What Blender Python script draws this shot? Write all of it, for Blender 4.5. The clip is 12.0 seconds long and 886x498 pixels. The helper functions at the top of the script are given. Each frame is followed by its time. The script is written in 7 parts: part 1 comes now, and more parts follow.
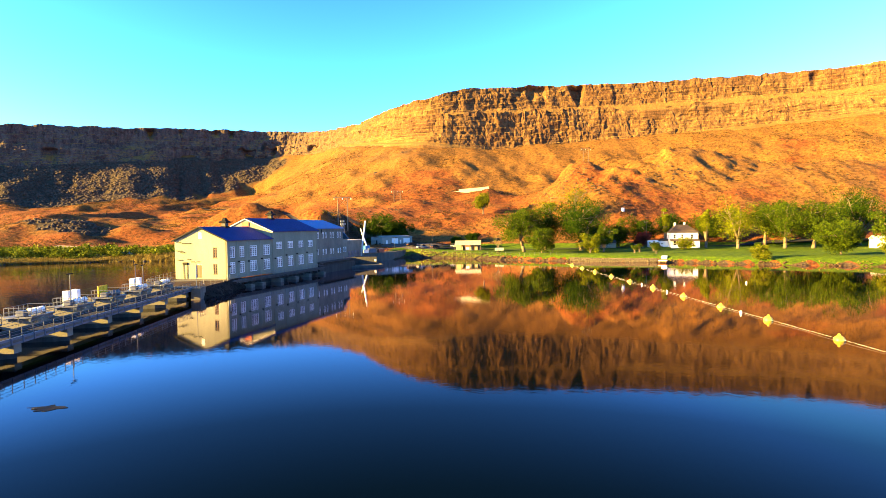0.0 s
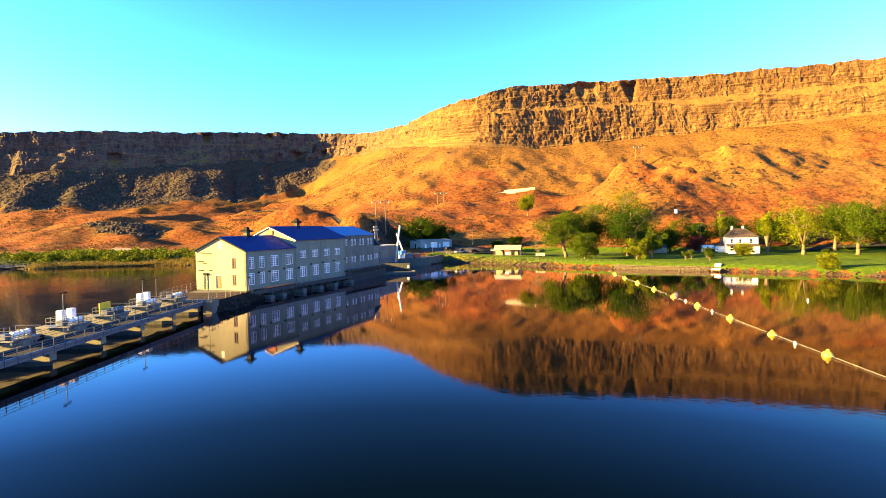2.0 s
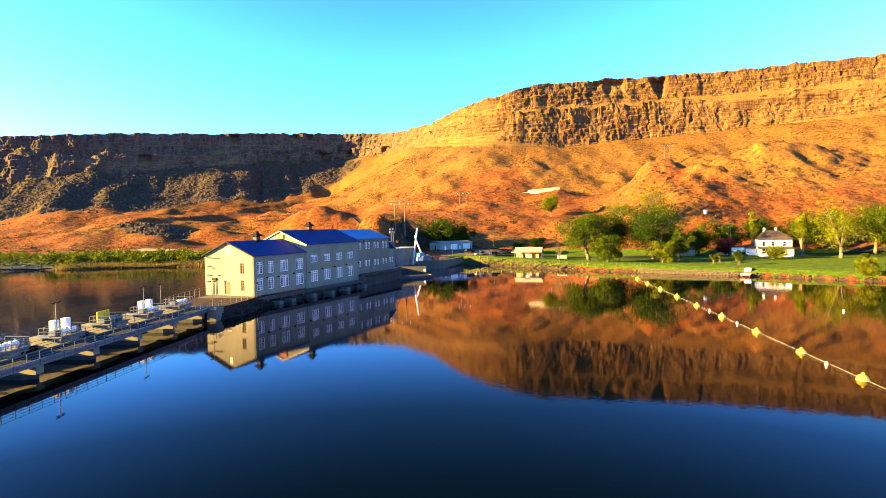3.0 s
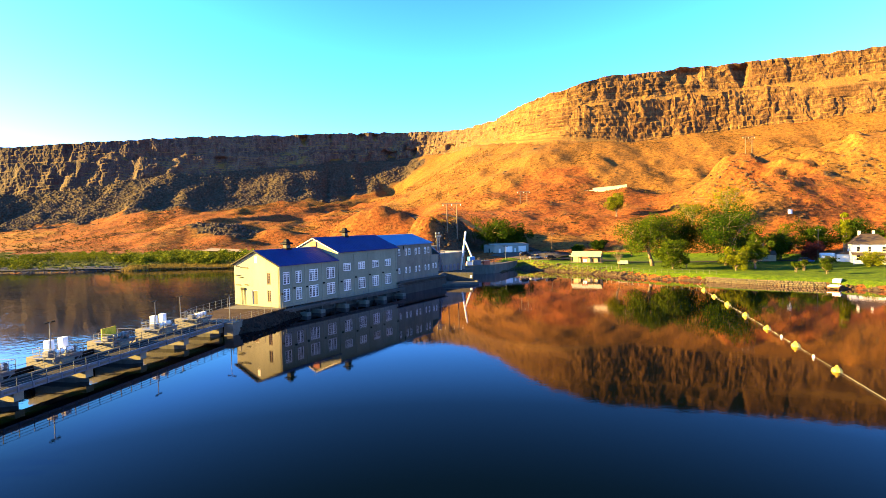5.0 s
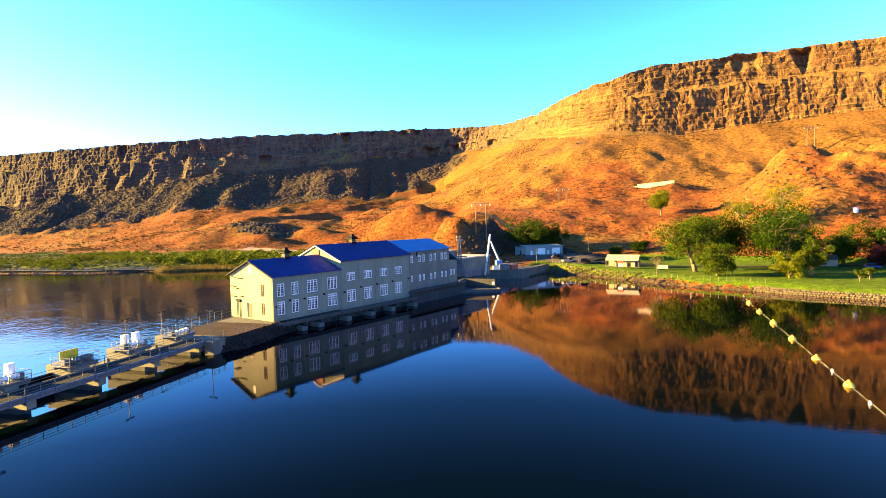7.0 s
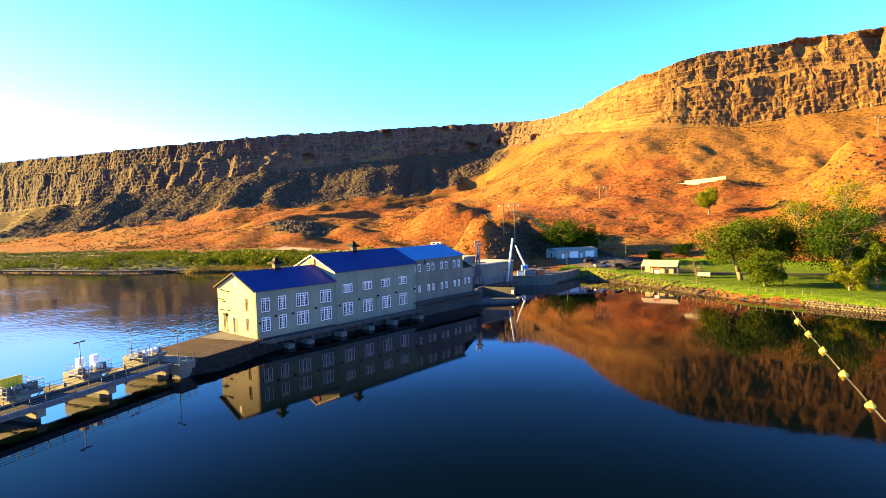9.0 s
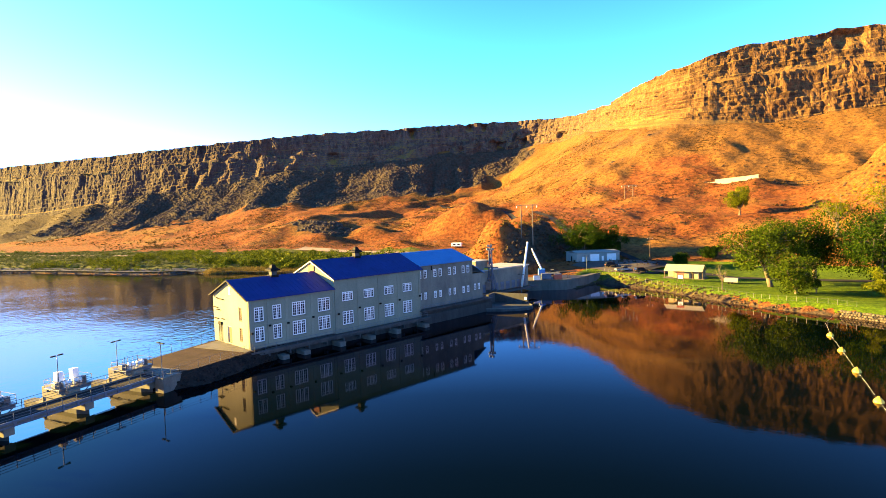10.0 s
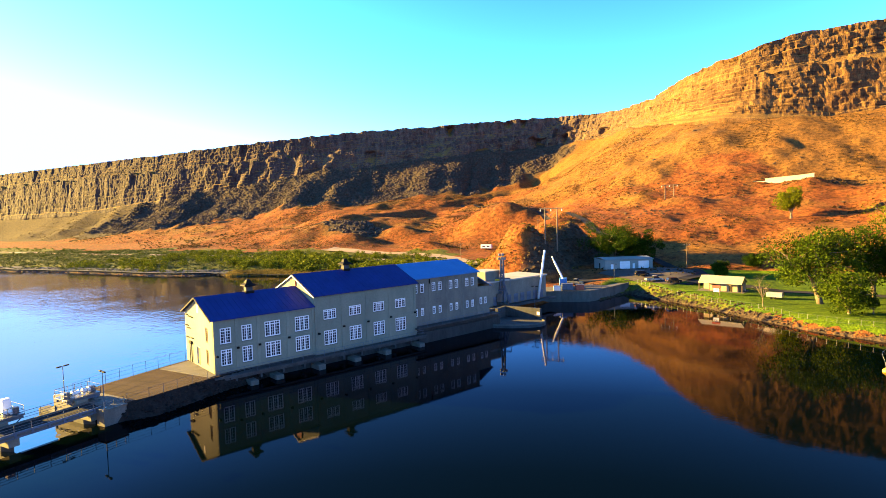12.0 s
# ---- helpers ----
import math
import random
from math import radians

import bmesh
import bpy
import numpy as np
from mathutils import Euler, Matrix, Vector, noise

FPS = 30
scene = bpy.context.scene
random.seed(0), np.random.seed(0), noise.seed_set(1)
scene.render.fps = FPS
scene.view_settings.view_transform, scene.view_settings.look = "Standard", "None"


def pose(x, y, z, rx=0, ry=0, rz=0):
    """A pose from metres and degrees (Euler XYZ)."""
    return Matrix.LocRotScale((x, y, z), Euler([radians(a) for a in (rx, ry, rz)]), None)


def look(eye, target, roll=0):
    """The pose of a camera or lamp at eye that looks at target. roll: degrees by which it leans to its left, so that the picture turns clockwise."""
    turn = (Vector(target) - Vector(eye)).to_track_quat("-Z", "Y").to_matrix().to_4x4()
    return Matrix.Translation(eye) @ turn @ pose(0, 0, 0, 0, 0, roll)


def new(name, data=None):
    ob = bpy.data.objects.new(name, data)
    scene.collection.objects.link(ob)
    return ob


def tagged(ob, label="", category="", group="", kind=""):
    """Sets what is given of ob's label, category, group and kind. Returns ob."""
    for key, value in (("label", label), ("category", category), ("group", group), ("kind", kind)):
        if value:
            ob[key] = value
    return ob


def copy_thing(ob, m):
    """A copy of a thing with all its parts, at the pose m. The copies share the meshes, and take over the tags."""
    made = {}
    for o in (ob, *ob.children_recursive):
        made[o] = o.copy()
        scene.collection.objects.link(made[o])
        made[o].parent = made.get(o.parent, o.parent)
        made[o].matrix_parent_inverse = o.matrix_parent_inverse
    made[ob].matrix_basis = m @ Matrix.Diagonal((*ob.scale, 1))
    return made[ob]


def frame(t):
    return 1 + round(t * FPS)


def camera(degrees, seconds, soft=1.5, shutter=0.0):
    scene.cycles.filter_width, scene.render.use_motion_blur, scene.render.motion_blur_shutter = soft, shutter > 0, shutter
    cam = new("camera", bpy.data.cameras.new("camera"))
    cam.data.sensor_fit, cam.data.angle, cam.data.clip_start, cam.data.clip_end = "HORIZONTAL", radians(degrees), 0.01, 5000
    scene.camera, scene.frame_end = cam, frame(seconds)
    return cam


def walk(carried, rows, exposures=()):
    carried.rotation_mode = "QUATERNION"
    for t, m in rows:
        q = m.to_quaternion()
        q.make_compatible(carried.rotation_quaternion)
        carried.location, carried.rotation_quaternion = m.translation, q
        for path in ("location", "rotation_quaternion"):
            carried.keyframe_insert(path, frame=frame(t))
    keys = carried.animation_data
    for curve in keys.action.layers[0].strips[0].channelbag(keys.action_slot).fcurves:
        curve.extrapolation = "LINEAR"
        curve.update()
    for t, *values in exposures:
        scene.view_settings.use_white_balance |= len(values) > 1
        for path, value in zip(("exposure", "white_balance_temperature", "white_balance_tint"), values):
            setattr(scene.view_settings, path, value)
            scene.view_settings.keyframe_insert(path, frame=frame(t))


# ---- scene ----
cam = camera(76.5, 12.0, soft=0.6)
METRES, EYE, TILT, LEAN, TURN = 80.0, 13.2, -0.75, -0.4, 0.0
ROWS = [
    (0.0, 0.0, 0.0, 0.0, -0.03, -1.44, 1.29),
    (0.5, 0.0189, 0.0228, 0.0073, 1.18, -1.44, 1.27),
    (1.0, 0.0379, 0.0467, 0.0148, 2.56, -1.43, 1.28),
    (1.5, 0.0575, 0.0714, 0.0223, 3.94, -1.45, 1.3),
    (2.0, 0.0771, 0.0974, 0.03, 5.37, -1.47, 1.34),
    (2.5, 0.0962, 0.125, 0.0375, 6.76, -1.49, 1.34),
    (3.0, 0.1156, 0.1533, 0.0447, 8.17, -1.51, 1.34),
    (5.0, 0.1911, 0.2856, 0.0748, 15.35, -1.7, 1.36),
    (5.5, 0.2088, 0.323, 0.082, 17.0, -1.77, 1.4),
    (6.0, 0.2264, 0.3612, 0.0901, 18.24, -1.88, 1.43),
    (6.5, 0.2435, 0.4006, 0.0976, 19.26, -1.98, 1.46),
    (7.0, 0.2606, 0.4409, 0.1055, 20.31, -2.08, 1.5),
    (9.0, 0.324, 0.6124, 0.1367, 25.32, -2.45, 1.56),
    (9.5, 0.3378, 0.6575, 0.145, 26.79, -2.51, 1.55),
    (10.0, 0.3511, 0.7026, 0.1532, 28.24, -2.56, 1.58),
    (10.5, 0.3627, 0.7489, 0.161, 29.88, -2.61, 1.55),
    (11.0, 0.3731, 0.7958, 0.1689, 31.19, -2.68, 1.53),
    (11.5, 0.3823, 0.8425, 0.1771, 32.05, -2.74, 1.49),
    (12.0, 0.3914, 0.889, 0.1847, 32.84, -2.79, 1.42),
]
walk(cam, [(t, pose(0, 0, EYE, TILT, LEAN, TURN) @ pose(METRES * x, METRES * y, METRES * z, 90 + pitch, roll, yaw)) for t, x, y, z, yaw, pitch, roll in ROWS],
     [(0.0, 3.52), (6.0, 3.54), (9.0, 3.53), (12.0, 3.42)])

# ---------------------------------------------------------------- light
SUN_AZ = Vector((-0.958, -0.287, 0)).normalized()
SUN_EL = radians(12)
sun_data = bpy.data.lights.new("sun", "SUN")
sun_data.energy, sun_data.angle, sun_data.color = 5.0, radians(0.53), (1.0, 0.63, 0.13)
sun = new("sun", sun_data)
sun_from = SUN_AZ * math.cos(SUN_EL) + Vector((0, 0, math.sin(SUN_EL)))
sun.matrix_world = look(sun_from * 100, (0, 0, 0))

world = bpy.data.worlds.new("world")
scene.world = world
world.use_nodes = True
wn = world.node_tree
sky = wn.nodes.new("ShaderNodeTexSky")
sky.sky_type, sky.sun_disc = "NISHITA", False
sky.sun_elevation, sky.sun_rotation = SUN_EL, math.atan2(SUN_AZ.x, SUN_AZ.y)
sky.altitude, sky.air_density, sky.dust_density, sky.ozone_density = 4000, 1.0, 3.0, 2.5
grade = wn.nodes.new("ShaderNodeHueSaturation")
grade.inputs["Saturation"].default_value = 0.8
tint = wn.nodes.new("ShaderNodeMix")
tint.data_type, tint.blend_type = "RGBA", "MULTIPLY"
tint.inputs["Factor"].default_value, tint.inputs["B"].default_value = 1.0, (0.88, 1.31, 1.35, 1)
wn.links.new(sky.outputs[0], grade.inputs["Color"])
wn.links.new(grade.outputs[0], tint.inputs["A"])
deep = wn.nodes.new("ShaderNodeGamma")
deep.inputs["Gamma"].default_value = 2.0
wn.links.new(tint.outputs["Result"], deep.inputs["Color"])
veil = wn.nodes.new("ShaderNodeMix")
veil.data_type, veil.blend_type = "RGBA", "DARKEN"
veil.inputs["Factor"].default_value, veil.inputs["B"].default_value = 1.0, (5.2, 10.0, 22.0, 1)
wn.links.new(deep.outputs[0], veil.inputs["A"])
wn.links.new(veil.outputs["Result"], wn.nodes["Background"].inputs[0])
wn.nodes["Background"].inputs[1].default_value = 0.0178


# ---------------------------------------------------------------- materials
def nodes(name):
    m = bpy.data.materials.new(name)
    m.use_nodes = True
    t = m.node_tree
    return m, t, t.nodes["Principled BSDF"]


def link(t, a, b):
    t.links.new(a, b)


def noise_node(t, scale, detail=4.0, rough=0.6, vec=None, stretch=None):
    n = t.nodes.new("ShaderNodeTexNoise")
    n.inputs["Scale"].default_value, n.inputs["Detail"].default_value, n.inputs["Roughness"].default_value = scale, detail, rough
    if vec is None:
        vec = t.nodes.new("ShaderNodeTexCoord").outputs["Object"]
    if stretch:
        mp = t.nodes.new("ShaderNodeMapping")
        mp.inputs["Scale"].default_value = stretch
        link(t, vec, mp.inputs["Vector"])
        vec = mp.outputs["Vector"]
    link(t, vec, n.inputs["Vector"])
    return n


def ramp(t, src, stops):
    r = t.nodes.new("ShaderNodeValToRGB")
    e = r.color_ramp.elements
    for i, (p, c) in enumerate(stops):
        k = e[0] if i == 0 else e[-1] if i == len(stops) - 1 else e.new(p)
        if i == 0 or i == len(stops) - 1:
            k.position = p
        k.color = (c, c, c, 1) if isinstance(c, (int, float)) else (*c, 1)
    link(t, src, r.inputs[0])
    return r.outputs[0]


def mixc(t, fac, a, b, mode="MIX"):
    n = t.nodes.new("ShaderNodeMix")
    n.data_type, n.blend_type = "RGBA", mode
    for sock, v in ((n.inputs["Factor"], fac), (n.inputs["A"], a), (n.inputs["B"], b)):
        if isinstance(v, (int, float)):
            sock.default_value = v
        elif isinstance(v, tuple):
            sock.default_value = (*v, 1)
        else:
            link(t, v, sock)
    return n.outputs["Result"]


def bump(t, b, src, strength, dist):
    n = t.nodes.new("ShaderNodeBump")
    n.inputs["Strength"].default_value, n.inputs["Distance"].default_value = strength, dist
    link(t, src, n.inputs["Height"])
    link(t, n.outputs[0], b.inputs["Normal"])


def surface(name, dark, light, big=0.5, fine=8.0, rough=0.8, metal=0.0, relief=0.02, vary=0.25, streak=None, spec=0.4):
    """A surface of two tones with stains of 1/big metres, grain of 1/fine metres and a little change from object to object."""
    m, t, b = nodes(name)
    n1 = noise_node(t, big, 5, 0.65, stretch=streak)
    n2 = noise_node(t, fine, 3, 0.6)
    base = mixc(t, ramp(t, n1.outputs["Fac"], [(0.3, 0.0), (0.7, 1.0)]), dark, light)
    grain = ramp(t, n2.outputs["Fac"], [(0.25, 1 - vary), (0.75, 1 + vary * 0.4)])
    base = mixc(t, 1.0, base, grain, "MULTIPLY")
    info = t.nodes.new("ShaderNodeObjectInfo")
    base = mixc(t, 1.0, base, ramp(t, info.outputs["Random"], [(0, 0.88), (1, 1.0)]), "MULTIPLY")
    link(t, base, b.inputs["Base Color"])
    b.inputs["Roughness"].default_value, b.inputs["Metallic"].default_value = rough, metal
    b.inputs["Specular IOR Level"].default_value = spec
    if relief:
        bump(t, b, n2.outputs["Fac"], 0.5, relief)
    return m


M_CONCRETE = surface("concrete", (0.065, 0.06, 0.05), (0.13, 0.12, 0.098), 0.35, 5.0, 0.85, relief=0.02, streak=(1, 1, 0.35))
M_CONCRETE_DARK = surface("weathered_concrete", (0.022, 0.023, 0.023), (0.066, 0.066, 0.064), 0.6, 6.0, 0.85, relief=0.03, streak=(1, 1, 0.4))
M_PLASTER = surface("painted_concrete", (0.14, 0.152, 0.112), (0.205, 0.218, 0.158), 0.25, 4.0, 0.75, relief=0.01, vary=0.16, streak=(1, 1, 0.3))
M_OLDBRICK = surface("old_concrete", (0.115, 0.11, 0.09), (0.195, 0.18, 0.14), 0.5, 5.0, 0.85, relief=0.02, streak=(1, 1, 0.5))
M_ROOF_DARK = surface("dark_blue_metal", (0.005, 0.017, 0.105), (0.008, 0.026, 0.15), 0.2, 3.0, 0.6, relief=0.0, vary=0.1, spec=0.15)
M_ROOF_LIGHT = surface("light_blue_metal", (0.025, 0.14, 0.33), (0.035, 0.18, 0.40), 0.2, 3.0, 0.45, relief=0.0, vary=0.1, spec=0.2)
M_MEMBRANE = surface("pale_roof_membrane", (0.26, 0.25, 0.22), (0.36, 0.345, 0.3), 0.3, 4.0, 0.8, relief=0.0, vary=0.12)
M_BLUE = surface("bright_blue_paint", (0.02, 0.12, 0.34), (0.035, 0.17, 0.44), 0.6, 6.0, 0.4, relief=0.0, vary=0.08)
M_WHITE = surface("white_paint", (0.7, 0.7, 0.68), (0.82, 0.82, 0.8), 0.4, 6.0, 0.5, relief=0.0, vary=0.08)
M_STEEL = surface("galvanised_steel", (0.12, 0.126, 0.132), (0.2, 0.206, 0.212), 1.0, 9.0, 0.45, 0.7, relief=0.0, vary=0.12)
M_STEEL_PAINT = surface("grey_blue_paint", (0.05, 0.07, 0.1), (0.09, 0.12, 0.165), 1.0, 9.0, 0.5, 0.1, relief=0.0, vary=0.15)
M_DARK = surface("dark_metal", (0.004, 0.004, 0.0045), (0.01, 0.01, 0.0105), 1.0, 9.0, 0.7, 0.0, relief=0.0, spec=0.1)
M_ASPHALT = surface("asphalt", (0.02, 0.02, 0.022), (0.038, 0.037, 0.036), 0.2, 7.0, 0.95, relief=0.01, spec=0.1)
M_DIRT = surface("packed_dirt", (0.03, 0.018, 0.013), (0.06, 0.037, 0.026), 0.3, 3.0, 0.95, relief=0.03, vary=0.4, spec=0.1)
M_ROCK = surface("basalt", (0.024, 0.02, 0.017), (0.11, 0.079, 0.053), 0.8, 5.0, 0.9, relief=0.08, spec=0.1)
M_RIPRAP = surface("pale_riprap", (0.04, 0.033, 0.023), (0.15, 0.12, 0.072), 0.9, 5.0, 0.9, relief=0.06)
# foundation walls: stain and the shade below the walkway, both in this tone
M_STAIN_SHADE = surface("wet_stained_concrete", (0.010, 0.010, 0.009), (0.036, 0.036, 0.032), 0.6, 6.0, 0.8, relief=0.03, streak=(1, 1, 0.3))
M_FLANK = surface("dark_flank_rock", (0.008, 0.007, 0.0065), (0.034, 0.026, 0.021), 0.8, 5.0, 0.9, relief=0.06, spec=0.1)
M_BROWNROCK = surface("brown_rock", (0.03, 0.02, 0.013), (0.09, 0.056, 0.03), 0.8, 5.0, 0.9, relief=0.08, spec=0.15)
M_GRAVEL_BAR = surface("river_gravel", (0.03, 0.033, 0.038), (0.08, 0.085, 0.094), 0.9, 5.0, 0.9, relief=0.05, spec=0.1)
M_WOOD = surface("weathered_wood", (0.07, 0.0455, 0.028), (0.154, 0.105, 0.063), 1.0, 10.0, 0.85, relief=0.01, streak=(1, 1, 0.1))
M_BARK = surface("pale_bark", (0.09, 0.065, 0.042), (0.2, 0.15, 0.1), 1.0, 7.0, 0.9, relief=0.04, streak=(1, 1, 0.2))
M_YELLOW = surface("yellow_paint", (0.55, 0.36, 0.02), (0.7, 0.48, 0.03), 1.0, 8.0, 0.5, relief=0.0, vary=0.1)
M_BUOY = surface("yellow_float", (0.576, 0.4, 0.024), (0.68, 0.528, 0.064), 2.0, 9.0, 0.4, relief=0.0, vary=0.08)
M_TAN = surface("tan_paint", (0.294, 0.238, 0.14), (0.364, 0.294, 0.175), 0.6, 6.0, 0.7, relief=0.0, vary=0.1)
M_RUST = surface("rust_red_paint", (0.3, 0.06, 0.03), (0.42, 0.1, 0.05), 1.0, 6.0, 0.7, relief=0.0)


def water_material(name, ripple, scale, tone, gloss, rough, curve):
    """Deep water: a dark body under a mirror whose strength follows the angle."""
    m, t, b = nodes(name)
    b.inputs["Base Color"].default_value = (*tone, 1)
    b.inputs["Roughness"].default_value, b.inputs["Specular IOR Level"].default_value = 0.9, 0.0
    mirror = t.nodes.new("ShaderNodeBsdfGlossy")
    mirror.inputs["Color"].default_value, mirror.inputs["Roughness"].default_value = (*gloss, 1), rough
    fres = t.nodes.new("ShaderNodeFresnel")
    fres.inputs["IOR"].default_value = 1.33
    a = noise_node(t, scale, 3, 0.55)
    c = noise_node(t, 0.02, 3, 0.6)
    patch = ramp(t, c.outputs["Fac"], [(0.42, 0.25), (0.62, 1.0)])
    h = mixc(t, 1.0, a.outputs["Fac"], patch, "MULTIPLY")
    n = t.nodes.new("ShaderNodeBump")
    n.inputs["Strength"].default_value, n.inputs["Distance"].default_value = ripple, 0.1
    link(t, h, n.inputs["Height"])
    link(t, n.outputs[0], mirror.inputs["Normal"])
    mx = t.nodes.new("ShaderNodeMixShader")
    link(t, ramp(t, fres.outputs[0], curve), mx.inputs[0])
    link(t, b.outputs[0], mx.inputs[1])
    link(t, mirror.outputs[0], mx.inputs[2])
    link(t, mx.outputs[0], t.nodes["Material Output"].inputs["Surface"])
    return m


M_WATER = water_material("still_water", 0.05, 1.2, (0.0004, 0.0019, 0.0021), (0.95, 0.84, 0.97), 0.035,
                         [(0.02, 0.0), (0.085, 0.013), (0.16, 0.052), (0.24, 0.155), (0.36, 0.34), (0.5, 0.72), (0.8, 0.97)])
M_TAILWATER = water_material("rippled_water", 0.9, 0.5, (0.002, 0.004, 0.006), (1.0, 0.95, 0.95), 0.06,
                             [(0.02, 0.04), (0.15, 0.24), (0.5, 0.52), (0.9, 0.95)])


def glass_pane(name):
    m, t, b = nodes(name)
    b.inputs["Base Color"].default_value = (0.012, 0.014, 0.018, 1)
    b.inputs["Roughness"].default_value = 0.05
    b.inputs["Specular IOR Level"].default_value = 0.3
    return m


M_GLASS = glass_pane("window_glass")


def leaf_material(name, dark, light):
    m, t, b = nodes(name)
    g = t.nodes.new("ShaderNodeNewGeometry")
    n = noise_node(t, 0.35, 3, 0.6)
    base = mixc(t, g.outputs["Random Per Island"], dark, light)
    base = mixc(t, 1.0, base, ramp(t, n.outputs["Fac"], [(0.3, 0.42), (0.7, 1.2)]), "MULTIPLY")
    link(t, base, b.inputs["Base Color"])
    b.inputs["Roughness"].default_value = 0.65
    b.inputs["Specular IOR Level"].default_value = 0.03
    tr = t.nodes.new("ShaderNodeBsdfTranslucent")
    link(t, base, tr.inputs["Color"])
    mx = t.nodes.new("ShaderNodeMixShader")
    mx.inputs[0].default_value = 0.15
    link(t, b.outputs[0], mx.inputs[1])
    link(t, tr.outputs[0], mx.inputs[2])
    link(t, mx.outputs[0], t.nodes["Material Output"].inputs["Surface"])
    return m


M_LEAF = leaf_material("cottonwood_leaves", (0.016, 0.036, 0.002), (0.078, 0.11, 0.004))
M_LEAF_DARK = leaf_material("dark_leaves", (0.008, 0.024, 0.0015), (0.042, 0.076, 0.003))
M_LEAF_YELLOW = leaf_material("yellow_green_leaves", (0.055, 0.078, 0.003), (0.17, 0.18, 0.006))
M_WILLOW = leaf_material("willow_leaves", (0.035, 0.06, 0.004), (0.17, 0.19, 0.01))
M_LEAF_RED = leaf_material("dark_red_leaves", (0.10, 0.02, 0.015), (0.16, 0.04, 0.025))
M_SAGE = leaf_material("sagebrush", (0.022, 0.016, 0.005), (0.10, 0.062, 0.018))
M_REED = leaf_material("dry_reeds", (0.13, 0.095, 0.02), (0.3, 0.22, 0.05))
# ---------------------------------------------------------------- land
def lattice(ix, iy, seed):
    h = (ix.astype(np.int64) * 374761393 + iy.astype(np.int64) * 668265263 + seed * 974711) & 0xFFFFFFFF
    h = ((h ^ (h >> 13)) * 1274126177) & 0xFFFFFFFF
    return ((h ^ (h >> 16)) & 0xFFFF) / 65535.0


def value_noise(x, y, seed=0):
    ix, iy = np.floor(x), np.floor(y)
    fx, fy = x - ix, y - iy
    fx, fy = fx * fx * (3 - 2 * fx), fy * fy * (3 - 2 * fy)
    a, b = lattice(ix, iy, seed), lattice(ix + 1, iy, seed)
    c, d = lattice(ix, iy + 1, seed), lattice(ix + 1, iy + 1, seed)
    return (a + (b - a) * fx) * (1 - fy) + (c + (d - c) * fx) * fy


def fbm(x, y, octaves=4, seed=0):
    total, amp, norm = 0.0, 1.0, 0.0
    for k in range(octaves):
        total = total + amp * (value_noise(x * 2 ** k, y * 2 ** k, seed + 17 * k) * 2 - 1)
        norm, amp = norm + amp, amp * 0.5
    return total / norm


def smooth(a, b, x):
    f = np.clip((x - a) / (b - a), 0, 1)
    return f * f * (3 - 2 * f)


# the canyon rim, from the far west to the east: x, y, height
RIM = [(-3500, 380, 112), (-1500, 470, 115), (-1031, 520, 119.5), (-719, 560, 124.5), (-520, 600, 131.5), (-381, 668, 136.5), (-249, 760, 146), (-165, 742, 139),
       (-90, 640, 130.5), (-62, 575, 129.5), (-14, 522, 132.5), (30, 528, 142), (75, 536, 144.5), (160, 540, 145.5), (296, 515, 147), (340, 497, 146), (400, 470, 148), (700, 380, 153), (3500, 100, 158)]
# slopes below the rim, by place along it: x of the rim, distances out from it, heights under the rim's own
SLOPES = [(-1500, (0, 3, 10, 16, 30, 60, 110, 200, 400), (0, -24, -30, -76, -90, -106, -122, -127, -130)),
          (-900, (0, 3, 10, 16, 30, 60, 110, 200, 400), (0, -24, -30, -72, -84, -102, -121, -127, -131)),
          (-600, (0, 3, 12, 18, 30, 70, 130, 190, 300, 400), (0, -25, -31, -50, -60, -82, -110, -124, -130, -132)),
          (-381, (0, 3, 12, 18, 30, 105, 160, 215, 300, 380, 470), (0, -25, -31, -36, -44, -84, -98, -113, -123, -129, -133)),
          (-249, (0, 3, 14, 20, 40, 130, 180, 260, 320, 400, 480), (0, -22, -31, -36, -46, -90, -99, -112, -122, -131, -136)),
          (-90, (0, 3, 12, 18, 40, 110, 160, 205, 240, 300, 380), (0, -8, -12, -22, -40, -80, -97, -112, -119, -125, -130)),
          (-14, (0, 3, 12, 18, 30, 105, 130, 170, 200, 240, 275, 340), (0, -14, -20, -44, -50, -92, -104, -113, -120, -128, -131, -133)),
          (40, (0, 3, 12, 18, 30, 105, 150, 200, 240, 275, 340), (0, -24, -32, -58, -63, -104, -115, -129, -138, -143, -146)),
          (200, (0, 3, 12, 18, 30, 105, 160, 220, 262, 290, 340), (0, -22, -30, -50, -56, -96, -110, -124, -136, -145.5, -147)),
          (420, (0, 3, 10, 14, 30, 110, 170, 230, 270, 300, 340), (0, -20, -26, -40, -46, -92, -110, -128, -140, -148, -149)),
          (700, (0, 3, 10, 14, 30, 110, 170, 230, 270, 300, 340), (0, -20, -26, -40, -46, -92, -110, -130, -144, -152, -153))]
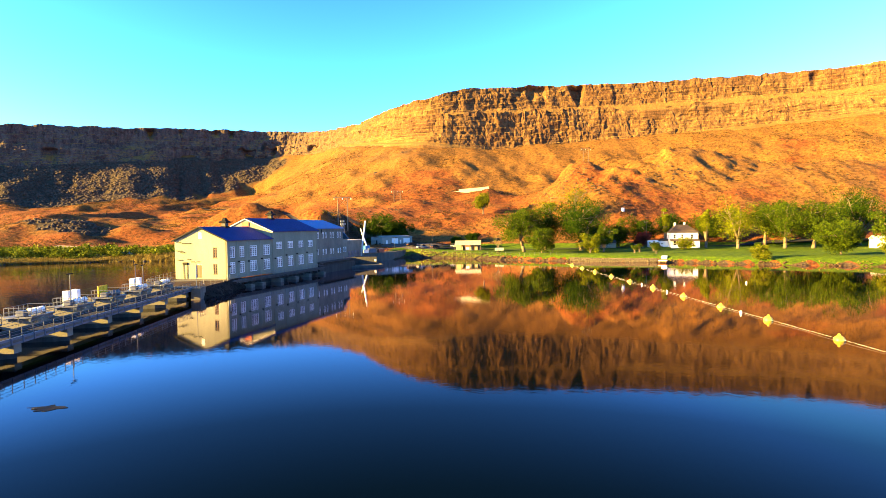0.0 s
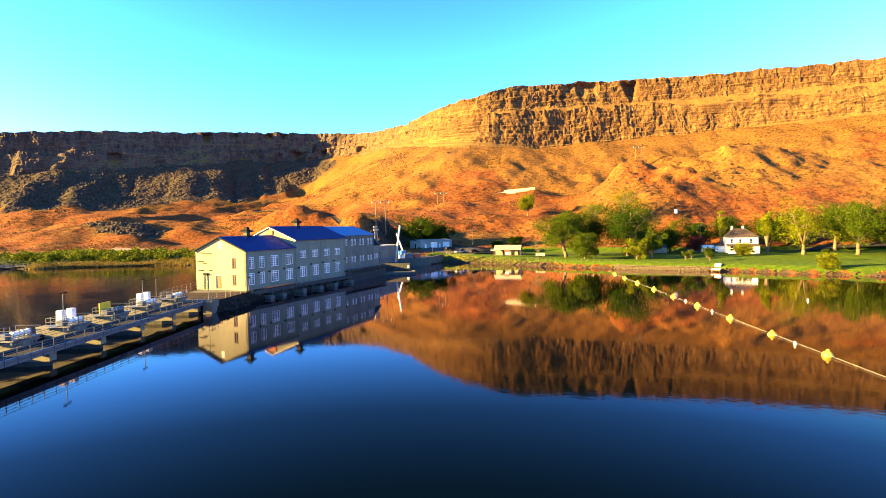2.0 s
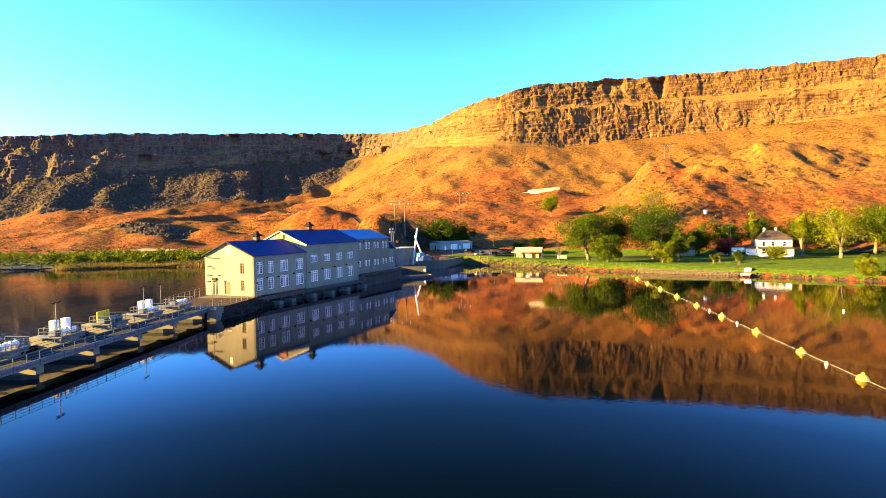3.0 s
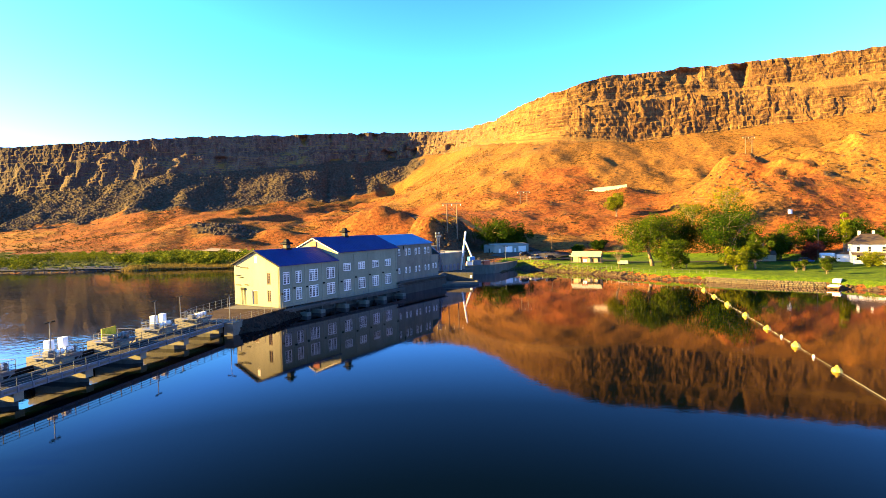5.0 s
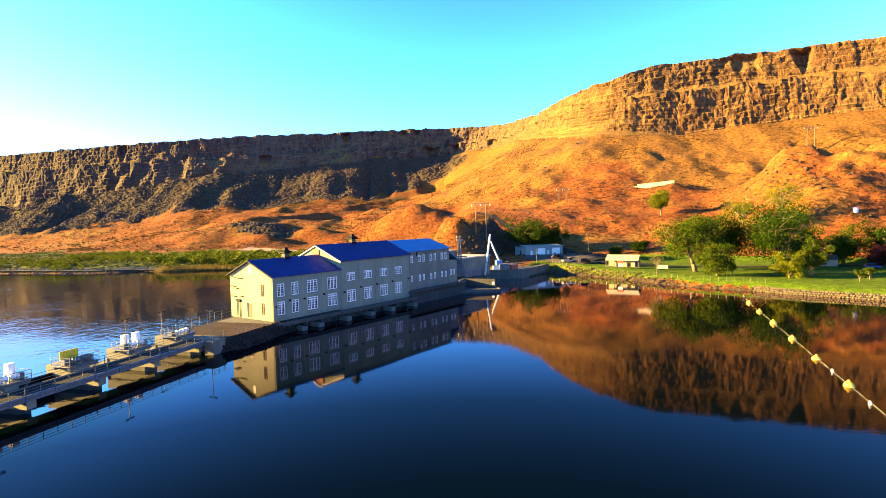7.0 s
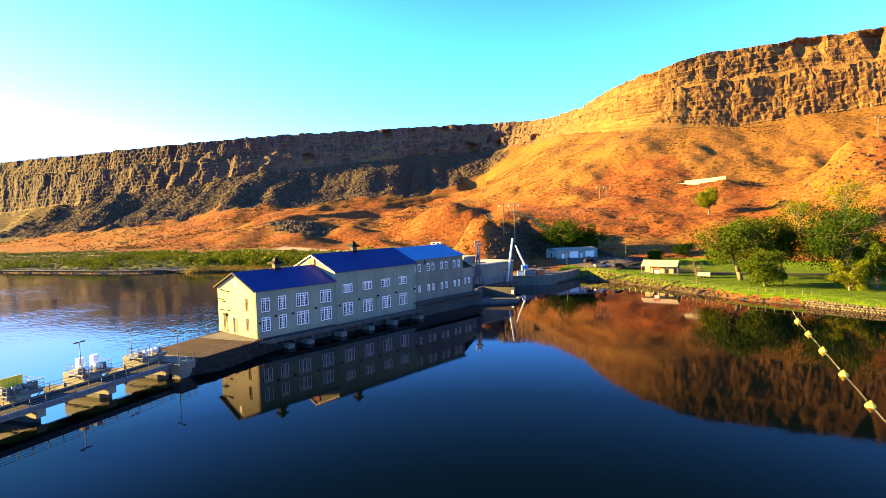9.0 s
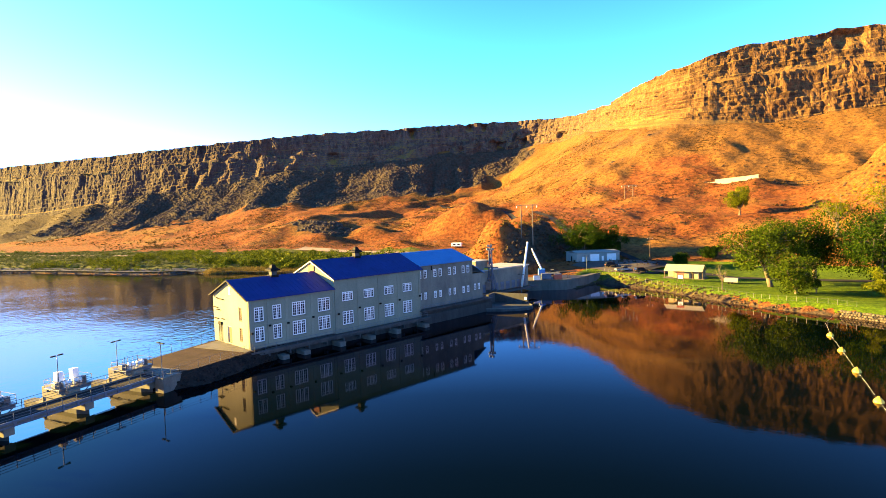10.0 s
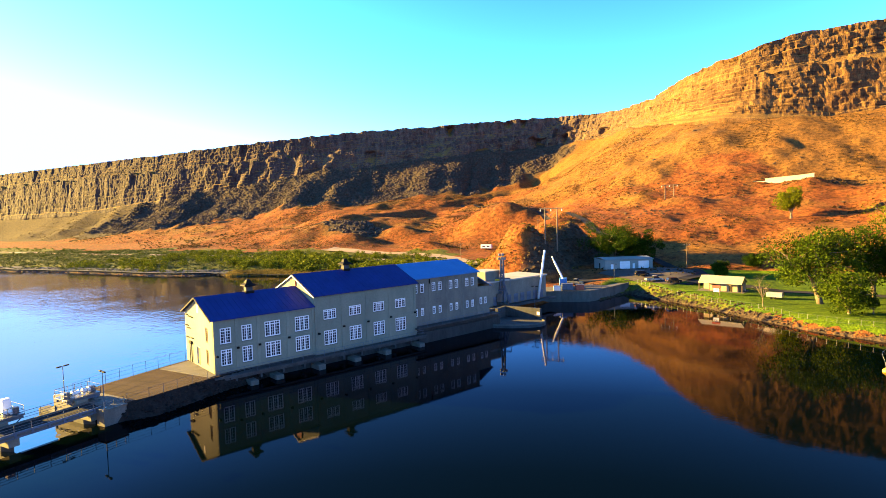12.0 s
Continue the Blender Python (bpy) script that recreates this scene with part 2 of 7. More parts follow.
# the water's edge, walked with the water on the left hand
SHORE = [(4000, -300), (700, 20), (250, 95), (160, 140), (111, 169), (97, 177), (86, 185), (74, 193), (57, 200), (45, 208), (32, 214), (19, 225), (8, 236), (-8, 247), (-17, 255), (-20, 237),
         (-26, 232), (-33, 228), (-39, 196), (-46, 192), (-56, 206), (-64, 236), (-90, 256), (-158, 255), (-186, 248), (-198, 240), (-214, 243), (-222, 234), (-236, 228), (-276, 223), (-326, 217), (-364, 205),
         (-520, 196), (-1100, 170), (-4000, 60), (-4000, -700), (4000, -700)]
# separate rises: x, y, radius along x and y, height
RISES = [(-54, 259, 15, 10, 14), (-58, 270, 15, 9, 9), (91.6, 380, 19, 17, 17), (157, 377, 40, 22, 24), (92, 325, 36, 27, 14), (100, 368, 46, 38, 10), (157, 345, 55, 34, 9), (240, 350, 60, 32, 13), (-246, 440, 34, 30, 5), (-150, 420, 34, 26, 3.5), (-420, 490, 50, 26, 5),
         (55, 305, 18, 12, 4), (-66, 268, 11, 13, 6), (12, 407, 15, 10, -4), (-57, 286, 11, 9, 11.5), (-58, 300, 10, 10, 11), (-59, 313, 9, 8, 9), (32, 404, 14, 10, 6),
         (-75, 345, 16, 12, 4), (-20, 385, 14, 9, 5), (5, 350, 18, 9, 3)]
# hillocks on the river terrace, in the same terms
HILLOCKS = [(-150, 420, 30, 12, 13), (-222, 408, 17, 8, 8), (-275, 405, 22, 11, 5), (-178, 374, 16, 7, 4), (-325, 428, 26, 12, 6), (-250, 385, 18, 7, 3.5)]
# levelled ground: x, y, radii, height
PADS = [(-10, 268, 28, 20, 3.5), (106, 252, 14, 12, 3.2), (11, 252, 12, 9, 3.0)]


def smooth_line(pts, rounds=2):
    p = np.array(pts, float)
    for _ in range(rounds):
        a, b = p[:-1] * 0.75 + p[1:] * 0.25, p[:-1] * 0.25 + p[1:] * 0.75
        p = np.concatenate([p[:1], np.stack([a, b], 1).reshape(-1, p.shape[1]), p[-1:]])
    return p


RIM_LINE = smooth_line(RIM)


def nearest(x, y, line):
    """Distance to a line, and the line's values at the nearest place."""
    best = np.full(x.shape, 1e18)
    got = [np.zeros(x.shape) for _ in range(line.shape[1])]
    for a, b in zip(line[:-1], line[1:]):
        dx, dy = b[0] - a[0], b[1] - a[1]
        f = np.clip(((x - a[0]) * dx + (y - a[1]) * dy) / (dx * dx + dy * dy + 1e-9), 0, 1)
        d = (x - a[0] - f * dx) ** 2 + (y - a[1] - f * dy) ** 2
        near = d < best
        best = np.where(near, d, best)
        for k in range(line.shape[1]):
            got[k] = np.where(near, a[k] + f * (b[k] - a[k]), got[k])
    return np.sqrt(best), got


def inside(x, y, poly):
    r = np.zeros(x.shape, bool)
    for (ax, ay), (bx, by) in zip(poly, list(poly[1:]) + [poly[0]]):
        if ay != by:
            r ^= ((ay > y) != (by > y)) & (x < (bx - ax) * (y - ay) / (by - ay) + ax)
    return r


PLATEAU = [tuple(p[:2]) for p in RIM_LINE] + [(9000, 100), (9000, 9000), (-9000, 9000), (-9000, 560)]


def shore_distance(x, y):
    d, _ = nearest(x, y, np.array(SHORE + SHORE[:1], float))
    return np.where(inside(x, y, SHORE), -d, d)


def rim_values(x, y):
    d, (rx, ry, rz) = nearest(x, y, RIM_LINE)
    return np.where(inside(x, y, PLATEAU), -d, d), rx, rz


def rim_mean(x, y):
    """Place along the rim and its height, blended smoothly over the rim's nearest parts."""
    w_sum, x_sum, z_sum = 1e-30, 0.0, 0.0
    for a, b in zip(RIM_LINE[:-1], RIM_LINE[1:]):
        if a[0] < -2200 or b[0] > 1500:
            continue
        n = max(1, int(round(math.hypot(b[0] - a[0], b[1] - a[1]) / 28)))
        for k in range(n):
            p = a + (b - a) * ((k + 0.5) / n)
            w = (1e4 / ((x - p[0]) ** 2 + (y - p[1]) ** 2 + 100)) ** 4
            w_sum, x_sum, z_sum = w_sum + w, x_sum + w * p[0], z_sum + w * p[2]
    return x_sum / w_sum, z_sum / w_sum


def land(x, y):
    """Height of the ground, and what covers it: bare rock, lawn, marsh green, red soil (0 to 1 each)."""
    x, y = np.asarray(x, float), np.asarray(y, float)
    d, rx, rz = rim_values(x, y)
    ds = shore_distance(x, y)
    warp = smooth(22, 70, d)
    far = smooth(0, 120, d - 200)
    dd = d + warp * (14 * fbm(x / 70, y / 70, 4, 3) + 5 * fbm(x / 16, y / 16, 3, 9)) * (1 - 0.6 * far)
    fan = smooth(-170, -230, x) * smooth(12, 40, d) * smooth(170, 90, d) * (y > 0)
    rib = 1 - 2 * np.abs(fbm((x + 0.5 * y) / 60, (y - 0.5 * x) / 300, 3, 13))
    dd = dd + fan * 24 * rib
    dd = dd + 9 * smooth(-10, -1, d) * smooth(26, 15, d)
    rows = []
    for sx, ks, hs in SLOPES:
        rows.append(np.interp(dd, (-4000, -30) + ks, (4, 1) + hs))
    stack, sxs = np.stack(rows), np.array([s[0] for s in SLOPES], float)
    blend = smooth(25, 70, d)
    mx, mz = rim_mean(x, y)
    px = rx * (1 - blend) + mx * blend
    pos = np.interp(px, sxs, np.arange(len(sxs)))
    i = np.clip(np.floor(pos).astype(int), 0, len(sxs) - 2)
    f = pos - i
    drop = np.take_along_axis(stack, i[None], 0)[0] * (1 - f) + np.take_along_axis(stack, i[None] + 1, 0)[0] * f
    rz = rz * (1 - blend) + mz * blend
    z = rz + drop
    for hx, hy, ra, rb, h in RISES:
        q = ((x - hx) / ra) ** 2 + ((y - hy) / rb) ** 2
        z = z + h * np.exp(-q * (1 + 0.22 * fbm(x / 14, y / 14, 3, 5))) * (1 + 0.16 * fbm(x / 7, y / 7, 4, 6))
    hump = np.exp(-((x + 58) / 18) ** 2 - ((y - 284) / 34) ** 2)
    z = z + hump * (2.2 * (1 - 2 * np.abs(fbm(x / 9, y / 9, 3, 61))) + 1.0 * fbm(x / 3.5, y / 3.5, 2, 62))
    slope_zone = smooth(6, 16, z) * smooth(0, 20, d)
    low = smooth(80, 35, z)
    ridged = 1 - 2 * np.abs(fbm(x / 46 + 0.25 * fbm(x / 30, y / 30, 2, 25), y / 60, 3, 24))
    z = z + slope_zone * (2.0 * fbm(x / 30, y / 30, 4, 21) + 0.5 * fbm(x / 7, y / 7, 3, 22) + 0.7 * (1 - low) * (1 - 2 * np.abs(fbm(px / 17, d / 90, 3, 27))) + low * (1.5 * ridged + 0.9 * fbm(x / 13, y / 13, 3, 23)))
    z = np.maximum(z, 2.3 + 0.35 * fbm(x / 15, y / 15, 3, 31) + 0.004 * np.clip(ds, 0, 400))
    flat = smooth(190, 100, ds + 25 * fbm(x / 40, y / 40, 2, 33)) * smooth(-84, -112, x) * (y > 0)
    z = z * (1 - flat) + flat * (2.4 + 0.5 * fbm(x / 15, y / 15, 3, 31) + 0.008 * np.clip(ds, 0, 200))
    for hx, hy, ra, rb, h in HILLOCKS:
        q = ((x - hx) / ra) ** 2 + ((y - hy) / rb) ** 2
        z = z + h * np.exp(-q * (1 + 0.3 * fbm(x / 14, y / 14, 3, 35))) * (1 + 0.12 * fbm(x / 6, y / 6, 3, 36))
    for hx, hy, ra, rb, h in PADS:
        w = smooth(1.35, 0.9, np.sqrt(((x - hx) / ra) ** 2 + ((y - hy) / rb) ** 2))
        z = z * (1 - w) + (h + (2.0 * smooth(255, 273, y) * smooth(8, -6, x) if h == 3.5 else 0)) * w
    behind = y < -300
    z = np.where(behind, 2.5 + np.clip(-y - 700, 0, 900) * 0.1, z)
    west = smooth(-120, -170, x) * (y > 0)
    bank = np.where(ds > 0, np.clip(ds / (5 + 10 * west), 0, 1) ** (0.6 + 0.3 * west), 0)
    z = np.where(ds > 0, 0.0 + z * bank, np.maximum(-4, ds * 0.5))
    # what covers the ground
    n = fbm(x / 18, y / 18, 4, 41)
    rock = smooth(-30, 40, -x - 215 + 55 * fbm(x / 60, y / 60, 3, 44)) * smooth(6, 14, d) * smooth(150, 95, d + 40 * n + 60 * smooth(-450, -750, x) * 0) * (y > 0)
    rock = rock * (1 - 0.4 * fan * smooth(0.72, 0.98, rib + 0.35 * n))
    dark = ((x + 272) / 34) ** 2 + ((y - 405) / 15) ** 2
    rock = np.maximum(rock, 0.9 * smooth(1.1, 0.5, dark + 0.7 * fbm(x / 9, y / 9, 3, 49)))
    rock = np.maximum(rock, smooth(0.8, 0.95, n + 0.4 * fbm(x / 90, y / 90, 2, 47)) * slope_zone)
    for hx, hy, ra, rb, h in RISES[2:4]:
        rock = np.maximum(rock, 0.3 * smooth(0.8, 0.1, ((x - hx) / ra) ** 2 + ((y - hy) / rb) ** 2 + 0.9 * fbm(x / 5, y / 5, 3, 48)))
    # mound's steep side: rock cover that also paints in the shade there
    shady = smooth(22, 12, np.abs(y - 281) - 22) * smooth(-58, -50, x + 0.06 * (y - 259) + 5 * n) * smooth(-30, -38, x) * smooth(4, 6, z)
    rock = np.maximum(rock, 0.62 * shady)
    rock = np.maximum(rock, (0.34 + 0.25 * fbm(x / 8, y / 8, 3, 57)) * smooth(-160, -100, x) * smooth(40, 0, x) * smooth(55, 80, z) * smooth(4, 10, d) * (y > 0))
    lawn = smooth(-48, -24, x - 12) * smooth(4.8, 3.8, z) * smooth(1.5, 3.2, ds + n - 2.5 * smooth(60, 20, x)) * (y > 0)
    marsh = smooth(-120, -150, x) * smooth(1.0, 4, ds) * smooth(135, 105, ds + 30 * n + 16 * smooth(-250, -190, x)) * (y > 0)
    marsh = np.maximum(marsh, smooth(-75, -95, x) * smooth(-175, -150, x) * smooth(1, 4, ds) * smooth(70, 40, ds + 12 * n) * (y > 0))
    side = smooth(-30, -18, x) * (y > 0) * (y < 300)
    lawn = np.where(side > 0.5, smooth(-48, -24, x - 12) * smooth(4.8, 3.8, z) * smooth(0.8, 1.6, ds + 0.6 * n - 0.8 * smooth(60, 25, x)), lawn)
    marsh = np.maximum(marsh, 0.8 * side * smooth(24, 8, x) * smooth(0.3, 0.7, ds) * smooth(5.2, 3.4, ds + 0.8 * n))
    rock = np.maximum(rock, side * smooth(0.9, 0.4, ds))
    rock = np.maximum(rock, 0.95 * side * smooth(30, 16, x) * smooth(5.0, 3.5, ds + n))
    rock = np.maximum(rock, 0.75 * smooth(-118, -130, x) * smooth(-0.5, 0.3, ds) * smooth(11, 7, ds + 3 * n) * (y > 0))
    red = 0.42 + 0.25 * smooth(-60, -160, x) * smooth(70, 30, z) + 1.3 * fbm(x / 55, y / 40, 4, 51) + 0.22 * smooth(55, 15, z) - 0.45 * smooth(30, 75, z)
    red = np.clip(red - 0.5 * np.exp(-((x + 62) / 14) ** 2 - ((y - 268) / 18) ** 2), 0, 1)
    return z, rock, lawn, marsh, red


def axis(dense_from, dense_to, step, lo, hi, grow=1.22):
    a = list(np.arange(dense_from, dense_to + step / 2, step))
    w = step
    while a[0] > lo:
        w *= grow
        a.insert(0, a[0] - w)
    w = step
    while a[-1] < hi:
        w *= grow
        a.append(a[-1] + w)
    return np.array(a)
# ---- land ends


def grid_mesh(name, xs, ys, zs, mat, attrs=None, smooth_shade=True):
    """A sheet over a grid; xs, ys, zs are arrays of one shape (rows, columns)."""
    r, c = xs.shape
    me = bpy.data.meshes.new(name)
    co = np.stack([xs, ys, zs], -1).reshape(-1, 3)
    k = np.arange(r * c).reshape(r, c)
    quads = np.stack([k[:-1, :-1], k[:-1, 1:], k[1:, 1:], k[1:, :-1]], -1).reshape(-1, 4)
    me.from_pydata(co, [], quads)
    if smooth_shade:
        me.polygons.foreach_set("use_smooth", np.ones(len(quads), bool))
    if attrs is not None:
        layer = me.color_attributes.new("cover", "FLOAT_COLOR", "POINT")
        layer.data.foreach_set("color", attrs.reshape(-1).astype(np.float32))
    me.materials.append(mat)
    me.update()
    return me


def ground_material():
    m, t, b = nodes("canyon_ground")
    at = t.nodes.new("ShaderNodeVertexColor")
    at.layer_name = "cover"
    sep = t.nodes.new("ShaderNodeSeparateColor")
    link(t, at.outputs["Color"], sep.inputs[0])
    n1, n2, n3 = noise_node(t, 0.06, 6, 0.65), noise_node(t, 0.5, 5, 0.7), noise_node(t, 2.5, 3, 0.6)
    speck = ramp(t, n2.outputs["Fac"], [(0.36, 0.0), (0.6, 1.0)])
    grass = mixc(t, speck, (0.09, 0.041, 0.009), (0.245, 0.112, 0.024))
    red = mixc(t, speck, (0.075, 0.022, 0.007), (0.25, 0.078, 0.018))
    fac = mixc(t, 0.5, at.outputs["Alpha"], n1.outputs["Fac"])
    base = mixc(t, ramp(t, fac, [(0.40, 0.0), (0.56, 1.0)]), grass, red)
    n6 = noise_node(t, 0.11, 4, 0.65)
    brush = mixc(t, speck, (0.045, 0.026, 0.008), (0.17, 0.09, 0.024))
    base = mixc(t, ramp(t, n6.outputs["Fac"], [(0.48, 0.0), (0.66, 0.6)]), base, brush)
    rock = mixc(t, ramp(t, n2.outputs["Fac"], [(0.35, 0.0), (0.68, 1.0)]), (0.024, 0.019, 0.014), (0.10, 0.07, 0.042))
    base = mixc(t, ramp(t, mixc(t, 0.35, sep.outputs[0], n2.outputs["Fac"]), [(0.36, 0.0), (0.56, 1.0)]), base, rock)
    lawn = mixc(t, ramp(t, n2.outputs["Fac"], [(0.35, 0.0), (0.65, 1.0)]), (0.036, 0.076, 0.002), (0.098, 0.152, 0.003))
    base = mixc(t, ramp(t, mixc(t, 0.12, sep.outputs[1], n2.outputs["Fac"]), [(0.45, 0.0), (0.55, 1.0)]), base, lawn)
    marsh = mixc(t, ramp(t, n2.outputs["Fac"], [(0.38, 0.0), (0.62, 1.0)]), (0.03, 0.042, 0.005), (0.12, 0.125, 0.014))
    base = mixc(t, ramp(t, mixc(t, 0.3, sep.outputs[2], n2.outputs["Fac"]), [(0.42, 0.0), (0.58, 1.0)]), base, marsh)
    base = mixc(t, 1.0, base, ramp(t, n3.outputs["Fac"], [(0.3, 0.55), (0.65, 1.15)]), "MULTIPLY")
    link(t, base, b.inputs["Base Color"])
    b.inputs["Roughness"].default_value = 0.95
    b.inputs["Specular IOR Level"].default_value = 0.1
    h = mixc(t, 0.5, n2.outputs["Fac"], n3.outputs["Fac"])
    bump(t, b, h, 0.9, 0.7)
    return m


M_GROUND = ground_material()
gx = axis(-640, 420, 2.1, -4800, 4800, 1.09)
gy = axis(190, 745, 2.1, -4000, 4900, 1.14)
GX, GY = np.meshgrid(gx, gy)
gz, g_rock, g_lawn, g_marsh, g_red = land(GX, GY)
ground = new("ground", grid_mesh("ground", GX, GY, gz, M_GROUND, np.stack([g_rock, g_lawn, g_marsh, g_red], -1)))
tagged(ground, "dry orange canyon slope, green lawn and marshy river bank", "ground", kind="structure")


def ground_z(x, y):
    return float(land(np.array([x]), np.array([y]))[0][0])


def cliff_material():
    m, t, b = nodes("layered_basalt")
    n1 = noise_node(t, 0.3, 5, 0.7, stretch=(1, 1, 0.25))
    n2 = noise_node(t, 0.06, 4, 0.6, stretch=(0.2, 0.2, 2.2))
    n3 = noise_node(t, 1.6, 4, 0.65, stretch=(1, 1, 0.4))
    n4 = noise_node(t, 1.0, 3, 0.6, stretch=(0.05, 0.05, 0.7))
    n5 = noise_node(t, 0.035, 3, 0.6)
    base = mixc(t, ramp(t, n1.outputs["Fac"], [(0.35, 0.0), (0.65, 1.0)]), (0.05, 0.026, 0.011), (0.165, 0.086, 0.03))
    base = mixc(t, ramp(t, n2.outputs["Fac"], [(0.53, 0.0), (0.68, 0.75)]), base, (0.2, 0.108, 0.034))
    base = mixc(t, ramp(t, n5.outputs["Fac"], [(0.5, 0.0), (0.7, 0.7)]), base, (0.07, 0.032, 0.014))
    base = mixc(t, 1.0, base, ramp(t, n4.outputs["Fac"], [(0.32, 0.42), (0.5, 1.1)]), "MULTIPLY")
    base = mixc(t, 1.0, base, ramp(t, n3.outputs["Fac"], [(0.3, 0.5), (0.6, 1.15)]), "MULTIPLY")
    # the western wall is greyer basalt, its shade partly put into the colour
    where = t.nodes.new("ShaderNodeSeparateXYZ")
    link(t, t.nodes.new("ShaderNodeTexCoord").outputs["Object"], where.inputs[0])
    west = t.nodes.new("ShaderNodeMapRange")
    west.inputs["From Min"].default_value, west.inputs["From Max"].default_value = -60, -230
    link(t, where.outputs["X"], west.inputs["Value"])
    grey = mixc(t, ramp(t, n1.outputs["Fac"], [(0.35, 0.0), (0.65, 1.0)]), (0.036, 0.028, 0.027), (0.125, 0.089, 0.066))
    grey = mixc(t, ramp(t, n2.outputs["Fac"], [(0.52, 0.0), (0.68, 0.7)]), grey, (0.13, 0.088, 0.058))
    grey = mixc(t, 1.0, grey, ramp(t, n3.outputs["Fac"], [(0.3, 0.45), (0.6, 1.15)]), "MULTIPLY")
    # farther west the colour is dimmed again, in place of weaker light
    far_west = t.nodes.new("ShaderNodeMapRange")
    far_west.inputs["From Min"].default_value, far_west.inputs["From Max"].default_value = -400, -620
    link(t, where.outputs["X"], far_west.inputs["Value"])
    west_shade = mixc(t, 1.0, grey, (0.58, 0.54, 0.58), "MULTIPLY")
    grey = mixc(t, far_west.outputs[0], grey, west_shade)
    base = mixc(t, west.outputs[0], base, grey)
    geo = t.nodes.new("ShaderNodeNewGeometry")
    up = t.nodes.new("ShaderNodeSeparateXYZ")
    link(t, geo.outputs["Normal"], up.inputs[0])
    tan = mixc(t, ramp(t, n3.outputs["Fac"], [(0.35, 0.0), (0.65, 1.0)]), (0.11, 0.06, 0.016), (0.24, 0.135, 0.034))
    base = mixc(t, ramp(t, up.outputs["Z"], [(0.45, 0.0), (0.72, 1.0)]), base, tan)
    link(t, base, b.inputs["Base Color"])
    b.inputs["Roughness"].default_value = 0.9
    b.inputs["Specular IOR Level"].default_value = 0.15
    bump(t, b, mixc(t, 0.5, mixc(t, 0.5, n1.outputs["Fac"], n4.outputs["Fac"]), n3.outputs["Fac"]), 1.0, 1.0)
    return m


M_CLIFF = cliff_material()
# the rim walked in steps of a metre, with the way out towards the river
seg = np.linalg.norm(np.diff(RIM_LINE[:, :2], axis=0), axis=1)
arc = np.concatenate([[0], np.cumsum(seg)])
vis = (RIM_LINE[:, 0] > -1700) & (RIM_LINE[:, 0] < 760)
S = np.arange(arc[vis][0], arc[vis][-1], 0.95)
RX, RY, RZ = (np.interp(S, arc, RIM_LINE[:, k]) for k in range(3))
tx, ty = np.gradient(RX), np.gradient(RY)
k9 = np.ones(33) / 33
tx, ty = np.convolve(np.pad(tx, 16, "edge"), k9, "valid"), np.convolve(np.pad(ty, 16, "edge"), k9, "valid")
tl = np.hypot(tx, ty)
NX, NY = ty / tl, -tx / tl
POS = np.interp(RX, [s[0] for s in SLOPES], np.arange(len(SLOPES)))


def along(values):
    return np.interp(POS, np.arange(len(SLOPES)), values)


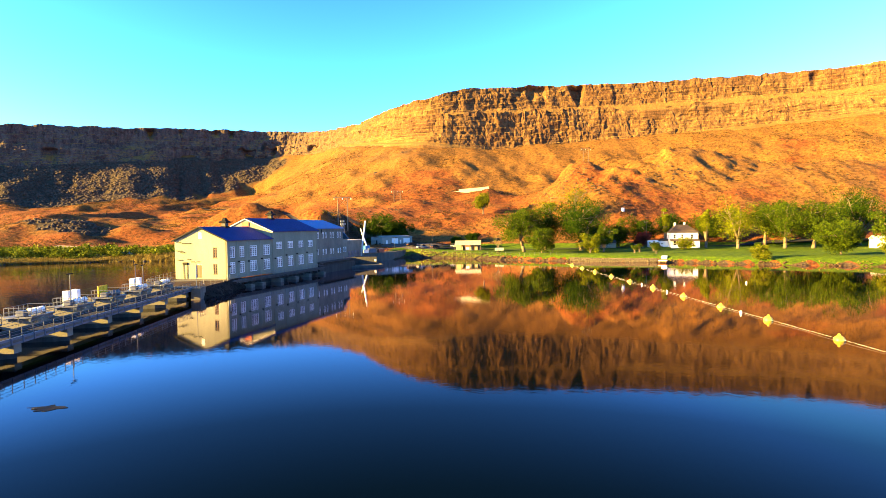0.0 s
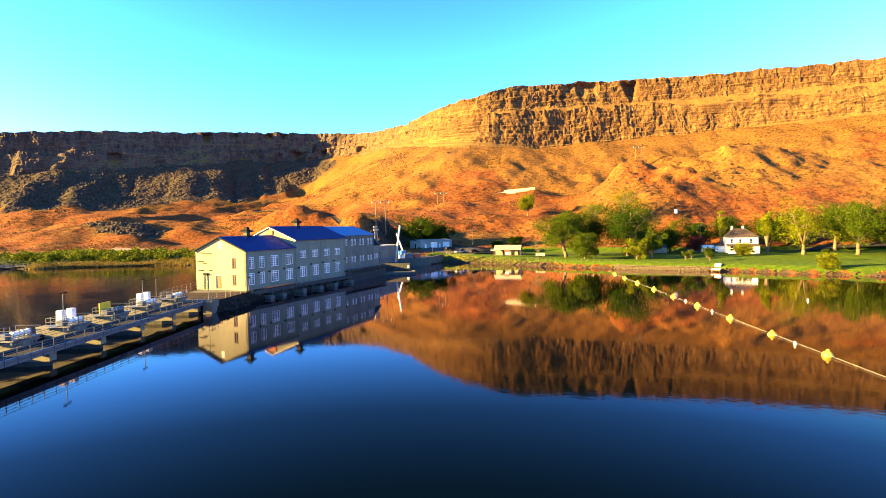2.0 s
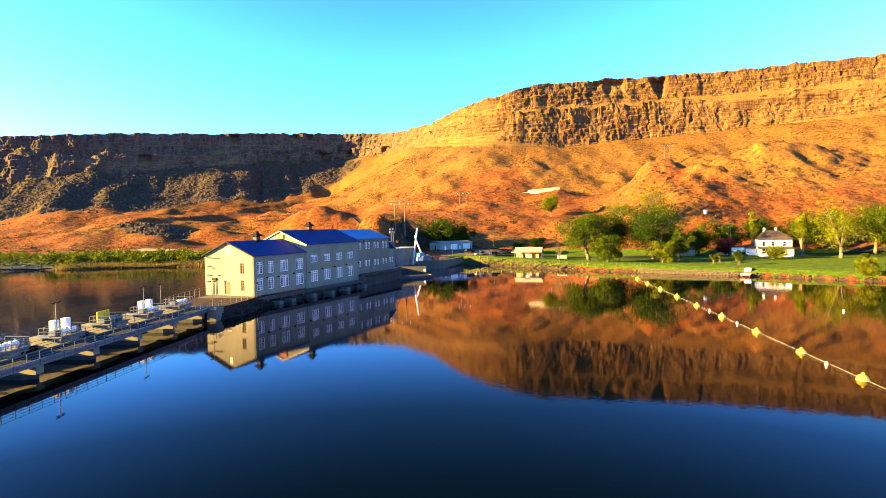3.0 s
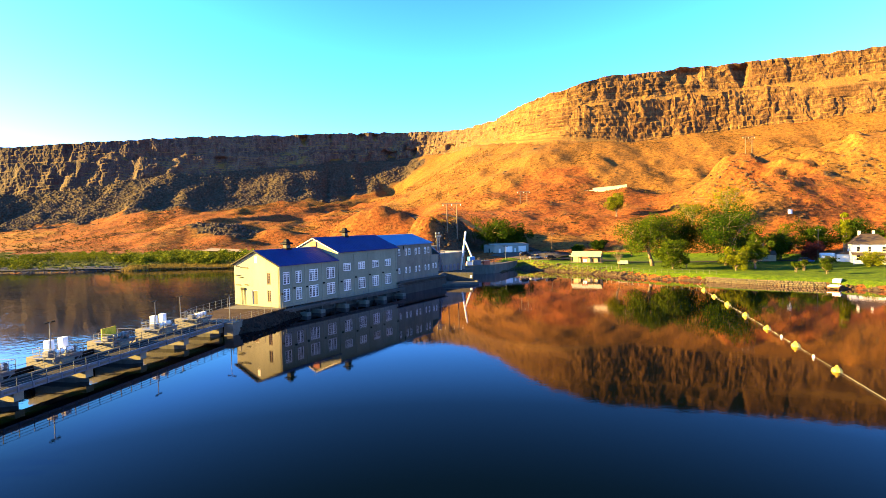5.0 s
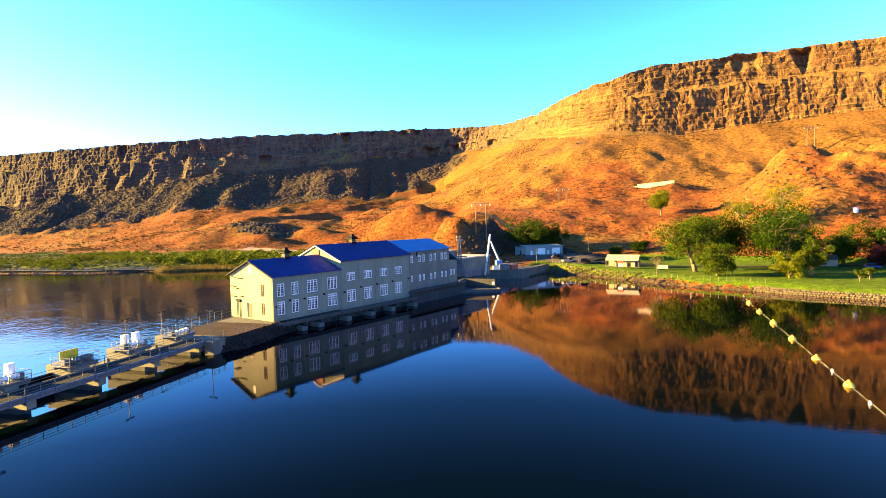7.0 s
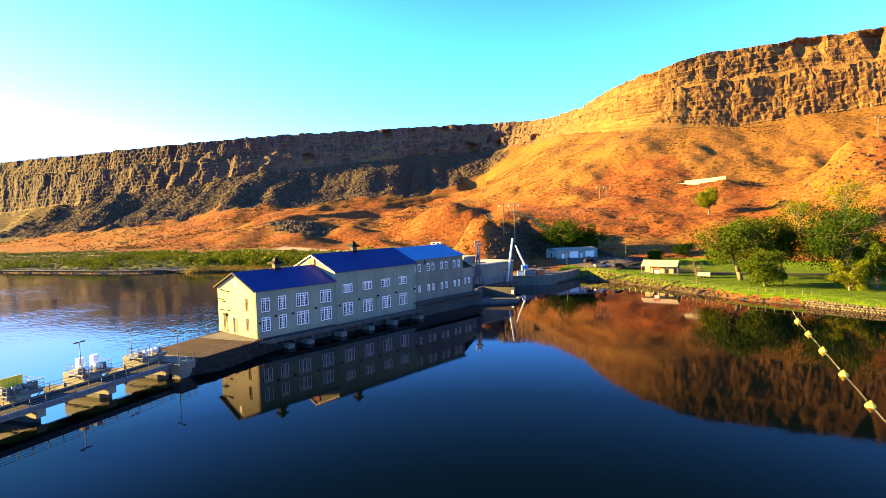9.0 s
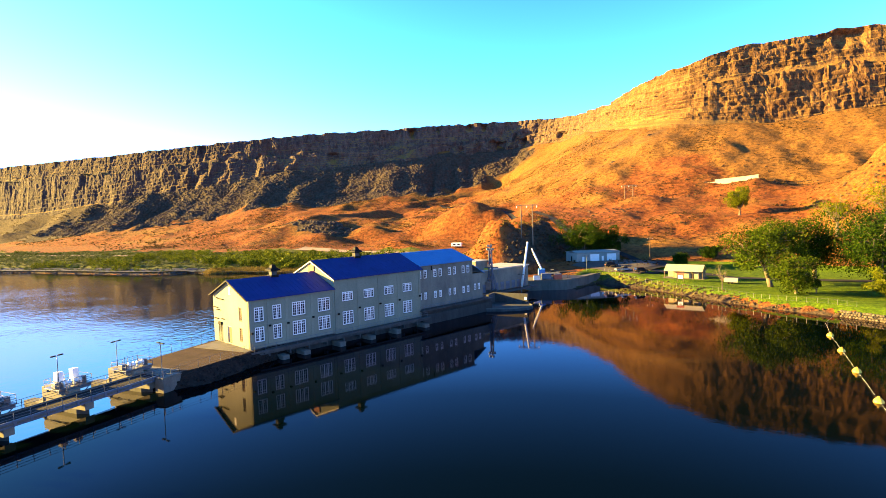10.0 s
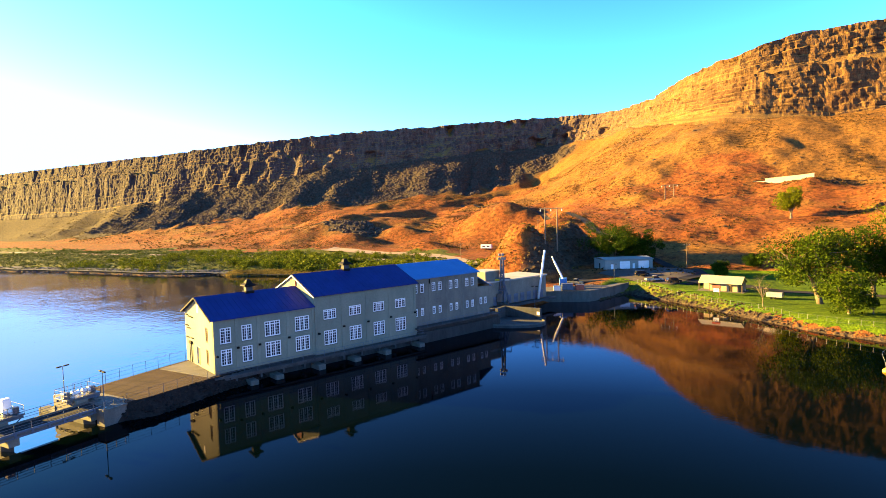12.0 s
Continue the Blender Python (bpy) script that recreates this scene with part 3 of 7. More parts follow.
def cliff_band(name, top, foot, out_top, out_foot, rough, seed, label, broken=0.0, big=1.0, apron=8.0, soft=0.66):
    """A wall of basalt columns along the rim between two heights under it."""
    rows = 42
    h = np.linspace(0, 1, rows)[:, None]
    one = 0 * h + 0 * S[None]
    sway = S[None] + 2.5 * fbm(S[None] / 9 + one, h * 5 + one, 2, seed + 8)
    beds = 9 if broken else 6
    bed = np.floor(np.clip(h * beds + 0.35 * fbm(S[None] / 40 + one, one, 2, seed + 4), 0, beds - 0.01))
    cell = lambda w, sd: lattice(np.floor(sway / w + 0.37 * bed), bed + one, seed + sd)
    tall = lambda w, sd: lattice(np.floor(sway / w), one, seed + sd)
    butt = fbm(S[None] / 46 + one, h * 0.7 + one, 3, seed + 1) * 7 * big + (1 - np.abs(fbm(S[None] / 24 + one, h * 0.9 + one, 2, seed + 2))) * 5 * big - 4 * big
    butt = butt * (1 + 1.0 * smooth(-150, -300, RX) * smooth(-700, -520, RX))[None] + 6 * big * (smooth(-120, -260, RX) * smooth(-760, -600, RX))[None] * fbm(S[None] / 15 + 0.8 * h + one, h * 1.6 + one, 2, seed + 21)
    gap = fbm(S[None] / 17 + one, h * 0.5 + one, 2, seed + 13)
    cleft = -6.5 * smooth(0.34, 0.7, gap - 0.25 * h) * smooth(0.0, 0.15, h) - 0.5 * smooth(0.85, 0.9, tall(2.6, 14)) + 0.7 * smooth(0.85, 0.95, cell(7, 15))
    blocks = 0.28 * (cell(3.4, 3) - 0.5) + 0.22 * (cell(1.5, 5) - 0.5) + 1.3 * fbm(S[None] / 7 + one, h * 4 + one, 3, seed + 7) + 0.6 * fbm(S[None] / 2 + one, h * 14 + one, 2, seed + 9)
    ledge = (bed / beds) ** 1.2
    out = out_top + (out_foot - out_top) * (0.75 * ledge + 0.25 * h) + rough * (butt * (0.4 + 0.6 * h) + (cleft + blocks) * (1 - 0.85 * smooth(soft, soft + 0.08, h) * along([0.2, 0.2, 0.1, 0.1, 0.1, 0.3, 0.8, 1, 1, 1, 1]))) + apron * smooth(soft, 1.0, h) * along([0.25, 0.25, 0.2, 0.2, 0.2, 0.3, 0.7, 1, 1, 0.9, 0.7])
    topline = top + (1.8 + 3.0 * broken) * fbm(S / 9, S * 0, 3, seed + 11) - broken * 5 * np.clip(fbm(S / 33, S * 0 + 3, 2, seed + 12) * 2 - 0.2, 0, 1)
    z = RZ + topline + (foot - 4 - topline) * h
    cap = np.full((1, len(S)), -7.0)
    out = np.concatenate([cap + np.minimum(out[:1], 0), out, out[-1:] - 1])
    z = np.concatenate([z[:1] + 0.3 + 1.5 * broken, z, z[-1:] - 7])
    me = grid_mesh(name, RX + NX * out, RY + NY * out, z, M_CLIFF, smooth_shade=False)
    return tagged(new(name, me), label, "cliff", kind="structure")


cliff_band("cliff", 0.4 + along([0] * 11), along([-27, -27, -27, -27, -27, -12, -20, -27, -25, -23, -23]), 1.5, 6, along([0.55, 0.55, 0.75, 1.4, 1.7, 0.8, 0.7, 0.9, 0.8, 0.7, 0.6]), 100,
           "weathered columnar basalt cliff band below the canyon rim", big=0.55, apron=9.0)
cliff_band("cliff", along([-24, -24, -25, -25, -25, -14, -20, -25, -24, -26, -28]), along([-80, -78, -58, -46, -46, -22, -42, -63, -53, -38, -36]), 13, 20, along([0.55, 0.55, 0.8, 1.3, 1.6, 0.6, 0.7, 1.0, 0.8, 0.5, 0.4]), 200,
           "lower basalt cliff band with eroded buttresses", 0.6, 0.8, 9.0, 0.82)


# ---------------------------------------------------------------- water
def sheet(name, pts, z, mat, label, category="water"):
    bm = bmesh.new()
    bm.faces.new([bm.verts.new((x, y, z)) for x, y in pts])
    bm.normal_update()
    if bm.faces[:][0].normal.z < 0:
        bmesh.ops.reverse_faces(bm, faces=bm.faces)
    bmesh.ops.triangulate(bm, faces=bm.faces)
    me = bpy.data.meshes.new(name)
    bm.to_mesh(me)
    me.materials.append(mat)
    return tagged(new(name, me), label, category, kind="structure")


sheet("water", [(-49, -700), (-38.5, 0), (-45.2, 75), (-49, 112), (-56, 128), (-44, 168), (-36, 222), (-30, 262), (-20, 285), (60, 260), (160, 180), (800, 60), (4500, -250), (4500, -700)], 0.0,
      M_WATER, "dark blue mirror-calm reservoir water")
sheet("water", [(-49, -700), (-38.5, 0), (-45.2, 75), (-49, 112), (-56, 128), (-44, 168), (-36, 222), (-55, 245), (-90, 285), (-300, 270), (-600, 230), (-4500, 90), (-4500, -700)], -0.15,
      M_TAILWATER, "rippled brown-blue river water below the dam")


# ---------------------------------------------------------------- building kit
def thing(name, label, category, group="", m=None):
    ob = new(name)
    ob.empty_display_size = 0.5
    if m is not None:
        ob.matrix_basis = m
    return tagged(ob, label, category, group)


def part(name, bm, mat, parent, label="", flat=True):
    me = bpy.data.meshes.new(name)
    bm.normal_update()
    bm.to_mesh(me)
    bm.free()
    if not flat:
        me.polygons.foreach_set("use_smooth", np.ones(len(me.polygons), bool))
    me.materials.append(mat)
    ob = new(name, me)
    ob.parent = parent
    if label:
        ob["label"] = label
    return ob


def again(ob, m, parent=None):
    """The same piece once more, on the same mesh."""
    o = bpy.data.objects.new(ob.name.split(".")[0], ob.data)
    scene.collection.objects.link(o)
    o.parent = parent or ob.parent
    o.matrix_basis = m
    if "label" in ob:
        o["label"] = ob["label"]
    return o


def box(bm, x0, x1, y0, y1, z0, z1, bevel=0.0):
    r = bmesh.ops.create_cube(bm, size=1)
    for v in r["verts"]:
        v.co = Vector(((x0 + x1) / 2 + v.co.x * (x1 - x0), (y0 + y1) / 2 + v.co.y * (y1 - y0), (z0 + z1) / 2 + v.co.z * (z1 - z0)))
    if bevel:
        edges = list({e for v in r["verts"] for e in v.link_edges})
        bmesh.ops.bevel(bm, geom=edges, offset=bevel, segments=1, affect="EDGES")
    return bm


def boxes(*rows, bevel=0.0):
    bm = bmesh.new()
    for r in rows:
        box(bm, *r, bevel=bevel)
    return bm


def rod(bm, a, b, ra, rb=None, n=8, caps=True):
    """A round bar from a to b."""
    a, b = Vector(a), Vector(b)
    rb = ra if rb is None else rb
    way = (b - a)
    r = bmesh.ops.create_cone(bm, cap_ends=caps, segments=n, radius1=ra, radius2=rb, depth=way.length)
    turn = way.to_track_quat("Z", "Y").to_matrix().to_4x4()
    bmesh.ops.transform(bm, matrix=Matrix.Translation((a + b) / 2) @ turn, verts=r["verts"])
    return bm


def rods(rows, r, n=6):
    bm = bmesh.new()
    for a, b in rows:
        rod(bm, a, b, r, n=n)
    return bm


def beam(bm, a, b, w, h):
    """A square bar from a to b."""
    a, b = Vector(a), Vector(b)
    r = bmesh.ops.create_cube(bm, size=1)
    turn = (b - a).to_track_quat("Z", "Y").to_matrix().to_4x4()
    bmesh.ops.transform(bm, matrix=Matrix.Translation((a + b) / 2) @ turn @ Matrix.Diagonal((w, h, (b - a).length, 1)), verts=r["verts"])
    return bm


def prism(profile, lo, hi, axis="x"):
    """A closed profile of (p, q) pulled along an axis: x: (y, z), y: (x, z), z: (x, y)."""
    bm = bmesh.new()
    put = {"x": lambda w, p, q: (w, p, q), "y": lambda w, p, q: (p, w, q), "z": lambda w, p, q: (p, q, w)}[axis]
    a = [bm.verts.new(put(lo, p, q)) for p, q in profile]
    b = [bm.verts.new(put(hi, p, q)) for p, q in profile]
    bm.faces.new(a)
    bm.faces.new(b[::-1])
    for i in range(len(a)):
        j = (i + 1) % len(a)
        bm.faces.new((a[i], b[i], b[j], a[j]))
    bmesh.ops.recalc_face_normals(bm, faces=bm.faces)
    return bm


def lathe(profile, n=16):
    """A turned shape from (radius, z) pairs."""
    bm = bmesh.new()
    rings = []
    for r, z in profile:
        rings.append([bm.verts.new((r * math.cos(2 * math.pi * k / n), r * math.sin(2 * math.pi * k / n), z)) for k in range(n)])
    for a, b in zip(rings[:-1], rings[1:]):
        for k in range(n):
            j = (k + 1) % n
            bm.faces.new((a[k], a[j], b[j], b[k]))
    bm.faces.new(rings[0][::-1])
    bm.faces.new(rings[-1])
    return bm


# ---------------------------------------------------------------- powerhouse
PH = pose(-48.4, 125.9, 0, 0, 0, math.degrees(math.atan2(0.963, 0.27)))


def wall_with_holes(x0, x1, z0, z1, holes, y_out, thick):
    """A wall in the x-z plane, its face at y_out and its back thick behind it, with openings (x0, x1, z0, z1) right through."""
    xs = sorted({x0, x1, *[h[0] for h in holes], *[h[1] for h in holes]})
    zs = sorted({z0, z1, *[h[2] for h in holes], *[h[3] for h in holes]})
    solid = lambda i, j: 0 <= i < len(xs) - 1 and 0 <= j < len(zs) - 1 and not any(
        h[0] <= (xs[i] + xs[i + 1]) / 2 <= h[1] and h[2] <= (zs[j] + zs[j + 1]) / 2 <= h[3] for h in holes)
    bm = bmesh.new()
    at = {}

    def v(i, j, back):
        if (i, j, back) not in at:
            at[i, j, back] = bm.verts.new((xs[i], y_out + (thick if back else 0), zs[j]))
        return at[i, j, back]

    for i in range(len(xs) - 1):
        for j in range(len(zs) - 1):
            if solid(i, j):
                bm.faces.new((v(i, j, 0), v(i + 1, j, 0), v(i + 1, j + 1, 0), v(i, j + 1, 0)))
                bm.faces.new((v(i, j, 1), v(i, j + 1, 1), v(i + 1, j + 1, 1), v(i + 1, j, 1)))
                for di, dj, a, b in ((-1, 0, (i, j), (i, j + 1)), (1, 0, (i + 1, j), (i + 1, j + 1)), (0, -1, (i, j), (i + 1, j)), (0, 1, (i, j + 1), (i + 1, j + 1))):
                    if not solid(i + di, j + dj):
                        bm.faces.new((v(*a, 0), v(*b, 0), v(*b, 1), v(*a, 1)))
    bmesh.ops.recalc_face_normals(bm, faces=bm.faces)
    return bm


def window(parent, w, h, m, casements, rows=4, cols=2, paint=None):
    """A white multi-pane window, its outer face in the local x-z plane at y = 0, the middle of its sill at the origin."""
    bm = bmesh.new()
    f, d = 0.15, 0.12
    box(bm, -w / 2, -w / 2 + f, 0, d, 0, h)
    box(bm, w / 2 - f, w / 2, 0, d, 0, h)
    box(bm, -w / 2 + f, w / 2 - f, 0, d, 0, f)
    box(bm, -w / 2 + f, w / 2 - f, 0, d, h - f, h)
    cw = (w - 2 * f) / casements
    for k in range(1, casements):
        box(bm, -w / 2 + f + k * cw - 0.11, -w / 2 + f + k * cw + 0.11, 0.01, d, f, h - f)
    transom = h * 0.80
    box(bm, -w / 2 + f, w / 2 - f, 0.012, d - 0.004, transom - 0.07, transom + 0.07)
    for k in range(casements):
        a = -w / 2 + f + k * cw
        for c in range(1, cols):
            x = a + cw * c / cols
            box(bm, x - 0.028, x + 0.028, 0.03, 0.06, f, h - f)
        for r in range(1, rows):
            z = f + (transom - f) * r / rows
            box(bm, a, a + cw, 0.032, 0.058, z - 0.028, z + 0.028)
    win = part("window", boxes((-w / 2 - 0.08, w / 2 + 0.08, -0.10, 0.16, -0.12, -0.004)), M_CONCRETE, parent)
    win.matrix_basis = m
    part("window_frame", bm, paint or M_WHITE, win, "brown wooden frame" if paint else "white painted frame")
    for k in range(casements):
        a = -w / 2 + f + k * cw
        part("pane", boxes((a, a + cw, 0.062, 0.075, f, h - f)), M_GLASS, win)
    return win


def gable_roof(parent, x0, x1, y0, y1, eave, ridge, mat, over=0.5, thick=0.16, ends=0.55, seams=True):
    """Two metal slopes with standing seams, and dark barge boards."""
    ym = (y0 + y1) / 2
    rise = (ridge - eave) / (ym - y0)
    prof = [(y0 - over, eave - over * rise), (ym, ridge), (y1 + over, eave - over * rise), (y1 + over, eave - over * rise + thick), (ym, ridge + thick), (y0 - over, eave - over * rise + thick)]
    roof = part("roof", prism(prof, x0 - ends, x1 + ends), mat, parent, "standing-seam metal roof")
    if seams:
        bm = bmesh.new()
        n = int((x1 - x0) / 0.9)
        for k in range(n + 1):
            x = x0 - ends + 0.05 + (x1 - x0 + 2 * ends - 0.1) * k / n
            beam(bm, (x, y0 - over, eave - over * rise + thick + 0.01), (x, ym, ridge + thick + 0.01), 0.03, 0.035)
            beam(bm, (x, y1 + over, eave - over * rise + thick + 0.01), (x, ym, ridge + thick + 0.01), 0.03, 0.035)
        part("roof_seam", bm, mat, roof)
    for x in (x0 - ends - 0.04, x1 + ends + 0.04):
        for ya in (y0 - over, y1 + over):
            part("barge_board", beam(bmesh.new(), (x, ya, eave - over * rise + 0.02), (x, ym, ridge + 0.02), 0.07, 0.24), M_DARK, roof)

    return roof


def ventilator(parent, x, y, z):
    """A small square roof ventilator with a flared cap."""
    vent = part("ventilator", boxes((x - 0.58, x + 0.58, y - 0.58, y + 0.58, z - 0.5, z + 1.15), bevel=0.04), M_CONCRETE_DARK, parent, "weathered louvred roof ventilator")
    part("skirt", boxes((x - 0.8, x + 0.8, y - 0.8, y + 0.8, z - 0.35, z + 0.25), bevel=0.06), M_DARK, vent)
    bm = lathe([(1.2, -0.12), (1.5, 0.0), (1.42, 0.18), (0.75, 0.5), (0.5, 1.0), (0.2, 1.15)], 4)
    bmesh.ops.transform(bm, matrix=Matrix.Translation((x, y, z + 1.15)) @ pose(0, 0, 0, 0, 0, 45), verts=bm.verts)
    part("cap", bm, M_DARK, vent)


def bay_ribs(parent, xs, y, z0, z1, mat, w=0.5, proud=0.07):
    for x in xs:
        part("pilaster", boxes((x - w / 2, x + w / 2, y - proud, y + 0.02, z0, z1), bevel=0.01), mat, parent)


def facade_lamp(parent, x, z, y=0):
    bm = rod(bmesh.new(), (x, y + 0.02, z), (x, y - 0.28, z + 0.02), 0.04)
    box(bm, x - 0.2, x + 0.2, y - 0.55, y - 0.2, z - 0.18, z + 0.16, bevel=0.04)
    part("wall_lamp", bm, M_DARK, parent, "dark wall lamp")


def powerhouse_south():
    t = thing("powerhouse", "two-storey painted concrete powerhouse with dark blue metal roof", "building", m=PH)
    L, D, Z0, EV, RG = 18.0, 14.0, 2.3, 11.15, 14.1
    wins = []
    for a, w, c in ((1.05, 1.8, 2), (4.6, 1.75, 2), (8.6, 2.8, 3), (14.2, 2.75, 3)):
        wins += [(a, w, 7.0, 9.6, c), (a, w, 3.4, 6.05, c)]
    holes = [(a, a + w, z0, z1) for a, w, z0, z1, c in wins]
    east = part("wall", wall_with_holes(0, L, Z0, EV, holes, 0, 0.45), M_PLASTER, t)
    for a, w, z0, z1, c in wins:
        window(t, w - 0.02, z1 - z0 - 0.02, pose(a + w / 2, 0.04, z0 + 0.01), c)
    part("wall", boxes((0.45, L, D - 0.45, D, Z0, EV)), M_PLASTER, t)
    # the gable wall with its door and two narrow windows
    doors = [(-8.4, -6.7, 2.6, 5.6), (-3.7, -2.6, 3.4, 5.8), (-3.7, -2.6, 7.1, 9.5)]
    bm = wall_with_holes(-D, 0, Z0, EV, doors, 0, 0.45)
    top = prism([(-D, EV), (0, EV), (-D / 2, RG)], 0, 0.45, "y")
    me = bpy.data.meshes.new("t")
    top.to_mesh(me)
    bm.from_mesh(me)
    bpy.data.meshes.remove(me)
    bmesh.ops.transform(bm, matrix=pose(0, 0, 0, 0, 0, -90), verts=bm.verts)
    part("wall", bm, M_PLASTER, t)
    turn = pose(0, 0, 0, 0, 0, -90)
    window(t, 1.08, 2.38, turn @ pose(-3.15, 0.05, 3.41), 2, 5, 1, M_WOOD)
    window(t, 1.08, 2.38, turn @ pose(-3.15, 0.05, 7.11), 2, 5, 1, M_WOOD)
    door = part("door", boxes((0.18, 0.26, 6.72, 8.38, 2.6, 5.58), bevel=0.01), M_WOOD, t, "brown double door standing in the gable wall")
    part("door_frame", boxes((0.1, 0.3, 6.7, 6.8, 2.6, 5.6), (0.1, 0.3, 8.3, 8.4, 2.6, 5.6), (0.1, 0.3, 6.8, 8.3, 5.5, 5.6)), M_WHITE, door)
    part("attic_vent", boxes((-0.05, 0.2, 6.6, 7.4, 11.5, 12.9), bevel=0.02), M_WHITE, t, "white louvred gable vent")
    part("pipe", rods([((-0.12, 11.6, 2.4), (-0.12, 11.6, 6.0)), ((-0.12, 10.7, 2.4), (-0.12, 10.7, 5.8))], 0.07), M_DARK, t, "dark conduit pipe")
    part("conduit_box", boxes((-0.3, -0.01, 10.5, 11.8, 5.6, 6.1), bevel=0.03), M_DARK, t)
    for k, (y, z, w) in enumerate(((12.6, 10.6, 0.8), (10.6, 10.4, 2.2), (12.8, 8.7, 1.6), (11.8, 8.3, 1.2), (12.6, 6.6, 1.4), (10.0, 6.7, 0.9))):
        part("bracket", boxes((-0.3, -0.01, y - w / 2, y + w / 2, z, z + 0.12)), M_DARK, t)
    bay_ribs(t, (0.25, 3.75, 7.45, 12.8, 17.75), 0, Z0, EV - 0.1, M_PLASTER)
    part("string_course", boxes((0, L, -0.055, 0.02, 6.42, 6.56)), M_PLASTER, t)
    gable_roof(t, 0, L - 0.6, 0, D, EV, RG, M_ROOF_DARK)
    ventilator(t, 8.9, D / 2, RG)
    for x, z in ((3.75, 6.1), (7.45, 6.0), (12.8, 6.3), (0.3, 5.2)):
        facade_lamp(t, x, z, -0.07)
    part("floor", boxes((0.45, L, 0.45, D - 0.45, Z0, Z0 + 0.1)), M_CONCRETE_DARK, t)


def powerhouse_middle():
    t = thing("powerhouse", "taller concrete powerhouse section with grid windows and dark blue roof", "building", m=PH)
    X0, X1, D, Z0, EV, RG = 18.0, 41.6, 15.2, 2.0, 13.0, 16.3
    wins = []
    for a in (19.85, 25.3, 30.8, 36.15):
        wins += [(a, 2.65, 8.3, 10.15), (a, 2.65, 3.55, 6.25)]
    part("wall", wall_with_holes(X0, X1, Z0, EV, [(a, a + w, z0, z1) for a, w, z0, z1 in wins], -0.12, 0.5), M_PLASTER, t)
    for a, w, z0, z1 in wins:
        window(t, w - 0.02, z1 - z0 - 0.02, pose(a + w / 2, -0.08, z0 + 0.01), 3, 3 if z0 > 7 else 4)
    part("wall", boxes((X0, X1, D - 0.5, D - 0.05, Z0, EV)), M_PLASTER, t)
    for x in (X0, X1 - 0.45):
        bm = boxes((x, x + 0.45, 0.38, D - 0.5, Z0, EV))
        top = prism([(-0.12, EV), (D - 0.05, EV), ((D - 0.17) / 2, RG)], x, x + 0.45)
        me = bpy.data.meshes.new("t")
        top.to_mesh(me)
        bm.from_mesh(me)
        bpy.data.meshes.remove(me)
        part("wall", bm, M_PLASTER, t)
    part("gable_vent", boxes((X0 - 0.2, X0, 6.5, 8.6, 14.25, 15.35), bevel=0.02), M_RUST, t, "rust-red gable vent")
    for side in (-0.6, D + 0.45):
        part("fascia", beam(bmesh.new(), (X0 - 0.34, side, EV - 0.25), (X0 - 0.34, 7.55, RG - 0.1), 0.1, 0.16), M_WHITE, t, "white fascia board")
    bay_ribs(t, (18.3, 23.85, 29.3, 34.75, 41.2), -0.12, Z0, EV - 0.7, M_PLASTER, 0.55, 0.08)
    part("string_course", boxes((X0, X1, -0.18, -0.11, 7.1, 7.25)), M_PLASTER, t)
    part("cornice", boxes((X0, X1, -0.24, -0.11, 12.2, 12.5)), M_PLASTER, t)
    gable_roof(t, X0 + 0.3, X1 - 0.2, -0.12, D - 0.05, EV, RG, M_ROOF_DARK, ends=0.55)
    ventilator(t, 29.4, 7.5, RG)
    for x, z in ((23.85, 6.6), (29.3, 6.7), (34.75, 6.8), (18.6, 6.0), (40.9, 6.9)):
        facade_lamp(t, x, z, -0.2)


def arch_rib(parent, x0, x1, y, z, mat):
    """A raised segmental arch over a pair of windows."""
    n, w, rise = 10, 0.14, 0.65
    bm = bmesh.new()
    for k in range(n):
        a, b = k / n, (k + 1) / n
        p = lambda f: (x0 + (x1 - x0) * f, y, z + rise * (1 - (2 * f - 1) ** 2))
        beam(bm, p(a), p(b), 0.1, w)
    part("arch", bm, mat, parent)


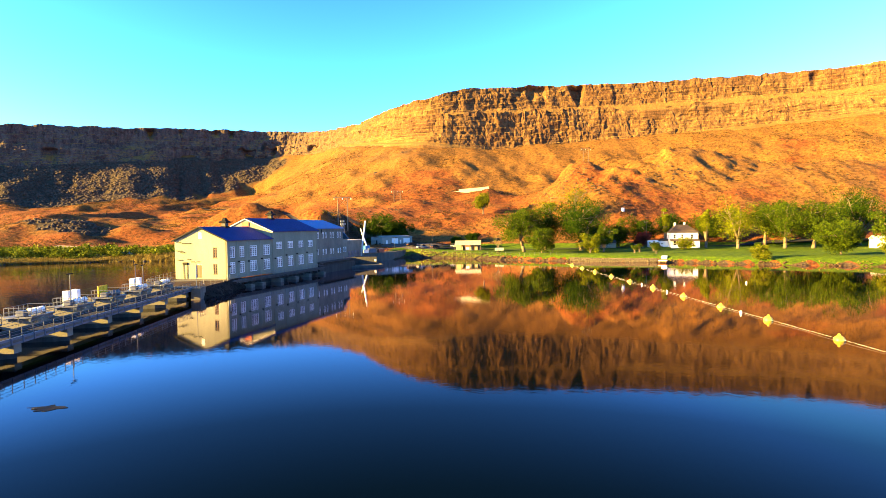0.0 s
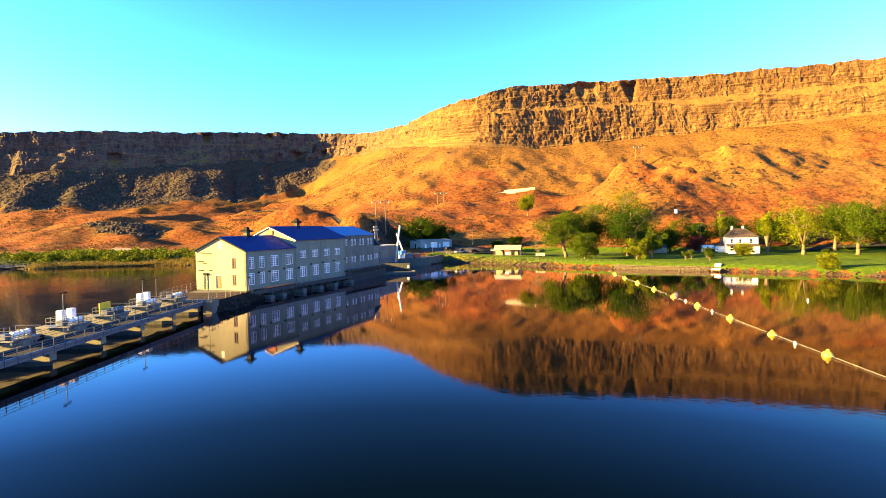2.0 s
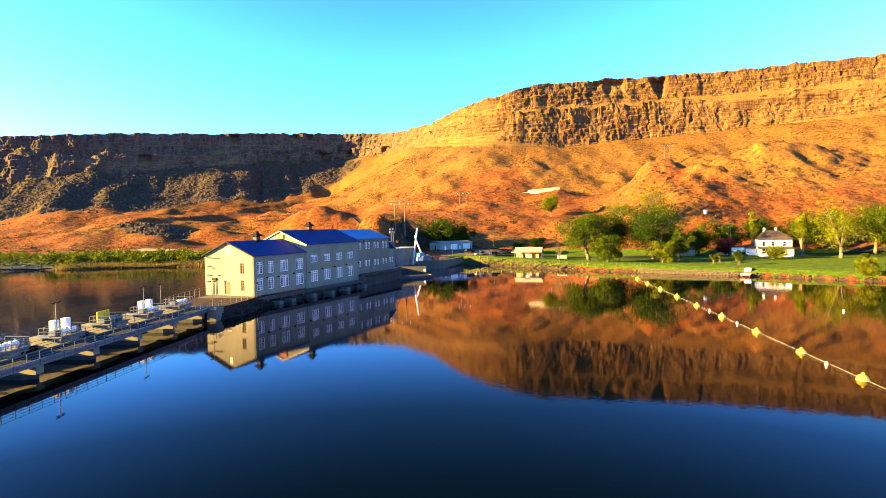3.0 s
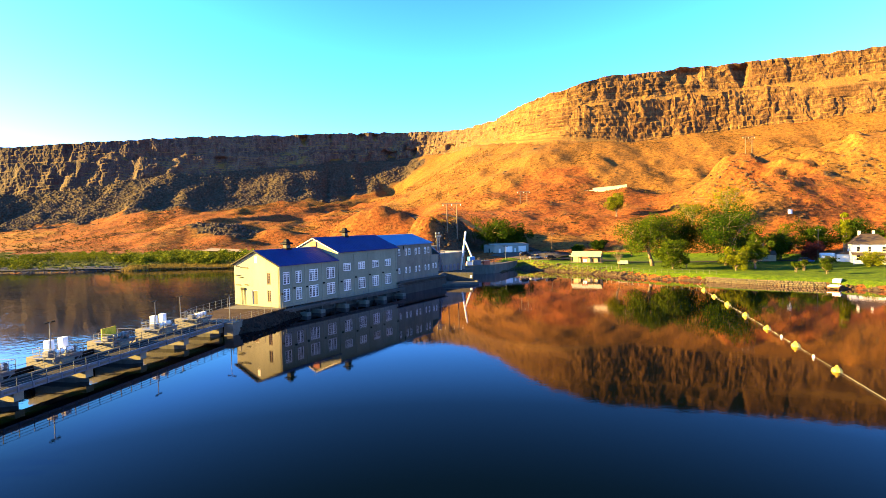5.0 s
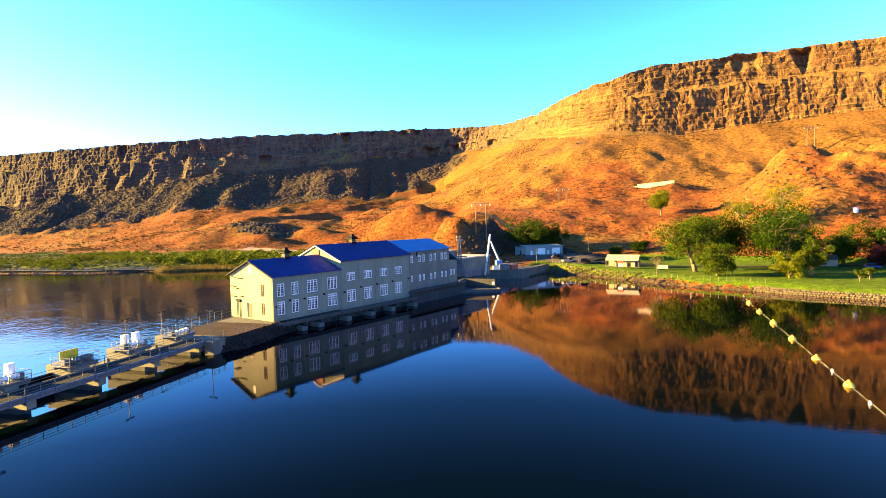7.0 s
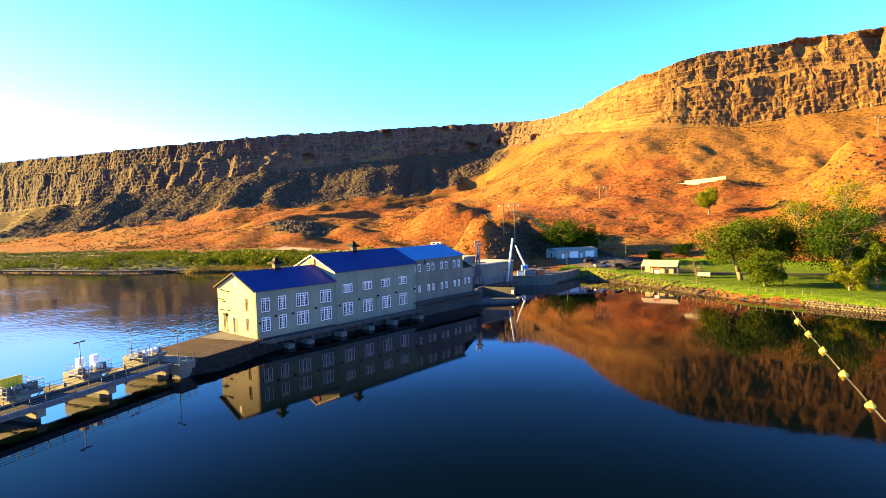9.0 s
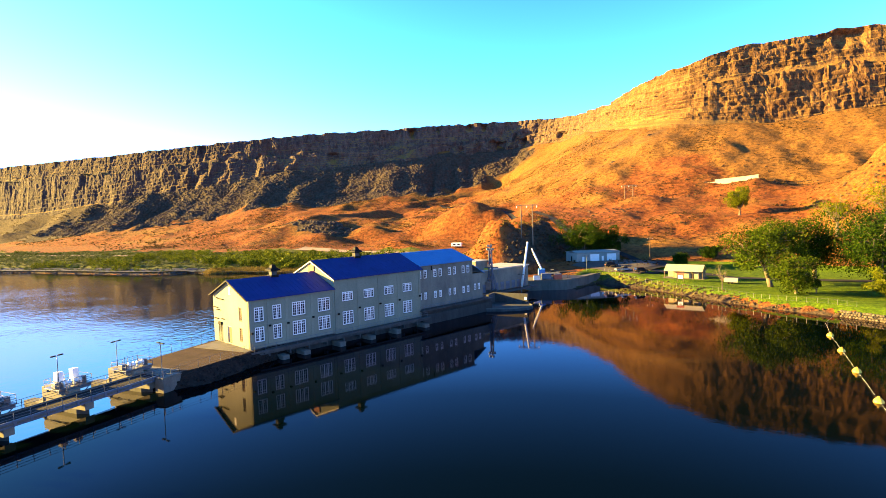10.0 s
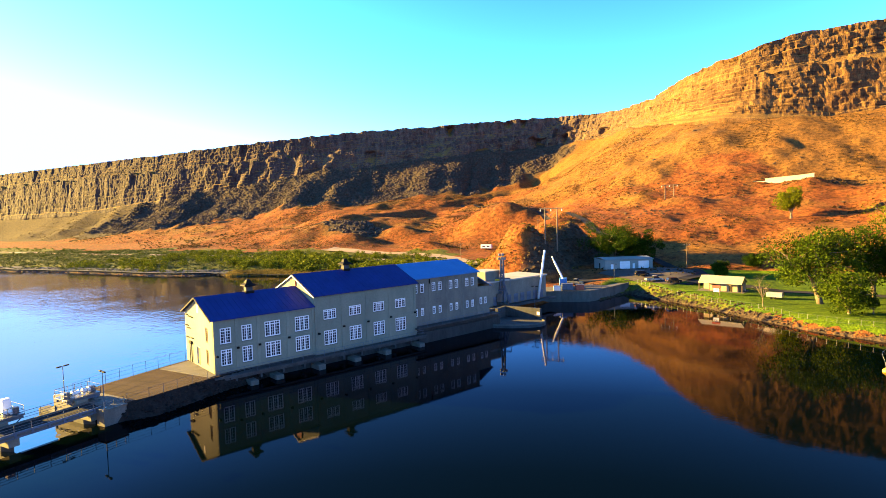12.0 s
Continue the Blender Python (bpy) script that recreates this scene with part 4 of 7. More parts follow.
def powerhouse_north():
    t = thing("powerhouse", "older concrete powerhouse section with arched window bays, light blue roof", "building", m=PH)
    X0, X1, Y0, D, Z0, EV, RG = 41.62, 60.9, 1.0, 15.5, 2.4, 13.55, 16.1
    wins = []
    for k in range(4):
        a = 41.95 + k * 5.0
        wins += [(a, 1.05, 10.45, 12.35), (a + 1.8, 1.05, 10.45, 12.35), (a + 0.1, 0.85, 5.5, 7.15), (a + 1.85, 0.85, 5.5, 7.15)]
    part("wall", wall_with_holes(X0, X1, Z0, EV, [(a, a + w, z0, z1) for a, w, z0, z1 in wins], Y0, 0.5), M_OLDBRICK, t)
    for a, w, z0, z1 in wins:
        window(t, w - 0.02, z1 - z0 - 0.02, pose(a + w / 2, Y0 + 0.05, z0 + 0.01), 1, 3, 2)
    part("wall", boxes((X0, X1, D - 0.5, D, Z0, EV)), M_OLDBRICK, t)
    bm = boxes((X1 - 0.45, X1 - 0.004, Y0 + 0.5, D - 0.5, Z0, EV))
    top = prism([(Y0, EV), (D, EV), ((Y0 + D) / 2, RG)], X1 - 0.45, X1)
    me = bpy.data.meshes.new("t")
    top.to_mesh(me)
    bm.from_mesh(me)
    bpy.data.meshes.remove(me)
    part("wall", bm, M_OLDBRICK, t)
    for k in range(4):
        a = 41.95 + k * 5.0 - 0.6
        arch_rib(t, a, a + 4.1, Y0 - 0.05, 12.45, M_OLDBRICK)
        arch_rib(t, a, a + 4.1, Y0 - 0.05, 7.6, M_OLDBRICK)
    bay_ribs(t, (46.2, 51.15, 56.1, 60.65), Y0, Z0, EV - 0.2, M_OLDBRICK, 0.45, 0.06)
    gable_roof(t, X0 + 0.7, X1, Y0, D, EV, RG, M_ROOF_LIGHT, over=0.45, ends=0.35)
    part("downpipe", rods([((46.2, Y0 - 0.12, 12.2), (46.2, Y0 - 0.12, 13.2))], 0.14), M_DARK, t)
    # the small annex under a lean-to roof
    a = thing("annex", "small concrete annex with light blue lean-to roof", "building", m=PH)
    wins = [(61.7, 0.85, 5.7, 7.3), (63.2, 0.85, 5.7, 7.3)]
    part("wall", wall_with_holes(60.92, 65.0, Z0, 9.9, [(q, q + w, z0, z1) for q, w, z0, z1 in wins], Y0 + 0.2, 0.4), M_OLDBRICK, a)
    for q, w, z0, z1 in wins:
        window(a, w - 0.02, z1 - z0 - 0.02, pose(q + w / 2, Y0 + 0.25, z0 + 0.01), 1, 3, 2)
    part("wall", boxes((64.6, 65.0, Y0 + 0.6, 9, Z0, 9.9)), M_OLDBRICK, a)
    part("roof", prism([(60.92, 12.1), (65.4, 9.75), (65.4, 9.9), (60.92, 12.28)], Y0 - 0.3, 9.3, "y"), M_ROOF_LIGHT, a)


def walkway():
    """The ledge along the water with its footings and rail."""
    t = thing("walkway", "narrow concrete walkway with pipe railing along the powerhouse foot", "walkway", m=PH)
    part("slab", boxes((-0.6, 43.0, -1.7, 0.0, 1.75, 2.05), bevel=0.02), M_CONCRETE_DARK, t)
    part("beam", boxes((-0.4, 43.0, -1.4, -0.9, 1.3, 1.745)), M_CONCRETE_DARK, t)
    part("slab", boxes((41.0, 66.5, -1.2, 1.0, 3.2, 3.45), bevel=0.02), M_CONCRETE_DARK, t)
    part("foundation_wall", boxes((0, 41.6, 0.06, 1.2, -3, 1.99)), M_STAIN_SHADE, t)
    part("foundation_wall", boxes((41.62, 66.5, -0.7, 1.6, -3, 2.38)), M_STAIN_SHADE, t)
    first = part("footing", boxes((4.6, 6.0, -2.9, 0.05, -3, 0.75), bevel=0.08), M_CONCRETE, t)
    for k, x in enumerate((9.0, 17.0, 24.5, 31.5, 40.0)):
        again(first, pose(x - 4.6, 0, 0.15 if k % 2 else 0), t)
    bracket = part("bracket", boxes((2.8, 3.1, -1.3, 0.05, 0.6, 1.29)), M_CONCRETE_DARK, t)
    for x in range(7, 42, 4):
        again(bracket, pose(x - 2.8, 0, 0), t)
    part("foundation_wall", boxes((41.62, 66.5, -0.2, 1.0, 2.384, 3.19)), M_STAIN_SHADE, t)
    post = part("rail_post", rods([((0, -1.6, 2.05), (0, -1.6, 3.1))], 0.03), M_STEEL_PAINT, t)
    for k in range(1, 21):
        again(post, pose(k * 2.1, 0, 0), t)
    for k in range(12):
        again(post, pose(41.6 + k * 2.1, 0.5, 1.4), t)
    part("handrail", rods([((-0.5, -1.6, z), (42.2, -1.6, z)) for z in (2.6, 3.1)] + [((41.6, -1.1, z), (66.3, -1.1, z)) for z in (4.0, 4.5)], 0.03), M_STEEL_PAINT, t)


powerhouse_south()
powerhouse_middle()
powerhouse_north()
walkway()


# ---------------------------------------------------------------- dam, spillway bridge and causeway
BR = pose(-48.7, 109.4, -0.35, 0, 0, 90 + 4.3)     # local x runs north along the bridge's upstream edge, y points downstream


def bridge_railing(parent, x0, x1, y, step, z0=2.62, high=1.05, mat=None):
    mat = mat or M_STEEL
    post = part("rail_post", boxes((-0.03, 0.03, -0.03, 0.03, 0, high)), mat, parent)
    post.matrix_basis = pose(x0, y, z0)
    n = int((x1 - x0) / step)
    for k in range(1, n + 1):
        again(post, pose(x0 + k * step, y, z0), parent)
    part("handrail", rods([((x0, y, z0 + z), (x1, y, z0 + z)) for z in (0.38, 0.72, high)], 0.028), mat, parent)


def spillway_bridge():
    t = thing("bridge", "grey steel and concrete service bridge over the spillway gates", "bridge", m=BR)
    part("deck", boxes((-150, -0.6, 0.15, 3.7, 2.35, 2.6), bevel=0.02), M_ASPHALT, t, "worn dark deck")
    part("kerb", boxes((-150, -0.6, 3.4, 3.65, 2.604, 2.85), bevel=0.03), M_CONCRETE, t)
    part("girder", boxes((-150, -0.8, 0.0, 0.15, 2.0, 2.75)), M_STEEL_PAINT, t)
    part("girder", boxes((-150, -0.8, 3.25, 3.4, 1.8, 2.346)), M_STEEL_PAINT, t)
    stiff = part("stiffener", boxes((-0.06, 0.06, -0.1, -0.003, 2.02, 2.72)), M_STEEL_PAINT, t)
    for k in range(1, 60):
        again(stiff, pose(-k * 1.85, 0, 0), t)
    panel = part("toe_plate", boxes((-1.6, -0.12, -0.05, -0.004, 2.22, 2.5), bevel=0.01), M_CONCRETE, t, "pale toe plate")
    for k in range(1, 55):
        again(panel, pose(-k * 1.85, 0, 0), t)
    bridge_railing(t, -111, -0.8, 0.07, 1.85)
    bridge_railing(t, -111, -2.6, 3.6, 5.5, 2.85, 1.15)


def pier(x):
    t = thing("spillway_pier", "weathered concrete spillway pier with pointed nose", "dam pier", "spillway piers", m=BR @ pose(x, 0, 0))
    nose = [(-0.7, 14), (-0.7, 2.6), (0.0, 1.0), (0.7, 2.6), (0.7, 14)]
    # pier walls in dark concrete, which carries the shade under the deck
    part("pier_wall", prism(nose, -3, 0.8, "z"), M_CONCRETE_DARK, t)
    # caps and pedestals paler in place of sunlight, far caps dark in place of shade
    part("pier_cap", prism([(-0.6, 9.5), (-0.6, 0.9), (0.6, 0.9), (0.6, 9.5)], 0.804, 1.79, "z"), M_CONCRETE_DARK if x < -60 else M_OLDBRICK, t)
    part("pedestal", boxes((-0.8, 0.8, 3.75, 9.6, 1.795, 3.3), bevel=0.05), M_OLDBRICK, t)
    part("batter", prism([(9.6, 1.8), (14, -0.5), (14, -3), (9.6, -3)], -0.7, 0.7, "x"), M_OLDBRICK, t)


def hoist(x, boxes_on, yellow=False):
    """A gate hoist platform on its pier."""
    t = thing("gate_hoist", "galvanised steel gate hoist platform " + ("with two white motor cabinets" if boxes_on else "with winch drums and a yellow guard" if yellow else "with winch machinery"),
              "gate hoist", "gate hoists", m=BR @ pose(x, 0, 0))
    part("platform", boxes((-2.3, 2.3, 4.3, 7.6, 3.305, 3.5), bevel=0.02), M_STEEL, t)
    part("frame_beam", boxes((-2.2, 2.2, 4.5, 4.75, 2.9, 3.3), (-2.2, 2.2, 7.1, 7.35, 2.9, 3.3)), M_STEEL_PAINT, t)
    post = part("rail_post", boxes((-2.25, -2.2, 4.32, 4.37, 3.5, 4.6)), M_STEEL, t)
    for k in range(1, 6):
        again(post, pose(k * 0.89, 0, 0), t)
    for k in range(6):
        again(post, pose(k * 0.89, 3.2, 0), t)
    rails = []
    for z in (4.05, 4.6):
        rails += [((-2.22, 4.34, z), (2.22, 4.34, z)), ((-2.22, 7.54, z), (2.22, 7.54, z)), ((-2.22, 4.34, z), (-2.22, 7.54, z)), ((2.22, 4.34, z), (2.22, 7.54, z))]
    part("handrail", rods(rails, 0.03), M_STEEL, t)
    for s in (-1, 1):
        drum = lathe([(0.45, -0.45), (0.45, -0.4), (0.3, -0.38), (0.3, 0.38), (0.45, 0.4), (0.45, 0.45)], 14)
        bmesh.ops.transform(drum, matrix=pose(s * 0.7, 5.2, 4.0, 0, 90, 0), verts=drum.verts)
        part("winch_drum", drum, M_WHITE if not yellow else M_STEEL, t, flat=False)
        part("gearbox", boxes((s * 1.7 - 0.45, s * 1.7 + 0.45, 5.3, 6.3, 3.504, 4.25), bevel=0.08), M_STEEL, t)
        if boxes_on:
            part("motor_cabinet", boxes((s * 1.05 - 0.45, s * 1.05 + 0.45, 5.9, 6.7, 3.504, 5.5), bevel=0.04), M_WHITE, t, "white motor cabinet")
    part("shaft", rods([((-2.0, 5.2, 4.0), (2.0, 5.2, 4.0))], 0.08), M_STEEL, t)
    if yellow:
        g = part("guard", boxes((-1.5, 1.2, 6.9, 7.0, 3.504, 5.2)), M_YELLOW, t, "yellow guard screen")
        rib = part("guard_rib", boxes((-1.5, -1.44, 6.84, 6.899, 3.6, 5.15)), M_YELLOW, g)
        for k in range(1, 6):
            again(rib, pose(k * 0.53, 0, 0), g)
    for s in (-1.9, 1.9):
        part("strut", rods([((s, 4.6, 2.9), (s * 0.3, 4.6, 1.9))], 0.07), M_STEEL_PAINT, t)


def radial_gate(x, top=1.0):
    """A curved steel gate between two piers, a little below the bridge."""
    prof = [(9.2 - 1.6 * math.sin(a), 0.9 - 4 * (1 - math.cos(a)) - 1.5 * a) for a in np.linspace(0, 1.0, 8)]
    t = thing("spillway_gate", "dark steel radial gate between the piers", "dam gate", "spillway gates", m=BR @ pose(x, 0, 0))
    part("skin_plate", boxes((-4.5, 4.5, 8.6, 8.75, -3, top)), M_DARK, t)
    rib = part("rib", boxes((-4.2, -4.05, 8.4, 8.599, -2.5, top - 0.05)), M_DARK, t)
    for k in range(1, 6):
        again(rib, pose(k * 1.6, 0, 0), t)


def lamp_post(m, high=4.6, arms=2):
    t = thing("street_lamp", "thin grey lamp post with flat twin heads", "street lamp", "lamp posts", m=m)
    part("pole", rod(bmesh.new(), (0, 0, 0), (0, 0, high), 0.07, 0.045), M_STEEL_PAINT, t)
    part("base_plate", boxes((-0.2, 0.2, -0.2, 0.2, 0, 0.05)), M_STEEL, t)
    part("arm", rods([((-0.55, 0, high - 0.03), (0.55, 0, high - 0.03))], 0.03), M_STEEL_PAINT, t)
    for s in (-1, 1)[:arms]:
        part("lamp_head", boxes((s * 0.55 - 0.36, s * 0.55 + 0.36, -0.16, 0.16, high - 0.06, high + 0.1), bevel=0.04), M_DARK, t)


PIERS = [-1.2 - 9.65 * k for k in range(12)]
spillway_bridge()
for k, x in enumerate(PIERS):
    pier(x)
    # from the third gate on the plate is raised to keep sun off the piers
    radial_gate(x - 4.8, 1.0 if k < 2 else 2.3)
    if k < 8:
        hoist(x + 0.6, k in (1, 3, 6), k == 2)
for x in (PIERS[1] - 0.9, PIERS[3] - 0.9):
    lamp_post(BR @ pose(x, 5.6, 3.5, 0, 0, 10), 4.4)
lamp_post(BR @ pose(PIERS[0] + 0.5, 9.2, 2.6, 0, 0, 10), 4.6)
lamp_post(BR @ pose(-0.9, -0.8, 2.62, 0, 0, 80), 5.0)


def causeway():
    """The dirt-topped causeway between the bridge and the powerhouse, with its rock flank."""
    top = [(-0.2, -0.8), (-0.2, 9.2), (6, 10.8), (17.5, 11.4), (22, 11.4), (22, -3.4), (14.5, -2.3), (9.5, -1.9), (5.0, -1.7)]
    t = thing("causeway", "earth causeway with packed dirt top and dark rock flank", "embankment", m=BR)
    bm = bmesh.new()
    n = len(top)
    a = [bm.verts.new((x, y, 2.55)) for x, y in top]
    bm.faces.new(a)
    part("dirt_top", bm, M_DIRT, t, "packed brown dirt surface")
    lower = [(0.2, -1.8), (-0.8, 14), (6, 15), (18, 15.5), (26, 15.5), (26, -5.0), (15.5, -4.4), (9.5, -4.9), (4.0, -5.0)]
    bm = bmesh.new()
    rows = []
    for f, z in ((0.0, 2.545), (0.25, 2.0), (0.55, 1.0), (0.8, 0.1), (1.0, -1.5)):
        row = []
        for i in range(n):
            for q in range(8):
                g = q / 8
                j = (i + 1) % n
                px = (top[i][0] * (1 - g) + top[j][0] * g) * (1 - f) + (lower[i][0] * (1 - g) + lower[j][0] * g) * f
                py = (top[i][1] * (1 - g) + top[j][1] * g) * (1 - f) + (lower[i][1] * (1 - g) + lower[j][1] * g) * f
                w = 0.35 * f * (1 if f > 0 else 0)
                row.append(bm.verts.new((px + w * noise.noise((px, py, z)), py + w * noise.noise((px, py, z + 9)), z + 0.3 * w * noise.noise((px * 2, py * 2, z)))))
        rows.append(row)
    for ra, rb in zip(rows[:-1], rows[1:]):
        m = len(ra)
        for i in range(m):
            bm.faces.new((ra[i], ra[(i + 1) % m], rb[(i + 1) % m], rb[i]))
    bmesh.ops.recalc_face_normals(bm, faces=bm.faces)
    part("rock_flank", bm, M_FLANK, t, "dark riprap slope")
    part("forecourt", boxes((15.0, 20.5, -2.0, 10.5, 2.0, 2.62), bevel=0.03), M_CONCRETE, t, "pale concrete forecourt")
    part("approach_slab", boxes((-0.55, 3.0, 0.2, 6.4, 2.0, 2.6), bevel=0.03), M_CONCRETE, t, "pale concrete approach slab")


def rock(rng, size, squash=0.7):
    bm = bmesh.new()
    bmesh.ops.create_icosphere(bm, subdivisions=1, radius=size)
    for v in bm.verts:
        v.co = v.co * rng.uniform(0.7, 1.2)
        v.co.z *= squash
    return bm


def scatter(name, places, shapes, mat, label, category, rng, base=None):
    """Many small pieces joined into one mesh: places are (x, y, z, size)."""
    verts, faces, count = [], [], 0
    for x, y, z, s in places:
        co, fs = shapes[rng.randrange(len(shapes))]
        a, sz = rng.uniform(0, 6.283), s
        ca, sa = math.cos(a) * sz, math.sin(a) * sz
        q = np.empty_like(co)
        q[:, 0], q[:, 1], q[:, 2] = co[:, 0] * ca - co[:, 1] * sa + x, co[:, 0] * sa + co[:, 1] * ca + y, co[:, 2] * sz * rng.uniform(0.8, 1.2) + z
        verts.append(q)
        faces.append(fs + count)
        count += len(co)
    co, fs = np.concatenate(verts), np.concatenate(faces)
    me = bpy.data.meshes.new(name)
    me.from_pydata(co, [], fs)
    me.materials.append(mat)
    me.update()
    return tagged(new(name, me), label, category, kind="stuff")


def shape_of(bm):
    bmesh.ops.triangulate(bm, faces=bm.faces)
    bm.verts.ensure_lookup_table()
    co = np.array([v.co[:] for v in bm.verts])
    fs = np.array([[v.index for v in f.verts] for f in bm.faces])
    bm.free()
    return co, fs


RNG = random.Random(7)
ROCKS = [shape_of(rock(RNG, 1.0)) for _ in range(8)]
causeway()
spots = []
for k in range(420):
    x = RNG.uniform(1.0, 24)
    f = RNG.random()
    edge = np.interp(x, (0.4, 5, 9.5, 14.5, 22), (-0.9, -1.8, -2.0, -2.4, -3.5))
    foot = np.interp(x, (0.2, 4, 9.5, 15.5, 26), (-2.0, -5.0, -4.9, -4.4, -5.0))
    p = BR @ Vector((x, edge + (foot - edge) * f, 2.45 - 2.9 * f))
    spots.append((p.x, p.y, p.z, RNG.uniform(0.15, 0.38)))
scatter("riprap", spots, ROCKS, M_FLANK, "dark angular riprap stones on the causeway flank", "rocks", RNG)


def abutment():
    t = thing("abutment", "grey-blue concrete bridge abutment block with ladder rail", "bridge abutment", m=BR)
    part("block", boxes((-1.5, 1.6, -1.7, 0.1, -2.5, 2.45), bevel=0.06), M_CONCRETE, t)
    part("coping", boxes((-1.6, 1.7, -1.8, 0.1, 2.454, 2.62), bevel=0.03), M_CONCRETE, t)
    bridge_railing(t, -1.3, 1.5, -1.5, 1.3, 2.62)


abutment()


def mesh_fence(name, pts, high, step, label, group="fences", wire=True):
    """Posts with a top rail and slack wires between them, along a line of points."""
    t = thing(name, label, "fence", group)
    p0 = None
    rails = []
    line = [Vector(p) for p in pts]
    post = None
    for a, b in zip(line[:-1], line[1:]):
        n = max(1, round((b - a).length / step))
        for k in range(n + 1 if b is line[-1] else n):
            q = a.lerp(b, k / n)
            if post is None:
                post = part("fence_post", rods([((0, 0, -0.2), (0, 0, high))], 0.035), M_STEEL, t)
                post.matrix_basis = Matrix.Translation(q)
            else:
                again(post, Matrix.Translation(q), t)
            if p0 is not None:
                for z in ((high - 0.05, high * 0.66, high * 0.33, 0.12) if wire else (high - 0.05, 0.1)):
                    rails.append((p0 + Vector((0, 0, z)), q + Vector((0, 0, z))))
            p0 = q
    part("wire", rods(rails, 0.014, 4), M_STEEL, t)
    return t


at = lambda x, y, z: BR @ Vector((x, y, z))
mesh_fence("chain_link_fence", [at(0.4, 9.0, 2.55), at(6, 10.6, 2.55), at(17.5, 11.2, 2.55), at(20.4, 11.0, 2.6)], 1.9, 2.4, "tall chain-link fence along the downstream edge of the causeway")
mesh_fence("chain_link_fence", [at(1.9, -1.2, 2.55), at(5, -1.6, 2.55), at(9.4, -1.8, 2.55), at(14.5, -2.1, 2.55), at(18.5, -1.9, 2.62)], 1.3, 2.2, "low wire fence along the rocky edge of the causeway")


# ---------------------------------------------------------------- yard, quay and platform beside the powerhouse
def flat_building():
    t = thing("workshop", "long flat-roofed concrete building with pale flat roof", "building", m=PH)
    part("wall", boxes((72.5, 97, 9.5, 20, 2.6, 8.8), bevel=0.05), M_OLDBRICK, t)
    part("roof", boxes((72.2, 97.3, 9.2, 20.3, 8.804, 9.15), bevel=0.04), M_MEMBRANE, t, "pale membrane roof")
    part("ledge", boxes((66, 99, 7.4, 9.498, 2.0, 2.55), bevel=0.03), M_CONCRETE_DARK, t)
    opening = part("shutter", boxes((75.0, 76.6, 9.4, 9.499, 2.7, 5.0), bevel=0.01), M_STEEL_PAINT, t)
    for k in range(1, 8):
        again(opening, pose(k * 2.7, 0, 0), t)
    part("wall", boxes((73.2, 78.6, 10.4, 15.5, 9.154, 11.6), bevel=0.05), M_OLDBRICK, t, "pale rooftop room")
    part("roof", boxes((73.0, 78.8, 10.2, 15.7, 11.604, 11.85), bevel=0.03), M_MEMBRANE, t)


flat_building()


def round_platform():
    t = thing("intake_platform", "low rounded dark concrete platform standing in the water", "platform")
    pts = [(-36.5 + 14.6 * math.cos(a) * (1 + 0.08 * math.cos(2 * a)), 195 + 8.6 * math.sin(a)) for a in np.linspace(0, 2 * math.pi, 40, endpoint=False)]
    part("slab", prism(pts, -2.5, 0.6, "z"), M_CONCRETE_DARK, t)
    kerb = [(-36.5 + 14.4 * math.cos(a) * (1 + 0.08 * math.cos(2 * a)), 195 + 8.4 * math.sin(a), 0.68) for a in np.linspace(0, 2 * math.pi, 41)]
    bm = bmesh.new()
    for a, b in zip(kerb[:-1], kerb[1:]):
        beam(bm, a, b, 0.3, 0.3)
    part("kerb", bm, M_CONCRETE, t, "pale kerb")
    part("parapet", boxes((-33, -23.5, 199.2, 200.0, 0.604, 3.2), bevel=0.04), M_CONCRETE_DARK, t)
    part("parapet", boxes((-33.8, -33.004, 195, 200.0, 0.604, 3.2), bevel=0.04), M_CONCRETE_DARK, t)
    part("sign_plate", boxes((-24.4, -23.7, 199.12, 199.196, 1.6, 2.4)), M_WHITE, t, "small white plate")


round_platform()


